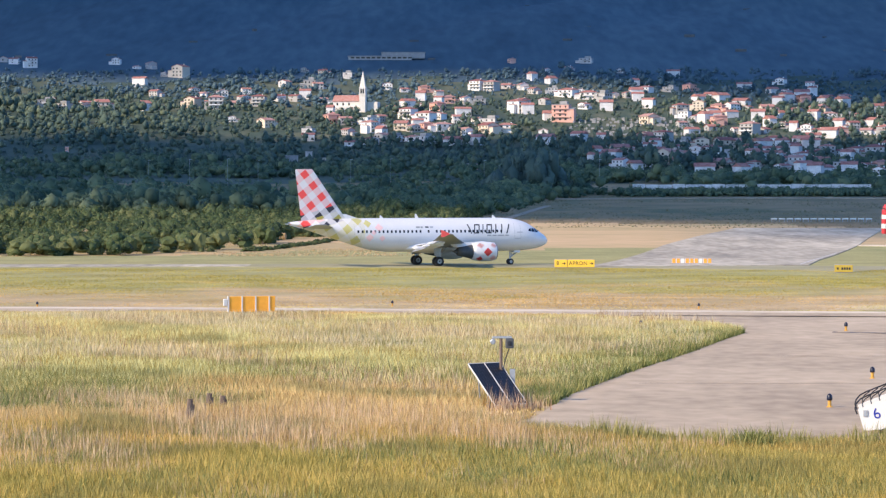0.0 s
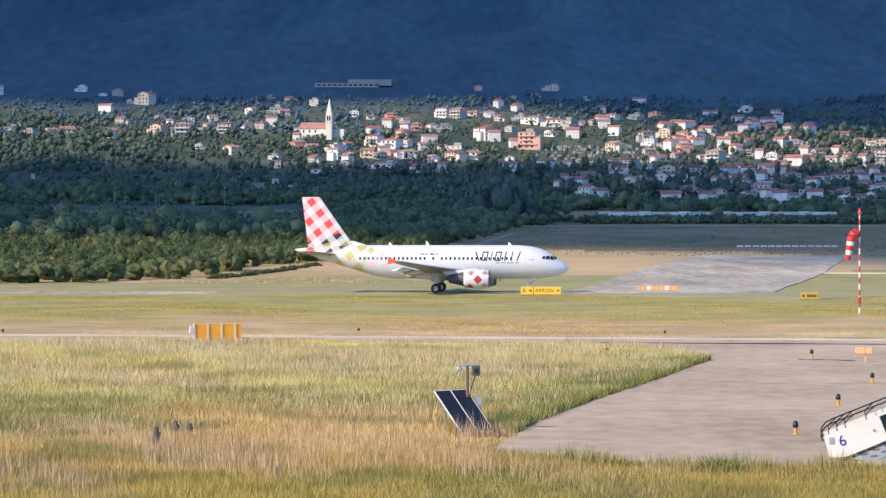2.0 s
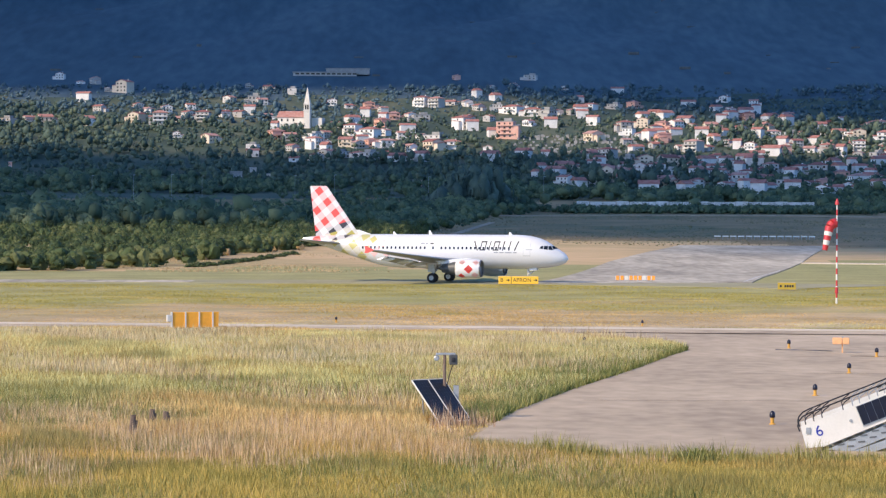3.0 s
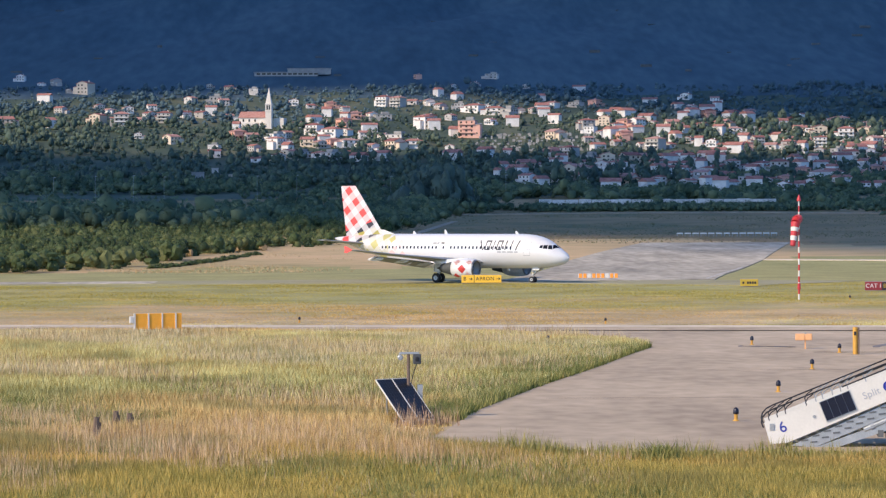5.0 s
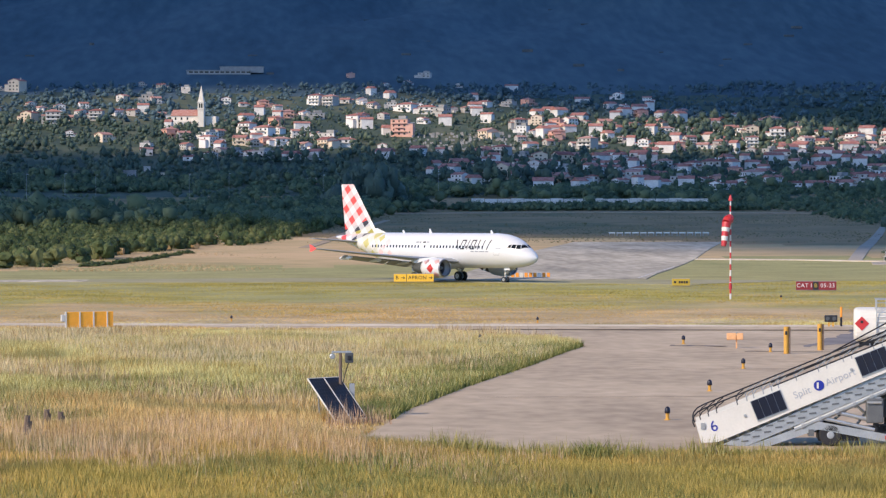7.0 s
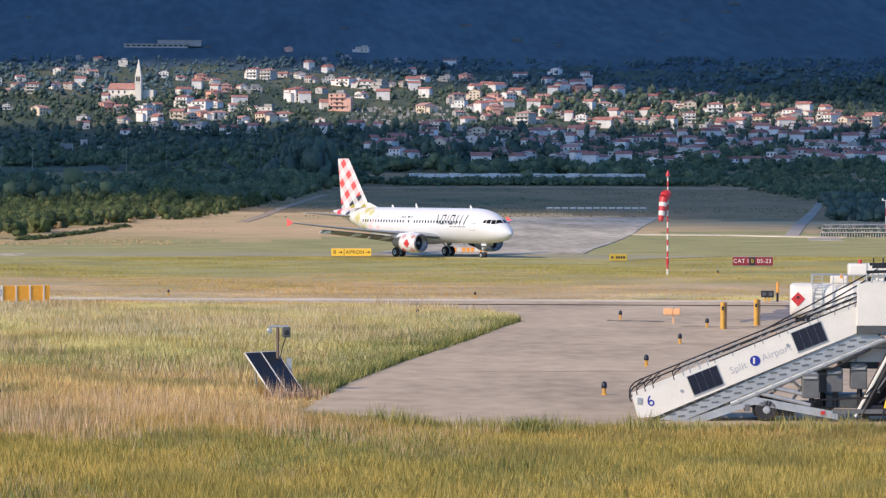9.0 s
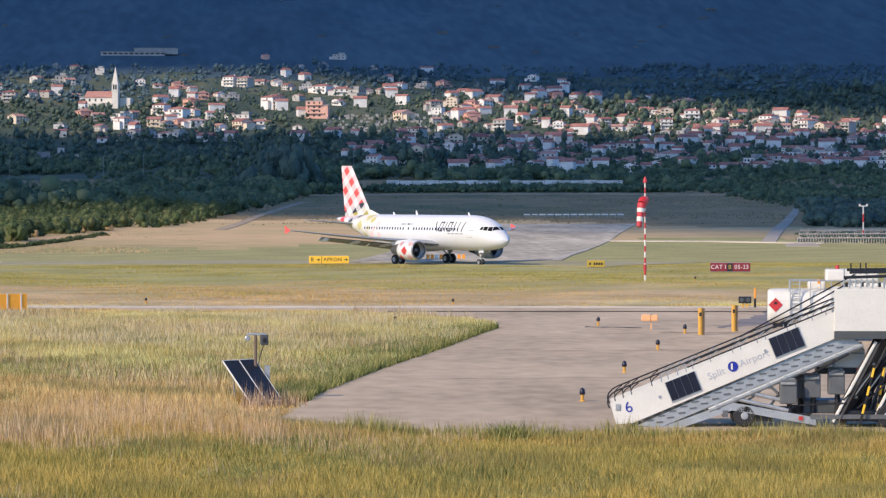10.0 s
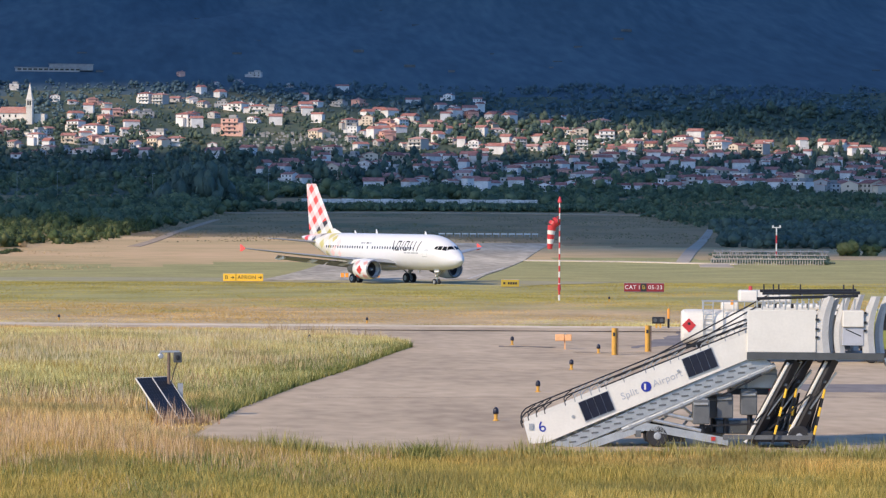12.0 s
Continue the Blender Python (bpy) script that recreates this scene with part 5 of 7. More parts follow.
def posts():
    for x, y, h in ((-9.7, 107.2, 1.0), (-9.5, 113.8, 0.75), (-8.9, 113.2, 0.7)):
        o = thing("old_post", pose(x, y, 0, 3, 4, 20), "weathered broken wooden post in dry grass", "post", "old posts")
        bm = bmesh.new()
        bm_loft(bm, [[(0.13 * math.cos(q) * k, 0.12 * math.sin(q) * k, z + 0.05 * math.cos(2 * q) * (z > 0.3)) for q in np.linspace(0, 2 * math.pi, 9)[:-1]] for z, k in ((0, 1), (h * 0.5, 0.9), (h, 0.85))])
        part("stump", bm, WOOD, o)
        boxes("splinter", o, WOOD, ((0.07, 0.05, h * 0.8), (0.16, 0.02, h * 0.4)))


posts()


def bales():
    for px, y, r in ((499, 498, 0.6), (585, 536, 0.62), (630, 540, 0.62)):
        x, yy = beam(px, y)
        o = thing("hay_bale", pose(x, yy, land_at(x, yy), 0, 0, 25 + px), "round straw bale lying on mown field", "hay bale", "hay bales")
        bm = bmesh.new()
        bm_spin(bm, [(-0.6, r * 0.9), (-0.57, r), (0.57, r), (0.6, r * 0.9)], (0, 0, r), "x", 18)
        part("roll", bm, HAY, o)
        bm = bmesh.new()
        for s in (-0.3, 0, 0.3):
            bm_spin(bm, [(s - 0.02, r + 0.006), (s + 0.02, r + 0.006)], (0, 0, r), "x", 18)
        part("twine", bm, STRAWBANK, o)


bales()


# ---- plants ----
rng = np.random.default_rng(7)


def inside(x, y, poly):
    hit = np.zeros(len(x), bool)
    for (x0, y0), (x1, y1) in zip(poly, poly[1:] + poly[:1]):
        hit ^= ((y0 > y) != (y1 > y)) & (x < (x1 - x0) * (y - y0) / (y1 - y0 + 1e-9) + x0)
    return hit


def blades(name, x, y, height, width, lean, material, label, per=3):
    """Tufts of a few tapering blades each."""
    n = len(x)
    z = land(x, y) - 0.02
    vs, fs = [], []
    for k in range(per):
        a = rng.uniform(0, 2 * math.pi, n)
        b = rng.uniform(0, 2 * math.pi, n)
        h = height * rng.uniform(0.55, 1.15, n)
        px, py = x + rng.normal(0, 0.06, n), y + rng.normal(0, 0.06, n)
        dx, dy = np.cos(a) * width * 0.5, np.sin(a) * width * 0.5
        tx, ty = px + np.cos(b) * lean * h, py + np.sin(b) * lean * h
        base = len(vs) * n * 3
        v = np.stack([np.stack([px - dx, py - dy, z], 1), np.stack([px + dx, py + dy, z], 1), np.stack([tx, ty, z + h], 1)], 1)
        vs.append(v.reshape(-1, 3))
    V = np.concatenate(vs)
    F = np.arange(len(V)).reshape(-1, 3)
    return bulk(name, V, F, material, label, "grass")


def patch_noise(x, y, s, seed):
    return np.sin(x * s + seed) * np.sin(y * s * 0.7 + seed * 1.7) + 0.6 * np.sin(x * s * 2.3 + y * s * 1.1 + seed * 3) + 0.4 * np.sin(x * s * 4.1 - y * s * 3.3 + seed)


def meadow():
    def scatter(d0, d1, per_m2, west=-0.17, east=0.29):
        area = (east - west) * (d1 * d1 - d0 * d0) / 2
        n = int(area * per_m2)
        d = np.sqrt(rng.uniform(d0 * d0, d1 * d1, n))
        u = rng.uniform(west, east, n)
        return u * d, d
    hem = [(x - (0.25 if i < 7 else 0), y) for i, (x, y) in enumerate(APRON)]
    # foreground
    x, y = scatter(74, 112, 60)
    keep = ~inside(x, y, hem)
    x, y = x[keep], y[keep]
    h = (0.42 + 0.10 * patch_noise(x, y, 0.35, 1) + 0.12 * (y > 101)) * np.where(x > 1.5, np.interp(y, [89, 96], [1, 0.72]), 1)
    h = np.where((np.abs(x - 2.75) < 1.3) & (y > 108), 0.16, h)
    blades("meadow_grass_front", x, y, np.clip(h, 0.15, 0.85), 0.045, 0.35, GRASS, "tall dry and green meadow grass")
    x, y = scatter(112, 212, 26)
    keep = ~inside(x, y, hem)
    x, y = x[keep], y[keep]
    h = (0.5 + 0.13 * patch_noise(x, y, 0.22, 2)) * np.interp(y, [185, 203], [1, 0.45])
    h = np.where((np.abs(x - 2.75) < 1.3) & (y < 117), 0.16, h)
    blades("meadow_grass_back", x, y, np.clip(h, 0.15, 0.9), 0.06, 0.35, GRASS, "pale tall meadow grass going to seed")
    # greener rough margin along the apron
    n = 15000
    u = rng.uniform(0, 1, n)
    edge = np.array(APRON[1:7])
    t = u * (len(edge) - 1)
    i = np.minimum(t.astype(int), len(edge) - 2)
    f = (t - i)[:, None]
    p = edge[i] * (1 - f) + edge[i + 1] * f
    x, y = p[:, 0] - np.abs(rng.normal(0, 1, n)) * np.interp(p[:, 1], [115, 150, 185], [1.0, 2.6, 4.2]) - 0.1, p[:, 1] + rng.normal(0, 0.8, n)
    keep = ~inside(x, y, APRON) & (y > 117)
    x, y = x[keep], y[keep]
    blades("margin_grass", x, y, rng.uniform(0.25, 0.6, len(x)), 0.08, 0.4, VERGE, "lush green grass along the concrete")
    # mown strips beyond the apron
    x, y = scatter(216, 336, 9)
    blades("strip_grass", x, y, 0.075 + 0.03 * patch_noise(x, y, 0.1, 4), 0.12, 0.8, STRIP, "short dry grass between taxiways", 2)
    # seed heads standing taller
    x, y = scatter(80, 200, 5.0)
    keep = ~inside(x, y, hem) & (patch_noise(x, y, 0.21, 8) > 0.25) & ((y > 100) | (x < 1)) & ((np.abs(x - 2.75) > 1.3) | (y < 107) | (y > 117))
    x, y = x[keep], y[keep]
    blades("seed_heads", x, y, rng.uniform(0.6, 1.0, len(x)) * np.interp(y, [90, 112], [0.55, 1.0]), np.interp(y, [90, 120], [0.02, 0.05]), 0.3, SEED, "pale straw seed heads above the grass", 2)
    # greener grass near the apron's front edge
    x, y = scatter(74, 100, 24)
    keep = ~inside(x, y, hem) & (x > 1 + 3 * np.sin(y * 0.4)) & (patch_noise(x, y, 0.3, 5) > -0.4)
    x, y = x[keep], y[keep]
    blades("green_grass", x, y, rng.uniform(0.3, 0.5, len(x)) * np.interp(y, [89, 96], [1, 0.5]), 0.05, 0.4, FRESH, "fresh green grass before the apron")
    # drifts of tall straw, of pale plumes and of greener stems
    x, y = scatter(76, 119, 20, east=0.1)
    keep = ~inside(x, y, hem) & (patch_noise(x, y, 0.3, 12) + rng.normal(0, 0.35, len(x)) > np.interp(y, [76, 88, 97, 110, 119], [0.95, 0.75, -0.3, -0.3, 1.1])) & ((np.abs(x - 2.4) > 1.2) | (y < 112))
    x, y = x[keep], y[keep]
    blades("tall_straw", x, y, rng.uniform(0.55, 1.0, len(x)) * np.interp(y, [80, 99], [0.55, 1]) * np.where(x > 3, 0.7, 1), 0.03, 0.16, STALK, "tall pinkish straw standing in drifts", 2)
    x, y = scatter(148, 207, 9)
    keep = ~inside(x, y, hem) & (patch_noise(x, y, 0.13, 14) > -0.2)
    x, y = x[keep], y[keep]
    blades("plume_grass", x, y, rng.uniform(0.5, 0.85, len(x)) * np.interp(y, [185, 206], [1, 0.6]), 0.06, 0.3, PLUME, "pale feathery plume grass", 2)
    x, y = scatter(74, 146, 20, east=0.12)
    keep = ~inside(x, y, hem) & (patch_noise(x, y, 0.17, 11) + rng.normal(0, 0.25, len(x)) > 0.55) & ((y < 98) | (y > 113))
    x, y = x[keep], y[keep]
    blades("green_drift", x, y, rng.uniform(0.3, 0.62, len(x)), 0.05, 0.35, VERGE, "greener stems in drifts through the dry grass", 2)
    # uneven fringe over the apron's front edge
    n = 5200
    x = rng.uniform(3.0, 42.0, n)
    y = np.interp(x, [2, 5.5, 12, 40, 60], [105.6, 102.0, 99.2, 97.2, 97.0]) - np.abs(rng.normal(0, 1.1, n))
    keep = ~inside(x, y, APRON)
    x, y = x[keep], y[keep]
    h = rng.uniform(0.25, 0.6, len(x)) + 0.35 * np.clip(patch_noise(x, y, 1.1, 7), 0, 1)
    blades("edge_fringe", x, y, h, 0.045, 0.3, FRESH, "uneven grass fringe along the apron", 2)
    # reeds in front of the solar panels
    x, y = 2.85 + rng.normal(0, 0.6, 95), 114.8 + rng.normal(0, 0.5, 95)
    blades("reed_clump", x, y, rng.uniform(0.3, 1.3, 95), 0.04, 0.2, REED, "tall dry brown stalks before the solar panels", 3)
    # weeds
    for cx, cy, r, hh in ((11.0, 98.9, 0.45, 0.8), (5.6, 121.4, 1.0, 0.6), (11.5, 84.5, 1.1, 0.6), (-13.5, 103.5, 1.8, 0.7), (-11.0, 118.0, 2.2, 0.7), (-9.0, 133.0, 3.0, 0.7), (-17.6, 113.5, 1.7, 0.95), (-16.4, 119.0, 1.8, 0.95), (-14.8, 124.5, 1.7, 0.9), (-17.8, 126.0, 2.0, 1.0), (-13.6, 112.0, 1.3, 0.85), (-14.5, 97.0, 1.6, 0.7), (-8.0, 101.5, 1.4, 0.6), (-12.6, 90.0, 1.4, 0.6), (12.5, 150.0, 2.6, 0.7), (1.2, 86.0, 1.2, 0.5)):
        n = int(420 * r)
        x, y = cx + rng.normal(0, r * 0.75, n), cy + rng.normal(0, r * 1.1, n)
        k = ~inside(x, y, APRON)
        x, y, n = x[k], y[k], int(k.sum())
        blades("weed_clump", x, y, rng.uniform(0.35, 1.0, n) * hh * 0.85, 0.06, 0.7, VERGE, "dark green weeds among the grass")


TUSSOCK = surface("tussock_blades", [(0.08, 0.12, 0.045), (0.20, 0.175, 0.085), (0.36, 0.27, 0.15)], 0.9, 0.02, 0.15, island=0.1, world_space=True)
REED = surface("brown_stalks", [(0.2, 0.12, 0.07), (0.42, 0.29, 0.17), (0.6, 0.46, 0.28)], 0.9, 0.3, 2.0, island=0.5, world_space=True)
BANK = surface("bank_grass_blades", [(0.22, 0.20, 0.07), (0.46, 0.34, 0.17), (0.62, 0.43, 0.23)], 0.9, 0.03, 0.3, island=0.2, world_space=True)
FRESH = solid_leafy(surface("fresh_grass", [(0.20, 0.20, 0.045), (0.34, 0.315, 0.08), (0.55, 0.46, 0.16)], 0.85, 0.4, 2.0, island=0.4, world_space=True), 0.35)
VERGE = solid_leafy(surface("green_weeds", [(0.12, 0.15, 0.03), (0.23, 0.245, 0.058), (0.42, 0.39, 0.12)], 0.8, 0.4, 2.0, island=0.4, world_space=True), 0.3)
STALK = solid_leafy(surface("pinkish_straw", [(0.44, 0.29, 0.13), (0.66, 0.47, 0.24), (0.80, 0.61, 0.35)], 0.85, 0.3, 2.0, island=0.5, world_space=True), 0.3)
PLUME = solid_leafy(surface("pale_plumes", [(0.50, 0.41, 0.19), (0.68, 0.57, 0.30), (0.82, 0.71, 0.43)], 0.85, 0.2, 1.5, island=0.4, world_space=True), 0.35)
SEED = solid_leafy(surface("straw_stalks", [(0.32, 0.22, 0.10), (0.56, 0.42, 0.20), (0.74, 0.61, 0.33)], 0.85, 0.3, 2.0, island=0.5, world_space=True), 0.25)
meadow()


def ico(sub):
    bm = bmesh.new()
    bmesh.ops.create_icosphere(bm, subdivisions=sub, radius=1)
    v = np.array([q.co[:] for q in bm.verts])
    f = np.array([[q.index for q in p.verts] for p in bm.faces])
    bm.free()
    return v, f


ICO1, ICO2 = ico(1), ico(2)


def crown(seed, leaves, leaf, lumps=4, tall=1.0, core=ICO1, spread=0.2, fill=0.84):
    """A crown of unit width: uneven lumps under a thick coat of leaf clumps. Arrays of vertices and triangles."""
    r = np.random.default_rng(seed)
    vs, fs, n = [], [], 0
    for k in range(lumps):
        c = np.array([r.normal(0, spread), r.normal(0, spread), (0.32 + r.uniform(-0.12, 0.26)) * tall])
        s = np.array([r.uniform(0.18, 0.36), r.uniform(0.18, 0.36), r.uniform(0.17, 0.34) * tall])
        v, f = core
        w = v * (1 + 0.22 * np.sin(v @ r.normal(0, 4, (3, 1)) + k))
        vs.append(w * s * fill + c)
        fs.append(f + n)
        n += len(v)
        m = leaves // lumps
        d = r.normal(0, 1, (m, 3)) + (0, 0, 0.25)
        d /= np.linalg.norm(d, axis=1)[:, None]
        p = d * s * r.uniform(fill - 0.06, 1.14, (m, 1)) + c
        a, b = r.normal(0, 1, (m, 3)), r.normal(0, 1, (m, 3))
        a /= np.linalg.norm(a, axis=1)[:, None]
        b -= (b * a).sum(1)[:, None] * a
        b /= np.linalg.norm(b, axis=1)[:, None]
        size = leaf * r.uniform(0.6, 1.3, (m, 1))
        q = np.stack([p - a * size, p + a * size * 0.6 + b * size * 0.7, p + b * size], 1).reshape(-1, 3)
        vs.append(q)
        fs.append(np.arange(m * 3).reshape(-1, 3) + n)
        n += m * 3
    return np.concatenate(vs), np.concatenate(fs)


def wood(name, x, y, width, height, kinds, material, label, sink=0.1):
    """A stand of trees as one mesh."""
    z = land(x, y)
    vs, fs, n = [], [], 0
    pick = rng.integers(0, len(kinds), len(x))
    for k, (v, f) in enumerate(kinds):
        idx = np.where(pick == k)[0]
        if not len(idx):
            continue
        a = rng.uniform(0, 2 * math.pi, len(idx))
        c, s = np.cos(a)[:, None], np.sin(a)[:, None]
        X = (v[None, :, 0] * c - v[None, :, 1] * s) * width[idx][:, None] + x[idx][:, None]
        Y = (v[None, :, 0] * s + v[None, :, 1] * c) * width[idx][:, None] + y[idx][:, None]
        Z = v[None, :, 2] * height[idx][:, None] * 1.35 + (z[idx] - sink * height[idx])[:, None]
        vs.append(np.stack([X, Y, Z], 2).reshape(-1, 3))
        fs.append((f[None] + (np.arange(len(idx)) * len(v))[:, None, None] + n).reshape(-1, 3))
        n += len(idx) * len(v)
    return bulk(name, np.concatenate(vs), np.concatenate(fs), material, label, "trees", smooth=True)


# the blue of these leaves imitates haze
LEAF_HILL = surface("hazy_mountain_leaves", [(0.050, 0.088, 0.108), (0.075, 0.120, 0.140), (0.105, 0.155, 0.168)], 0.9, 0.02, 0.1, island=0.2, world_space=True)
BUSH = [crown(k, 220, 0.07, 4, spread=0.25, fill=0.72) for k in range(6)]
FARTREE = [crown(20 + k, 48, 0.11, 3, spread=0.26, fill=0.78) for k in range(6)]
TINY = [crown(40 + k, 20, 0.15, 2) for k in range(5)]


def by_bearing(n, p0, p1, d0, d1):
    d = np.sqrt(rng.uniform(d0 * d0, d1 * d1, n))
    a = np.arctan((rng.uniform(p0, p1, n) - 784) / FOCAL)
    return d * np.sin(a), d * np.cos(a), d


def woods():
    # near scrub, its edge running away from the taxiway to the runway's far end
    x, y, d = by_bearing(2600, -250, 1020, 405, 760)
    px = 784 + FOCAL * x / y
    front = np.interp(px, [-250, 200, 330, 420, 520, 620, 760, 860, 960, 1020], [408, 410, 424, 445, 505, 545, 600, 720, 860, 900]) + 6 * np.sin(px * 0.05)
    k = d > front
    x, y, d = x[k], y[k], d[k]
    w = rng.uniform(1.8, 5.0, len(x)) * np.clip(1.0 + 0.4 * patch_noise(x, y, 0.045, 2), 0.55, 1.7)
    wood("near_scrub", x, y, w, w * rng.uniform(0.5, 0.8, len(x)), BUSH, LEAF, "dense green mediterranean scrub and bushes", 0.22)
    # wide wooded plain in front of the village
    x, y, d = by_bearing(6600, -300, 2250, 720, 1330)
    px = 784 + FOCAL * x / y
    front = np.interp(px, [-300, 900, 980, 1250, 1700, 1780, 1900, 2300], [720, 740, 985, 1010, 1000, 850, 690, 640])
    open_field = (patch_noise(x * 0.4, y * 1.6, 0.012, 5) > 0.85)
    k = (d > front) & ~open_field
    x, y, d = x[k], y[k], d[k]
    w = rng.uniform(3, 8, len(x)) * np.clip(1.0 + 0.5 * patch_noise(x, y, 0.016, 3), 0.45, 1.8)
    px = 784 + FOCAL * x / y
    w = np.where((px > 1080) & (d < 1052), np.minimum(w, 4.2), w)
    wood("plain_woods", x, y, w, w * rng.uniform(0.5, 0.85, len(x)), FARTREE, LEAF_PLAIN, "dark woods on the plain below the village")
    # low hedge before the perimeter wall
    x, y, d = by_bearing(620, 1090, 1640, 1012, 1044)
    w = rng.uniform(2.8, 4.6, len(x))
    wood("wall_hedge", x, y, w, w * rng.uniform(0.65, 0.85, len(x)), FARTREE, LEAF_PLAIN, "low dark hedge before the perimeter wall")
    # a big dark grove, and clumps by the right-hand yard
    x, y, d = by_bearing(46, 885, 985, 1010, 1060)
    px = 784 + FOCAL * x / y
    hgt = 18 * np.clip(1 - ((px - 935) / 62) ** 2, 0.35, 1)
    wood("dark_grove", x, y, np.full(len(x), 11.0), hgt * 1.1, FARTREE, LEAF_DARK, "tall dark grove standing over the woods")
    x, y, d = by_bearing(520, 1800, 2300, 560, 760)
    px = 784 + FOCAL * x / y
    w = rng.uniform(2.6, 5.6, len(x))
    k = d > np.interp(px, [1800, 1868, 1885, 2110, 2300], [800, 760, 570, 545, 540])
    wood("yard_woods", x[k], y[k], w[k], w[k] * 0.75, FARTREE, LEAF_DARK, "dark trees behind the vineyard posts")
    x, y, d = by_bearing(260, 1862, 2072, 449, 500)
    wood("vines", x, y, rng.uniform(1.2, 2.2, len(x)), rng.uniform(0.6, 1.0, len(x)), FARTREE, LEAF_FAR, "dark vines between the pale posts")
    # coarse grass on the bank before the scrub
    x, y, d = by_bearing(26000, -60, 860, 400, 580)
    px = 784 + FOCAL * x / y
    k = rng.uniform(0, 1, len(x)) < np.clip((820 - px) / 300, 0, 1) * np.clip((575 - d) / 120, 0, 1) * (0.55 + 0.45 * patch_noise(x, y, 0.06, 9))
    x, y = x[k], y[k]
    blades("bank_grass", x, y, np.clip(0.12 + 0.14 * patch_noise(x, y, 0.09, 6), 0.04, 0.45), 0.16, 0.5, BANK, "coarse dry grass on the bank", 2)
    # tussocks on the rough field beyond the runway
    x, y, d = by_bearing(15000, 300, 2300, 600, 1010)
    k = patch_noise(x, y, 0.03, 9) > -0.4
    x, y = x[k], y[k]
    blades("field_tussocks", x, y, rng.uniform(0.12, 0.32, len(x)), 0.5, 0.5, TUSSOCK, "brown and green tussocks on the rough field", 2)
    # a ditch with rushes crossing the straw field
    u = rng.uniform(0, 1, 130)
    a = np.arctan((430 + 190 * u - 784) / FOCAL)
    d = 430 + 75 * u**1.5 + rng.normal(0, 1.0, 130)
    wood("ditch_rushes", d * np.sin(a), d * np.cos(a), rng.uniform(0.8, 2.0, 130), rng.uniform(0.3, 0.8, 130), BUSH, LEAF, "green rushes along a field ditch")
    # trees between the houses
    x, y, d = by_bearing(9500, -350, 2350, 1290, 2020)
    w = rng.uniform(2.2, 7.0, len(x)) * np.clip(1.0 + 0.4 * patch_noise(x, y, 0.012, 4), 0.6, 1.6)
    h = w * rng.uniform(0.6, 1.1, len(x))
    k = d < 1690 + 40 * np.sin(x * 0.02)
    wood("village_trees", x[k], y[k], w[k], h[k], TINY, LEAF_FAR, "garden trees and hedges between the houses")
    k = ~k & (d < 1880)
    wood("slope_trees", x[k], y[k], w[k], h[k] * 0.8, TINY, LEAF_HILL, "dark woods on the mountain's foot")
    x, y, d = by_bearing(800, 450, 2350, 1290, 1480)
    w = rng.uniform(3, 8, len(x))
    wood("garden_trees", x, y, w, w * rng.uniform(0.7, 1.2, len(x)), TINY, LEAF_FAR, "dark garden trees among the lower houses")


woods()


def single_trees():
    """Bushes and trees that stand free, each a thing with its trunk."""
    def proto(seed, h, w, label):
        o = thing("tree", Matrix(), label, "tree", "free-standing bushes")
        bm = bmesh.new()
        bm_tube(bm, (0, 0, -0.1), (0.05, 0, h * 0.45), w * 0.06, w * 0.035, 7)
        for k in range(4):
            q = k * 1.6 + seed
            bm_tube(bm, (0.05, 0, h * 0.3), (w * 0.22 * math.cos(q), w * 0.22 * math.sin(q), h * 0.62), w * 0.03, w * 0.012, 5)
        part("trunk", bm, BARK, o)
        v, f = crown(seed + 70, 420, 0.05, 6, core=ICO2)
        me = bpy.data.meshes.new("crown")
        me.from_pydata((v * [w, w, h * 1.3] - [0, 0, h * 0.12]).tolist(), [], f.tolist())
        me.materials.append(LEAF)
        c = new("crown", me)
        c.parent = o
        return o
    kinds = [proto(1, 3.4, 4.6, "rounded green bush at the edge of the scrub"), proto(2, 2.6, 4.2, "low green bush at the edge of the scrub"), proto(3, 4.6, 4.4, "taller green tree at the edge of the scrub")]
    spots = [(-20, 411), (30, 409), (75, 413), (120, 411), (165, 412), (210, 413), (255, 419), (300, 424), (340, 432), (385, 440), (430, 452), (465, 470), (500, 500), (150, 425), (60, 430), (240, 432), (330, 450), (545, 520), (600, 545)]
    for k, (px, d) in enumerate(spots):
        x, y = beam(px, d)
        m = pose(x, y, land_at(x, y), 0, 0, 57 * k)
        if k < 3:
            kinds[k].matrix_basis = m
        else:
            copy_thing(kinds[k % 3], m)
    x, y = beam(2118, 505)
    big = copy_thing(kinds[0], pose(x, y, land_at(x, y) - 0.3, 0, 0, 40))
    tagged(big, "broad green bush beside the vineyard posts")
    x, y = beam(2150, 508)
    tagged(copy_thing(kinds[1], pose(x, y, land_at(x, y) - 0.3, 0, 0, 100)), "broad green bush beside the vineyard posts")


single_trees()


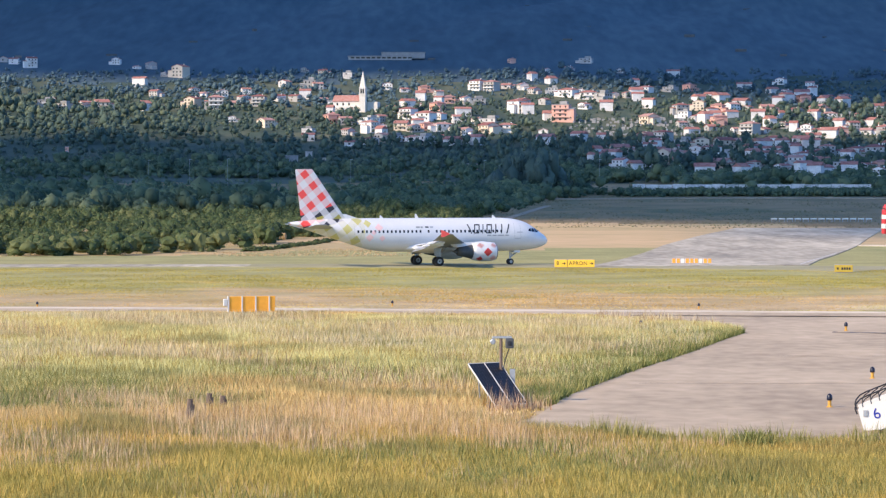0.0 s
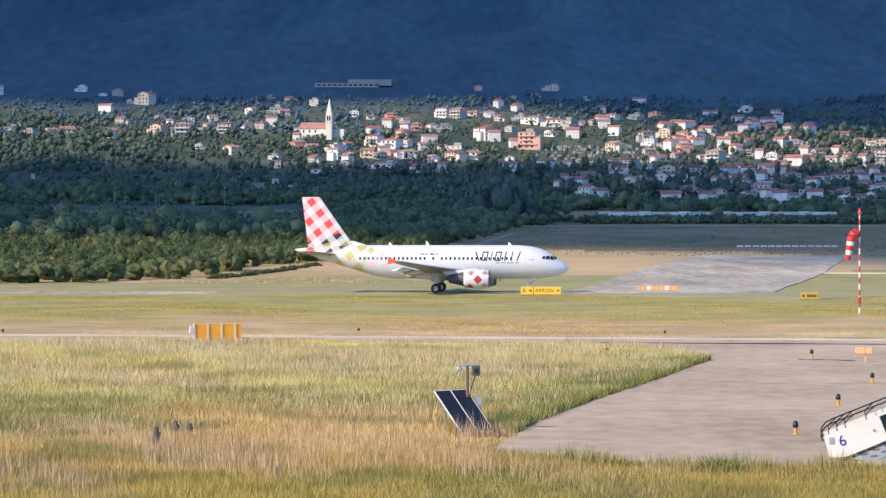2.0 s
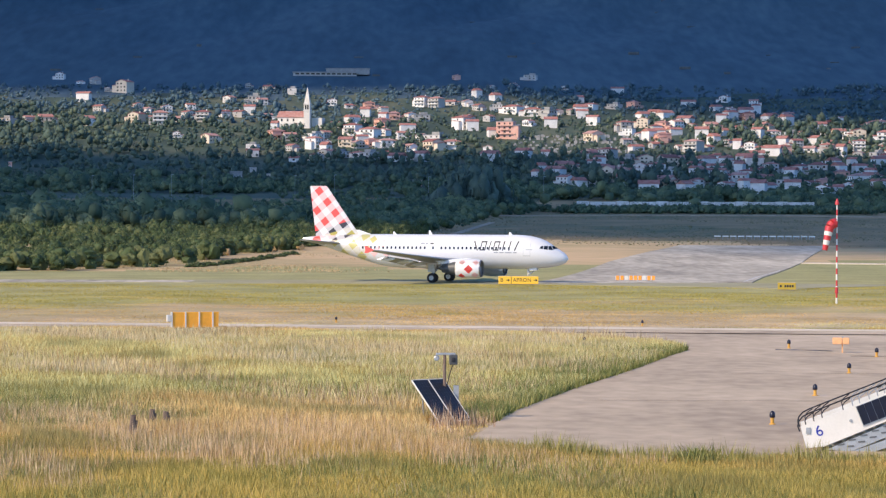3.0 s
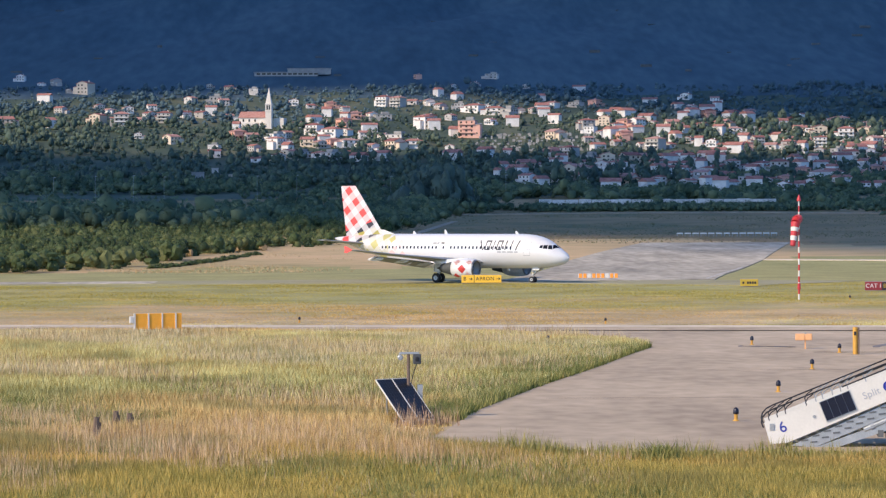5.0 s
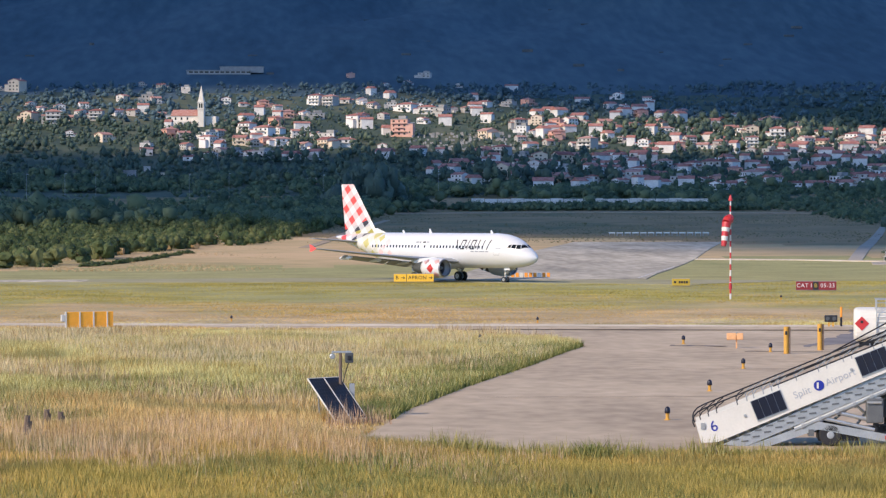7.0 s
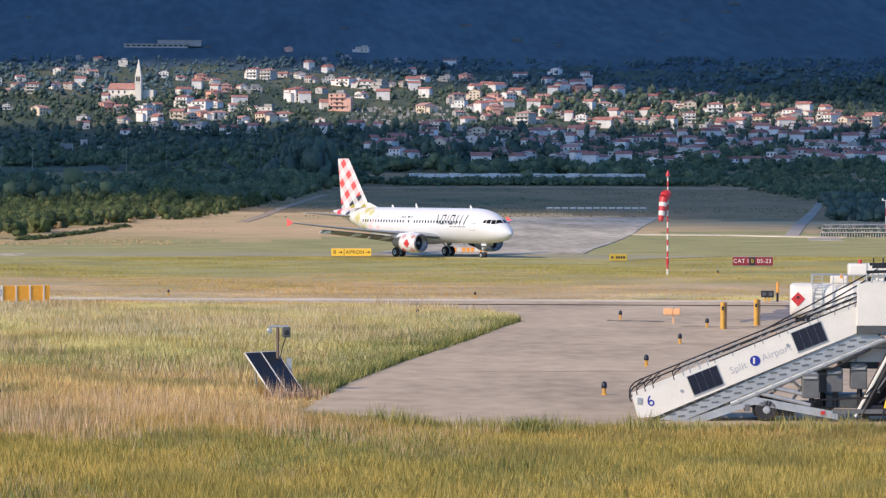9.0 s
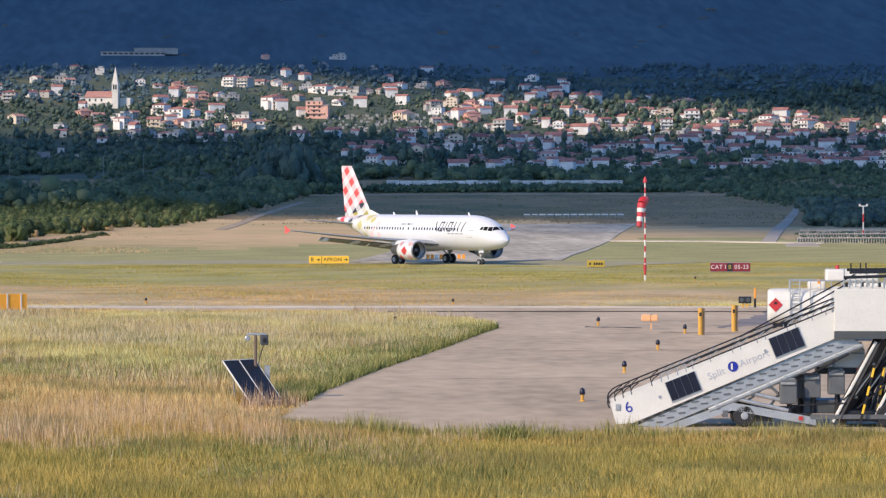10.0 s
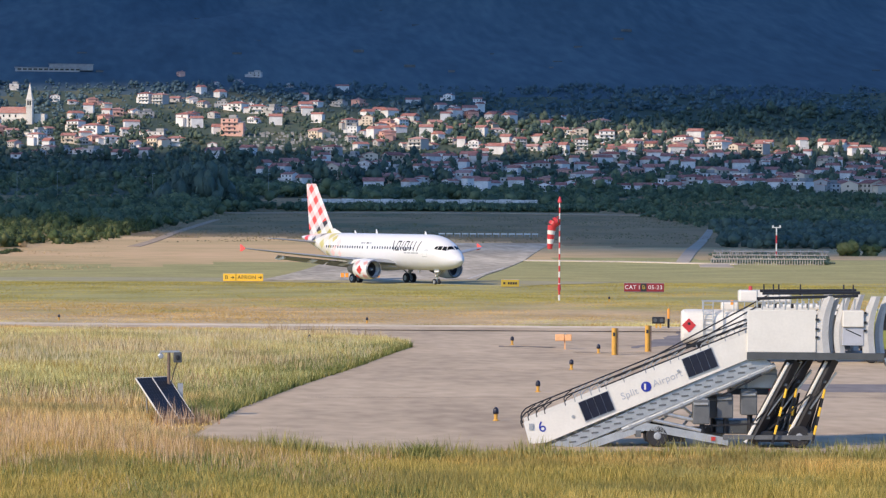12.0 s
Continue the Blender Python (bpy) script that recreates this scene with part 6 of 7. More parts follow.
# ---- things beyond the taxiway ----
def vineyard_yard():
    """Rows of pale posts with wires, at the edge of the airfield."""
    for r in range(3):
        d = 446 + 24 * r
        o = thing("post_row", Matrix(), "row of pale weathered vineyard posts with wires", "fence", "vineyard post rows")
        last = None
        for k in range(44):
            x, y = beam(1858 + (212 / 44) * k + 3 * r, d + 0.05 * k)
            h = 1.0 + 0.25 * math.sin(k * 2.1 + r)
            z = land_at(x, y)
            bm = bmesh.new()
            bm_box(bm, (0.11, 0.11, h), (x, y, z + h / 2))
            part("post", bm, PALEPOST, o)
            last = (x, y, z)
        x0, y0 = beam(1858 + 3 * r, d)
        x1, y1 = beam(2070 + 3 * r, d + 2)
        tubes("wire", o, PALEPOST, 0.09, ((x0, y0, land_at(x0, y0) + 0.95), (x1, y1, land_at(x1, y1) + 0.95)))


DIRT = surface("pale_dirt", [(0.26, 0.20, 0.13), (0.42, 0.33, 0.22)], 0.95, 0.08, 0.6, world_space=True)
PALEPOST = surface("pale_posts", [(0.32, 0.29, 0.25), (0.52, 0.47, 0.41)], 0.9, 0.3, world_space=True)
vineyard_yard()


WALL_PALE = surface("pale_stained_wall", [(0.40, 0.39, 0.36), (0.60, 0.58, 0.54), (0.78, 0.76, 0.71)], 0.9, 0.12, 1.0, world_space=True)


def far_field_things():
    # light mast
    x, y = beam(1978, 480)
    o = thing("approach_light_mast", toward(x, y), "red and white approach light mast", "mast")
    z = 0.0
    for k in range(4):
        tubes("mast_band", o, WHITE_GSE if k % 2 else RED, 0.12, ((0, 0, 1.35 * k), (0, 0, 1.35 * (k + 1))), seg=8)
    boxes("lamp_bar", o, WHITE_GSE, ((1.5, 0.2, 0.16), (0, 0, 5.4)), ((0.3, 0.3, 0.3), (-0.6, 0, 5.6)), ((0.3, 0.3, 0.3), (0.6, 0, 5.6)))
    boxes("footing", o, CONCRETE, ((2.2, 1.2, 0.5), (-1.4, 0, 0.2)))
    # threshold bar of low white lamps across the runway's far end
    for k in range(13):
        x, y = beam(1369 + 14.0 * k, 668)
        o = thing("threshold_bar", toward(x, y), "low white approach lamp bar", "light", "approach lamp bars")
        boxes("bar", o, WHITE_GSE, ((1.5, 0.2, 0.3), (0, 0, 0.75)))
        for side in (-0.6, 0.6):
            boxes("leg", o, GREY, ((0.1, 0.1, 0.65), (side, 0, 0.32)))
    # perimeter wall
    for k in range(18):
        x, y = beam(1130 + 23.5 * k, 1048)
        o = thing("perimeter_wall", toward(x, y), "pale perimeter wall panel behind trees", "wall", "perimeter wall panels")
        boxes("panel", o, WALL_PALE, ((4.7, 0.3, 3.5 + 0.35 * (k % 3 == 0)), (0, 0, 1.75)))
    # sheds in front of the village
    for px, d, w, h, mat in ((546, 1335, 3.2, 6.2, WALL_WHITE), (567, 1340, 6.5, 3.0, WALL_CREAM), (512, 1345, 8, 3.6, ROOF_GREY), (118, 1395, 1.8, 3.8, WALL_SALMON), (835, 1305, 5, 2.6, WALL_SALMON), (1062, 1265, 2, 2.6, WALL_WHITE), (262, 1370, 6, 2.4, WALL_WHITE)):
        x, y = beam(px, d)
        o = thing("shed", toward(x, y), "small pale rendered shed among the trees", "shed", "sheds")
        bm = bmesh.new()
        bm_box(bm, (w, 4, h + 1), (0, 0, h / 2 - 0.5), bevel=0.1)
        part("wall", bm, mat, o)
        boxes("roof", o, ROOF_GREY, ((w + 0.3, 4.3, 0.25), (0, 0, h + 0.12)))
        boxes("door", o, GREY, ((0.9, 0.1, 1.9), (0, -2.02, 1.0)))
    # street lamps standing out of the woods
    for k, px in enumerate((262, 335, 402, 456, 620, 690, 856, 1060)):
        x, y = beam(px, 1150 + 12 * (k % 3))
        o = thing("street_lamp", toward(x, y), "tall pale street lamp above the trees", "street lamp", "street lamps")
        tubes("pole", o, GREY, 0.06, ((0, 0, 0), (0, 0, 10.5)))
        boxes("head", o, GREY_LIGHT, ((1.0, 0.3, 0.16), (0.4, 0, 10.5)))


far_field_things()
strip("service_road", [beam(1792, 455), beam(1815, 560), beam(1840, 680), beam(1851, 760)], [beam(1818, 455), beam(1838, 560), beam(1856, 680), beam(1864, 760)], 0.12, ROADPALE := surface("pale_road", [(0.30, 0.26, 0.20), (0.42, 0.37, 0.29)], 0.9, 0.05, world_space=True), "pale service road beside the field", "road")
strip("side_track", [beam(1838, 432), beam(1835, 446)], [beam(1900, 432), beam(1890, 448)], 0.12, ROADPALE, "pale gravel track by the vineyard", "track", n=3)


strip("dirt_track", [beam(812, 548), beam(884, 690), beam(964, 860)], [beam(834, 548), beam(900, 690), beam(975, 860)], 0.1, DIRT, "pale dirt track up to the woods", "track", n=10)


strip("field_road", [beam(930, 968), beam(1200, 985), beam(1480, 990), beam(1760, 965)], [beam(930, 960), beam(1200, 977), beam(1480, 982), beam(1760, 957)], 0.3, DIRT, "pale dirt road along the wood's edge", "road")


strip("service_track", [beam(1500, 466), beam(1700, 462), beam(1905, 452)], [beam(1498, 461), beam(1700, 457), beam(1908, 447)], 0.1, PALE_CONCRETE, "pale service track beside the runway", "track")


# ---- the village ----
def house(w, dpt, storeys, roof, wall, tiles, seed, label):
    o = thing("house", Matrix(), label, "house", "village houses")
    h = 2.9 * storeys
    bm = bmesh.new()
    bm_box(bm, (w, dpt, h + 4), (0, 0, h / 2 - 2))
    if roof == "gable":
        bm_loft(bm, [[(x, -dpt / 2, h - 0.01), (x, dpt / 2, h - 0.01), (x, 0, h + dpt * 0.22)] for x in (-w / 2 + 0.05, w / 2 - 0.05)])
    if roof == "front":
        bm_loft(bm, [[(-w / 2, y, h - 0.01), (w / 2, y, h - 0.01), (0, y, h + w * 0.2)] for y in (-dpt / 2 + 0.05, dpt / 2 - 0.05)])
    r = random.Random(seed)
    sd, aw, ad = r.choice((-1, 1)), w * r.uniform(0.25, 0.45), dpt * r.uniform(0.5, 0.8)
    ah = max(2.6, h - 2.9 * r.choice((1, 1, 0.5)))
    ax, ay = sd * (w / 2 + aw / 2 - 0.1), r.uniform(-0.25, 0.1) * dpt
    bm_box(bm, (aw, ad, ah + 4), (ax, ay, ah / 2 - 2))
    part("wall", bm, wall, o)
    bm = bmesh.new()
    e = 0.5
    bm_loft(bm, [[(ax + x, ay - ad / 2 - 0.4, ah - 0.05), (ax + x, ay + ad / 2 + 0.4, ah + 0.9), (ax + x, ay + ad / 2 + 0.4, ah + 1.1), (ax + x, ay - ad / 2 - 0.4, ah + 0.15)] for x in (-aw / 2 - 0.25, aw / 2 + 0.25)])
    if roof == "gable":
        k = dpt * 0.22
        bm_loft(bm, [[(x, -dpt / 2 - e, h - 0.12), (x, 0, h + k), (x, dpt / 2 + e, h - 0.12), (x, dpt / 2 + e, h + 0.12), (x, 0, h + k + 0.26), (x, -dpt / 2 - e, h + 0.12)] for x in (-w / 2 - 0.35, w / 2 + 0.35)])
    elif roof == "front":
        k = w * 0.2
        bm_loft(bm, [[(-w / 2 - e, y, h - 0.12), (0, y, h + k), (w / 2 + e, y, h - 0.12), (w / 2 + e, y, h + 0.12), (0, y, h + k + 0.26), (-w / 2 - e, y, h + 0.12)] for y in (-dpt / 2 - 0.35, dpt / 2 + 0.35)])
    elif roof == "hip":
        k = min(w, dpt) * 0.22
        bm_loft(bm, [[(-w / 2 - e, -dpt / 2 - e, h), (w / 2 + e, -dpt / 2 - e, h), (w / 2 + e, dpt / 2 + e, h), (-w / 2 - e, dpt / 2 + e, h)],
                     [(-w / 2 - e, -dpt / 2 - e, h + 0.2), (w / 2 + e, -dpt / 2 - e, h + 0.2), (w / 2 + e, dpt / 2 + e, h + 0.2), (-w / 2 - e, dpt / 2 + e, h + 0.2)],
                     [(-w / 2 + dpt * 0.42, -0.1, h + k), (w / 2 - dpt * 0.42, -0.1, h + k), (w / 2 - dpt * 0.42, 0.1, h + k), (-w / 2 + dpt * 0.42, 0.1, h + k)]])
    else:
        bm_box(bm, (w + 0.5, dpt + 0.5, 0.4), (0, 0, h + 0.2))
        bm_box(bm, (w * 0.45, dpt * 0.5, 2.2), (w * 0.15, 0, h + 1.4))
    part("roof", bm, tiles, o)
    for s in range(storeys):
        for k in range(3):
            if r.random() < 0.12:
                continue
            ww = r.choice((0.9, 1.0, 1.5))
            boxes("window", o, GLASS_DARK, ((ww, 0.12, 1.35), (w * (-0.32 + 0.32 * k), -dpt / 2 - 0.02, 1.55 + 2.9 * s)))
        boxes("window", o, GLASS_DARK, ((0.12, 1.0, 1.3), (-w / 2 - 0.02, r.uniform(-0.2, 0.2) * dpt, 1.55 + 2.9 * s)))
    if storeys > 1 and r.random() < 0.7:
        for s in range(1, storeys):
            bw = w * r.choice((0.5, 0.9))
            boxes("balcony", o, wall, ((bw, 1.4, 0.18), (0, -dpt / 2 - 0.7, 2.9 * s)), ((bw, 0.1, 0.8), (0, -dpt / 2 - 1.35, 2.9 * s + 0.45)))
    boxes("chimney", o, wall, ((0.7, 0.7, 1.6), (w * 0.22, dpt * 0.12, h + dpt * 0.2)))
    return o


def village_depth(py):
    """The distance of a plot whose foot lies that far up the hillside."""
    return float(np.interp(345 - py, RISE_E[6:9], RISE_D[6:9]))


v8 = np.array([(sx, sy, sz) for sz in (0, 1) for sx, sy in ((-.5, -.5), (.5, -.5), (.5, .5), (-.5, .5))], float)
f12 = np.array([(0, 1, 5), (0, 5, 4), (1, 2, 6), (1, 6, 5), (2, 3, 7), (2, 7, 6), (3, 0, 4), (3, 4, 7), (4, 5, 6), (4, 6, 7)])


# streets of houses along the hillside: bearing and height of both ends, number of houses
WEST_STREETS = [(5, 110, 62, 124, 3), (205, 122, 325, 134, 5), (28, 179, 92, 179, 2), (80, 198, 182, 198, 4), (275, 178, 275, 178, 1), (335, 171, 388, 174, 3), (348, 194, 374, 194, 2),
                (408, 188, 525, 184, 5), (435, 164, 435, 164, 1), (512, 156, 565, 160, 3), (410, 220, 470, 225, 2), (540, 233, 590, 218, 2), (537, 126, 537, 126, 1), (570, 140, 620, 142, 2),
                (575, 180, 600, 182, 2), (685, 159, 775, 166, 4), (690, 196, 775, 197, 4), (615, 216, 780, 212, 6), (618, 233, 790, 236, 7), (625, 250, 785, 252, 7)]
MID_STREETS = [(790, 178, 850, 182, 3), (842, 161, 895, 163, 3), (805, 216, 865, 218, 3), (800, 236, 890, 238, 4), (905, 114, 1040, 112, 2), (965, 128, 1000, 129, 2), (925, 161, 1005, 172, 4),
               (925, 181, 960, 182, 2), (1020, 172, 1115, 180, 5), (915, 201, 915, 201, 1), (1014, 211, 1035, 195, 2), (962, 232, 962, 232, 1), (1095, 136, 1095, 136, 1), (1150, 171, 1215, 162, 3),
               (1195, 206, 1265, 200, 4), (1148, 216, 1148, 216, 1), (1210, 222, 1265, 222, 3), (1275, 197, 1355, 203, 4), (1265, 237, 1350, 233, 4), (1385, 152, 1425, 153, 2)]
EAST_STREETS = [(1385, 178, 1570, 188, 6), (1385, 206, 1560, 214, 7), (1390, 234, 1570, 240, 7), (1590, 192, 1700, 204, 4), (1580, 212, 1720, 222, 7), (1600, 232, 1800, 240, 9),
                (1720, 222, 1900, 240, 7), (1800, 236, 2000, 250, 8), (1860, 252, 2060, 262, 9), (2000, 252, 2170, 262, 7), (1580, 252, 1850, 258, 9)]
LOW_STREETS = [(1066, 259, 1066, 259, 1), (1100, 272, 1130, 272, 2), (1185, 292, 1185, 292, 1), (1098, 299, 1098, 299, 1), (1150, 255, 1400, 262, 9), (1200, 275, 1420, 282, 8), (1280, 298, 1450, 303, 6),
               (1440, 275, 1700, 285, 11), (1480, 298, 1700, 306, 9), (1560, 312, 1640, 312, 3), (1700, 280, 1950, 292, 11), (1720, 302, 1950, 308, 9), (1950, 285, 2180, 298, 10), (1960, 308, 2180, 312, 8)]


def village():
    kinds = []
    r = random.Random(5)
    names = {WALL_WHITE: "white", WALL_CREAM: "cream", WALL_SALMON: "salmon"}
    spec = [(9.5, 8.5, 2, "gable", WALL_WHITE, ROOF), (8.5, 9, 2, "front", WALL_WHITE, ROOF), (10, 9, 3, "hip", WALL_WHITE, ROOF), (12, 9, 2, "hip", WALL_WHITE, ROOF), (8, 8, 2, "flat", WALL_WHITE, ROOF_GREY),
            (9, 9, 2, "gable", WALL_CREAM, ROOF), (10, 10, 3, "front", WALL_CREAM, ROOF), (8.5, 8, 2, "hip", WALL_SALMON, ROOF), (13, 9, 2, "flat", WALL_WHITE, ROOF_GREY), (7, 7, 1, "gable", WALL_WHITE, ROOF), (9, 8, 3, "gable", WALL_WHITE, ROOF), (8, 10, 2, "front", WALL_WHITE, ROOF)]
    words_for = {"gable": "gabled clay tile roof", "front": "gable facing the valley", "hip": "hipped clay tile roof", "flat": "flat grey roof"}
    for k, (w, dp, st, rf, wl, tl) in enumerate(spec):
        kinds.append(house(w, dp, st, rf, wl, tl, k, names[wl] + (" one-storey" if st == 1 else " two-storey" if st == 2 else " three-storey") + " village house with " + words_for[rf]))
    used = []

    def place(px, py, k):
        d = village_depth(py)
        x, y = beam(px, d)
        m = toward(x, y, turn=r.choice((-70, -50, -35, -20, -12, 0, 12, 25, 40, 55, 78)))
        q = r.uniform(0.78, 1.08) * (0.8 if py < 142 else 1)
        m = m @ Matrix.Diagonal((q, q, q * 0.9, 1))
        if k not in used:
            used.append(k)
            kinds[k].matrix_basis = m
        else:
            copy_thing(kinds[k], m)
    taken = [(643, 197), (625, 195), (665, 195), (640, 204), (622, 204), (655, 205), (690, 103), (993, 215)]
    far = []
    for x0, y0, x1, y1, n in WEST_STREETS + MID_STREETS + EAST_STREETS + LOW_STREETS:
        for i in range(n):
            u = i / max(1, n - 1)
            px = x0 + (x1 - x0) * u + r.uniform(-9, 9) * (n > 1)
            py = y0 + (y1 - y0) * u + r.uniform(-6, 6)
            taken.append((px, py))
            place(px, py, r.choices(range(12), (11, 10, 4, 7, 5, 5, 2, 3, 3, 8, 3, 9))[0])
    # sheds and annexes scattered in between, thinning out uphill
    up_x, up_y = [-200, 0, 250, 450, 600, 900, 1200, 1350, 1600, 1900, 2300], [105, 105, 110, 130, 130, 118, 140, 150, 196, 212, 245]
    lo_x, lo_y = [-200, 0, 300, 450, 560, 900, 1040, 1300, 1700, 2300], [205, 205, 205, 225, 258, 262, 296, 318, 318, 318]
    while len(far) < 170:
        px = -20 + 2220 * r.random() ** 0.6
        u, v = float(np.interp(px, up_x, up_y)), float(np.interp(px, lo_x, lo_y))
        py = u + (v - u) * r.random() ** 0.7
        if r.random() > (0.12 if px < 450 else 0.3 if px < 1050 else 1.0) or any(abs(px - a) < 14 and abs(py - b) < 6 for a, b in taken):
            continue
        if 1000 < px < 1200 and 200 < py < 245:
            continue
        taken.append((px, py))
        far.append((px, py))
    # the smaller houses in between, walls and roofs
    WV, WF, RV, RF = [], [], [], []
    for i, (px, py) in enumerate(far):
        x, y = beam(px, village_depth(py))
        z, q = land_at(x, y), r.uniform(-0.6, 0.6)
        c, s = math.cos(q), math.sin(q)
        w, dp, h = r.uniform(4, 9), r.uniform(4.5, 7.5), r.uniform(2.6, 5.2)
        gable = np.array([(-w / 2, -dp / 2, 0), (w / 2, -dp / 2, 0), (w / 2, dp / 2, 0), (-w / 2, dp / 2, 0), (-w / 2, 0, dp * 0.25), (w / 2, 0, dp * 0.25)]) * (1.1, 1.1, 1) + (0, 0, h)
        spin = np.array([(c, s, 0), (-s, c, 0), (0, 0, 1)])
        WV.append((v8 * (w, dp, h + 3) - (0, 0, 3)) @ spin + (x, y, z))
        WF.append(f12 + 8 * i)
        RV.append(gable @ spin + (x, y, z))
        RF.append(np.array([(0, 1, 5), (0, 5, 4), (2, 3, 4), (2, 4, 5), (1, 2, 5), (3, 0, 4), (0, 2, 1), (0, 3, 2)]) + 6 * i)
    bulk("small_house_walls", np.concatenate(WV), np.concatenate(WF), WALL_WHITE, "white walls of small crowded village houses", "houses")
    bulk("small_house_roofs", np.concatenate(RV), np.concatenate(RF), ROOF, "clay tile roofs of small crowded village houses", "roofs")
    # orange-red apartment house
    d = village_depth(216)
    x, y = beam(993, d)
    o = house(12, 10, 4, "flat", WALL_SALMON, ROOF_GREY, 99, "four-storey salmon pink apartment house with balconies")
    o.matrix_basis = toward(x, y, turn=-12) @ Matrix.Diagonal((0.8, 0.8, 0.8, 1))
    # long flat school building above the village
    d = village_depth(106)
    x, y = beam(690, d)
    o = thing("school_building", toward(x, y), "long flat-roofed pale grey building above the village", "building")
    boxes("wall", o, ROOF_GREY, ((44, 9, 4), (-7, 0, 0)), ((30, 9, 4), (9, 2, 2.6)), ((9, 7, 5), (11, -18, -6)))
    boxes("roof", o, ROOF_GREY, ((45, 10, 0.4), (-7, 0, 2.2)), ((31, 10, 0.4), (9, 2, 4.8)))
    for k in range(12):
        boxes("window", o, GLASS_DARK, ((2.6, 0.1, 1.0), (-26 + 3.6 * k, -4.55, 0.9)))
    # parish church
    d = village_depth(198)
    x, y = beam(640, d)
    o = thing("church", toward(x, y, turn=-14), "pale stone village church with a pointed bell tower", "church")
    bm = bmesh.new()
    bm_box(bm, (16, 10, 8), (-8.5, 2, 2))
    bm_loft(bm, [[(xx, -3, 5.9), (xx, 7, 5.9), (xx, 2, 9.0)] for xx in (-16.5, -0.5)])
    part("nave", bm, STONE, o)
    bm = bmesh.new()
    bm_loft(bm, [[(xx, -3.5, 5.7), (xx, 2, 9.1), (xx, 7.5, 5.7), (xx, 7.5, 6.0), (xx, 2, 9.5), (xx, -3.5, 6.0)] for xx in (-16.9, -0.1)])
    part("nave_roof", bm, ROOF, o)
    boxes("aisle", o, STONE, ((13, 4, 4.2), (-9, -4.6, 0.6)))
    boxes("sacristy", o, STONE, ((6, 7, 8), (6.6, 2, 1.5)))
    bm = bmesh.new()
    bm_box(bm, (3.6, 3.6, 16.6), (1.6, -4, 5.3), bevel=0.08)
    bm_box(bm, (4.1, 4.1, 0.5), (1.6, -4, 9.6))
    bm_box(bm, (4.1, 4.1, 0.4), (1.6, -4, 13.5))
    tower = part("bell_tower", bm, STONE, o, "slender stone bell tower")
    bm = bmesh.new()
    bm_loft(bm, [[(1.6 + sx * k, -4 + sy * k, z) for sx, sy in ((-1, -1), (1, -1), (1, 1), (-1, 1))] for z, k in ((13.6, 1.75), (14.8, 1.5), (23.0, 0.08))])
    part("spire", bm, STONE, tower)
    for sx in (-0.8, 0.8):
        boxes("belfry_opening", tower, GLASS_DARK, ((0.9, 0.2, 2.6), (1.6 + sx * 0.8, -5.82, 11.5)))
    boxes("door", o, WOOD, ((1.4, 0.2, 2.4), (-4.5, -6.65, 1.2)))
    for k in (-14, -10.5, -7):
        boxes("window", o, GLASS_DARK, ((0.9, 0.15, 1.5), (k, -3.05, 4.2)))
    # walled cemetery: rows of pale stones
    V, F = [], []
    n = 0
    for k in range(170):
        px, py = r.uniform(1005, 1225), 214 + 5 * (k % 6) + r.uniform(-0.8, 0.8)
        x, y = beam(px, village_depth(py))
        V.append(v8 * (r.uniform(0.7, 1.8), r.uniform(0.5, 1.2), r.uniform(0.7, 1.8)) + (x, y, land_at(x, y) - 0.1))
        F.append(f12 + n)
        n += 8
    bulk("gravestones", np.concatenate(V), np.concatenate(F), ROOF_GREY, "crowded pale gravestones in the hillside cemetery", "gravestones")
    # terrace walls and sheds high on the slope
    V, F, n = [], [], 0
    for k in range(46):
        px, d = r.uniform(-250, 2350), 1950 + 900 * r.random() ** 1.6
        x, y = beam(px, d)
        V.append(v8 * (r.uniform(3, 9), 1.2, r.uniform(0.8, 2.2)) + (x, y, land_at(x, y) - 0.4))
        F.append(f12 + n)
        n += 8
    bulk("terrace_walls", np.concatenate(V), np.concatenate(F), TERRACE, "dry stone terrace walls on the mountain slope", "walls")


TERRACE = surface("grey_dry_stone", [(0.05, 0.06, 0.06), (0.17, 0.17, 0.165)], 0.95, 0.05, world_space=True)
village()


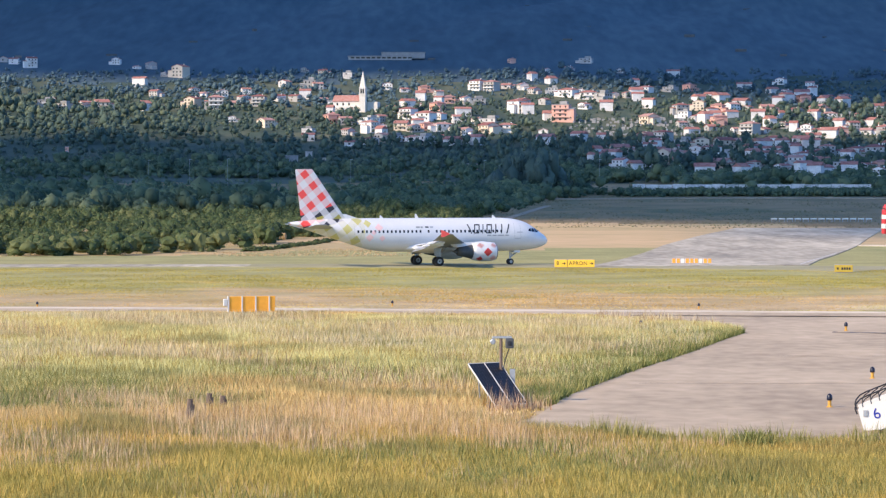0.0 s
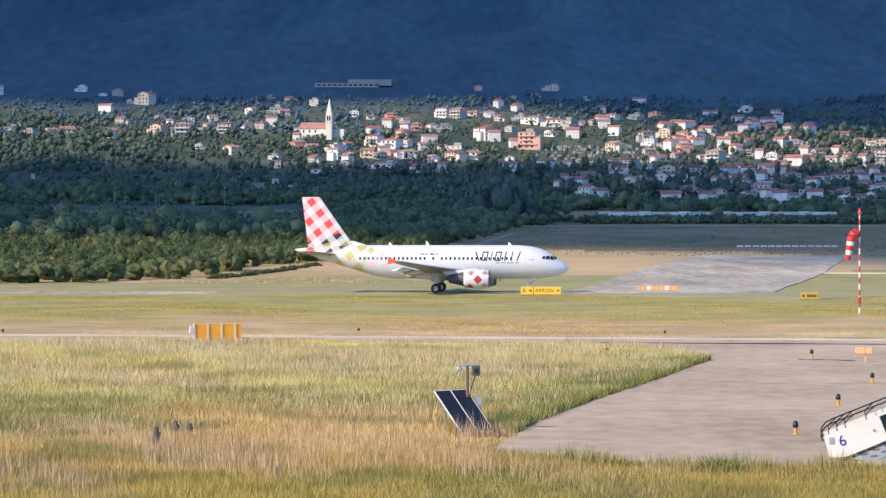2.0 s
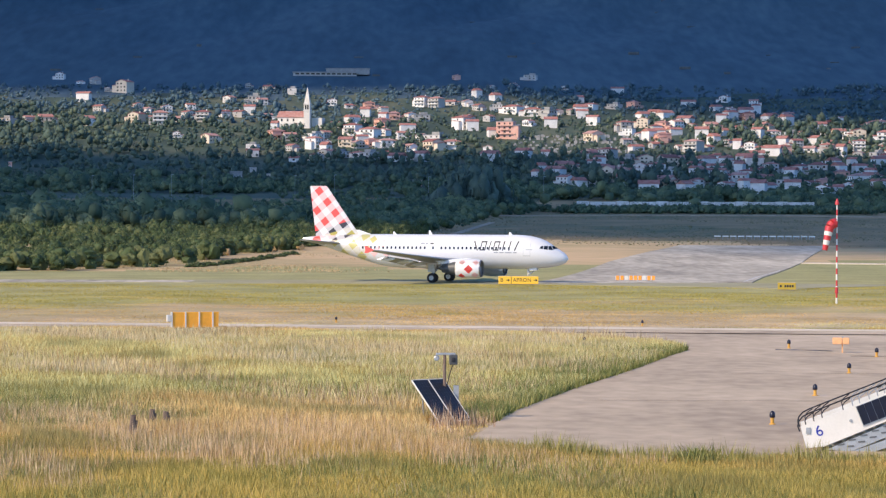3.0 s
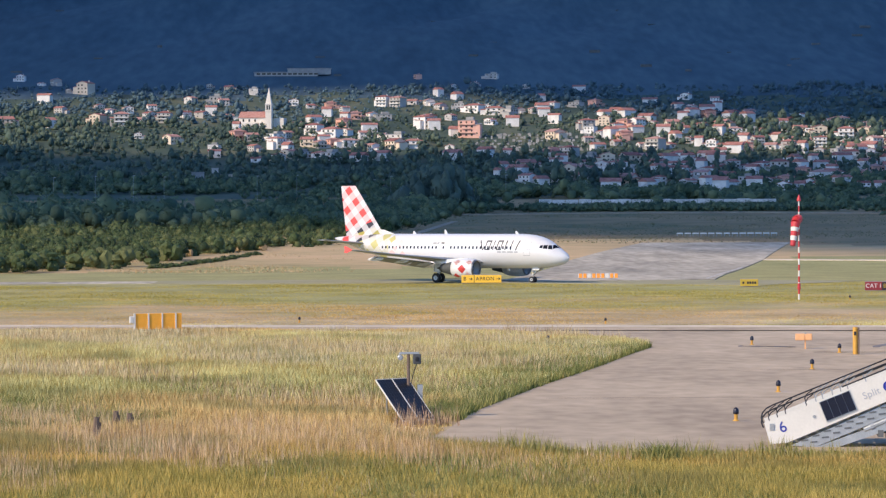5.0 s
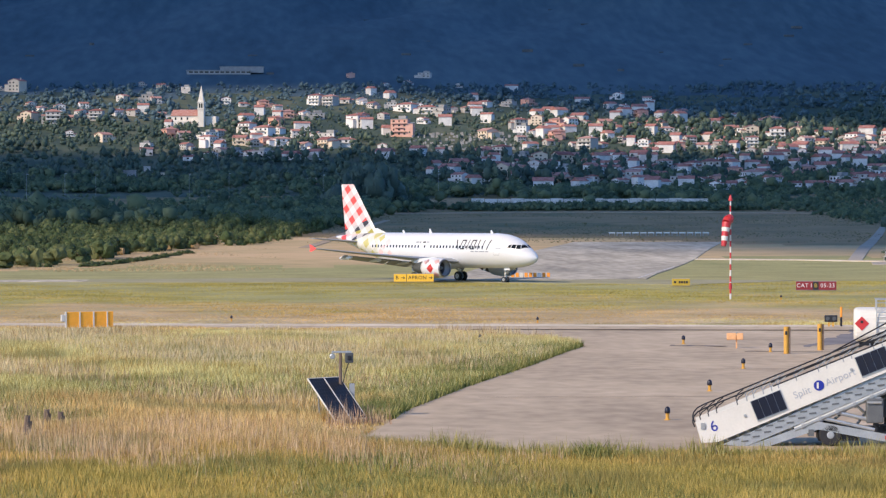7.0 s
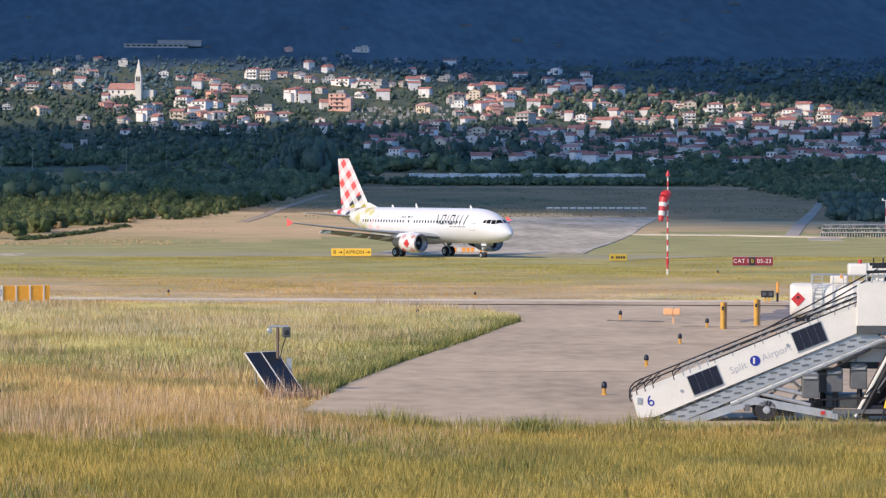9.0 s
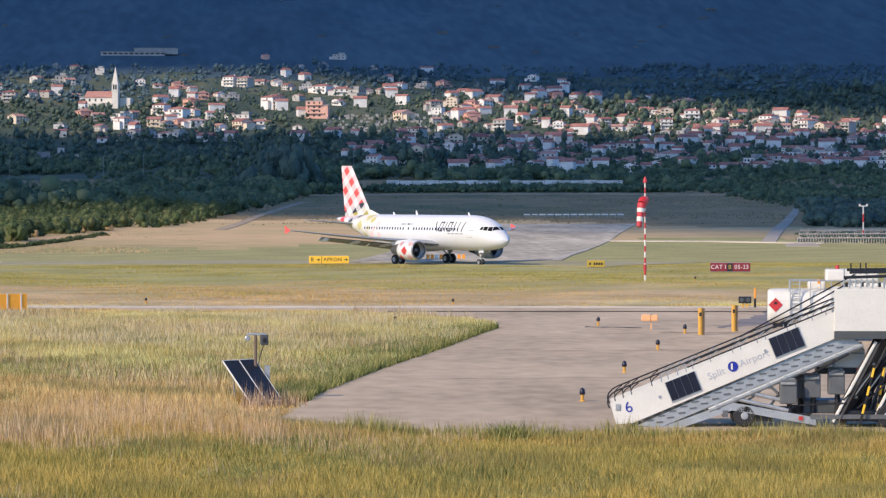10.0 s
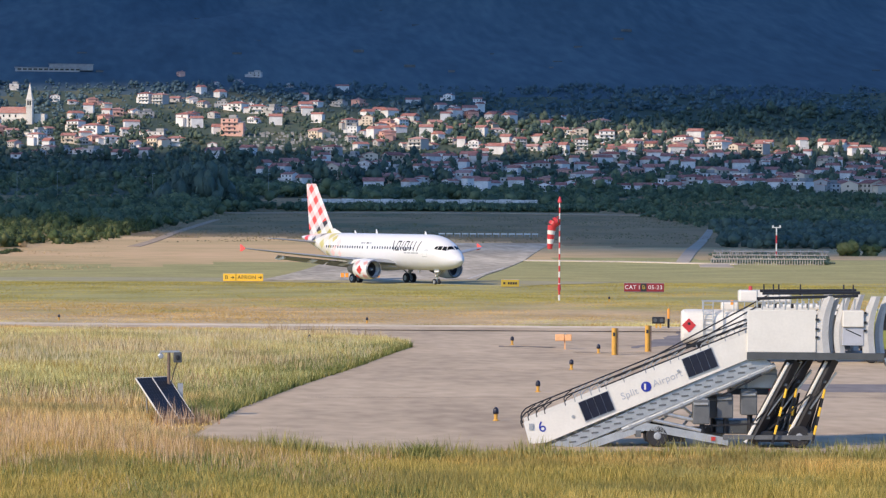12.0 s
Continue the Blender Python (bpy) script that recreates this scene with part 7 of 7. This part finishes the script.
# ---- unseen clouds high over the valley, placed so that their shade lies on the woods and on the mountain ----
def cloud(x, y, z, a, b, h, seed, turn=0):
    bm = bmesh.new()
    bmesh.ops.create_icosphere(bm, subdivisions=5, radius=1)
    for v in bm.verts:
        p = v.co.copy()
        k = 1 + 0.16 * noise.fractal(p * 2.2 + Vector((seed, 0, 0)), 1.0, 2.0, 4)
        v.co = Vector((p.x * a * k, p.y * b * k, p.z * h * k * (1.0 if p.z > 0 else 0.35)))
    solo("cloud", bm, CLOUD, pose(x, y, z, 0, 0, turn), "unseen broad flat-bottomed white cloud, placed for its shade", "cloud", "clouds", smooth=True)


def shade_over(x, y, z, up, a, b, seed, turn=0):
    """An unseen cloud set between the sun and a place on the land."""
    k = up / TO_SUN.z
    cloud(x + TO_SUN.x * k, y + TO_SUN.y * k, z + up, a, b, 90, seed, turn)


shade_over(60, 1100, 10, 1900, 640, 375, 3.0, -10)
shade_over(700, 1800, 60, 2000, 520, 330, 15.0)
shade_over(345, 815, 5, 1900, 345, 335, 5.0)
# added to darken the field right of the runway
shade_over(262, 568, 2, 1900, 185, 112, 7.0, -4)
shade_over(1096, 2672, 90, 2200, 2700, 1300, 9.0, -46)
shade_over(-740, 2690, 110, 2300, 1500, 900, 12.0)


# ---- motion of the things ----
def spot(t):
    """Where the aircraft's main wheels stand, and its heading in radians."""
    u = t / 6 - 1
    x = 15.8494 + 17.9712 * u - 1.6665 * u**2 - 0.9822 * u**3 + 0.7835 * u**4
    y = 341.6004 - 11.6751 * u + 6.4922 * u**2 + 3.896 * u**3 - 7.729 * u**4
    h = -0.73692 - 0.65238 * u + 0.44306 * u**2 - 0.06738 * u**3 - 0.06248 * u**4
    return x, y, h


def motions():
    rows = []
    for i in range(49):
        t = i * 0.25
        x, y, h = spot(t)
        rows.append((t, pose(x, y, 0.05, 0, 0, math.degrees(h))))
    walk(airliner, rows)
    walk(sock, [(t, pose(0, 0, 7.7, 0, tip, yaw)) for t, yaw, tip in ((0, 12, 0), (1.5, 10, 4), (2.5, 25, 6), (3.2, 30, 8), (4.8, 62, 10), (5.5, 70, 10), (6.5, 66, 8), (7.2, 60, 8), (9, 62, 10), (9.5, 70, 12), (10.5, 55, 10), (11.2, 25, 6), (12, 8, 0))])
    gone = [0.0]
    for i in range(120):
        (xa, ya, _), (xb, yb, _) = spot(i / 10), spot((i + 1) / 10)
        gone.append(gone[-1] + math.hypot(xb - xa, yb - ya))
    for wheel, r in wheels:
        base = wheel.matrix_basis.copy()
        walk(wheel, [(i / 10, base @ pose(0, 0, 0, 0, math.degrees(gone[i] / r), 0)) for i in range(121)])


motions()
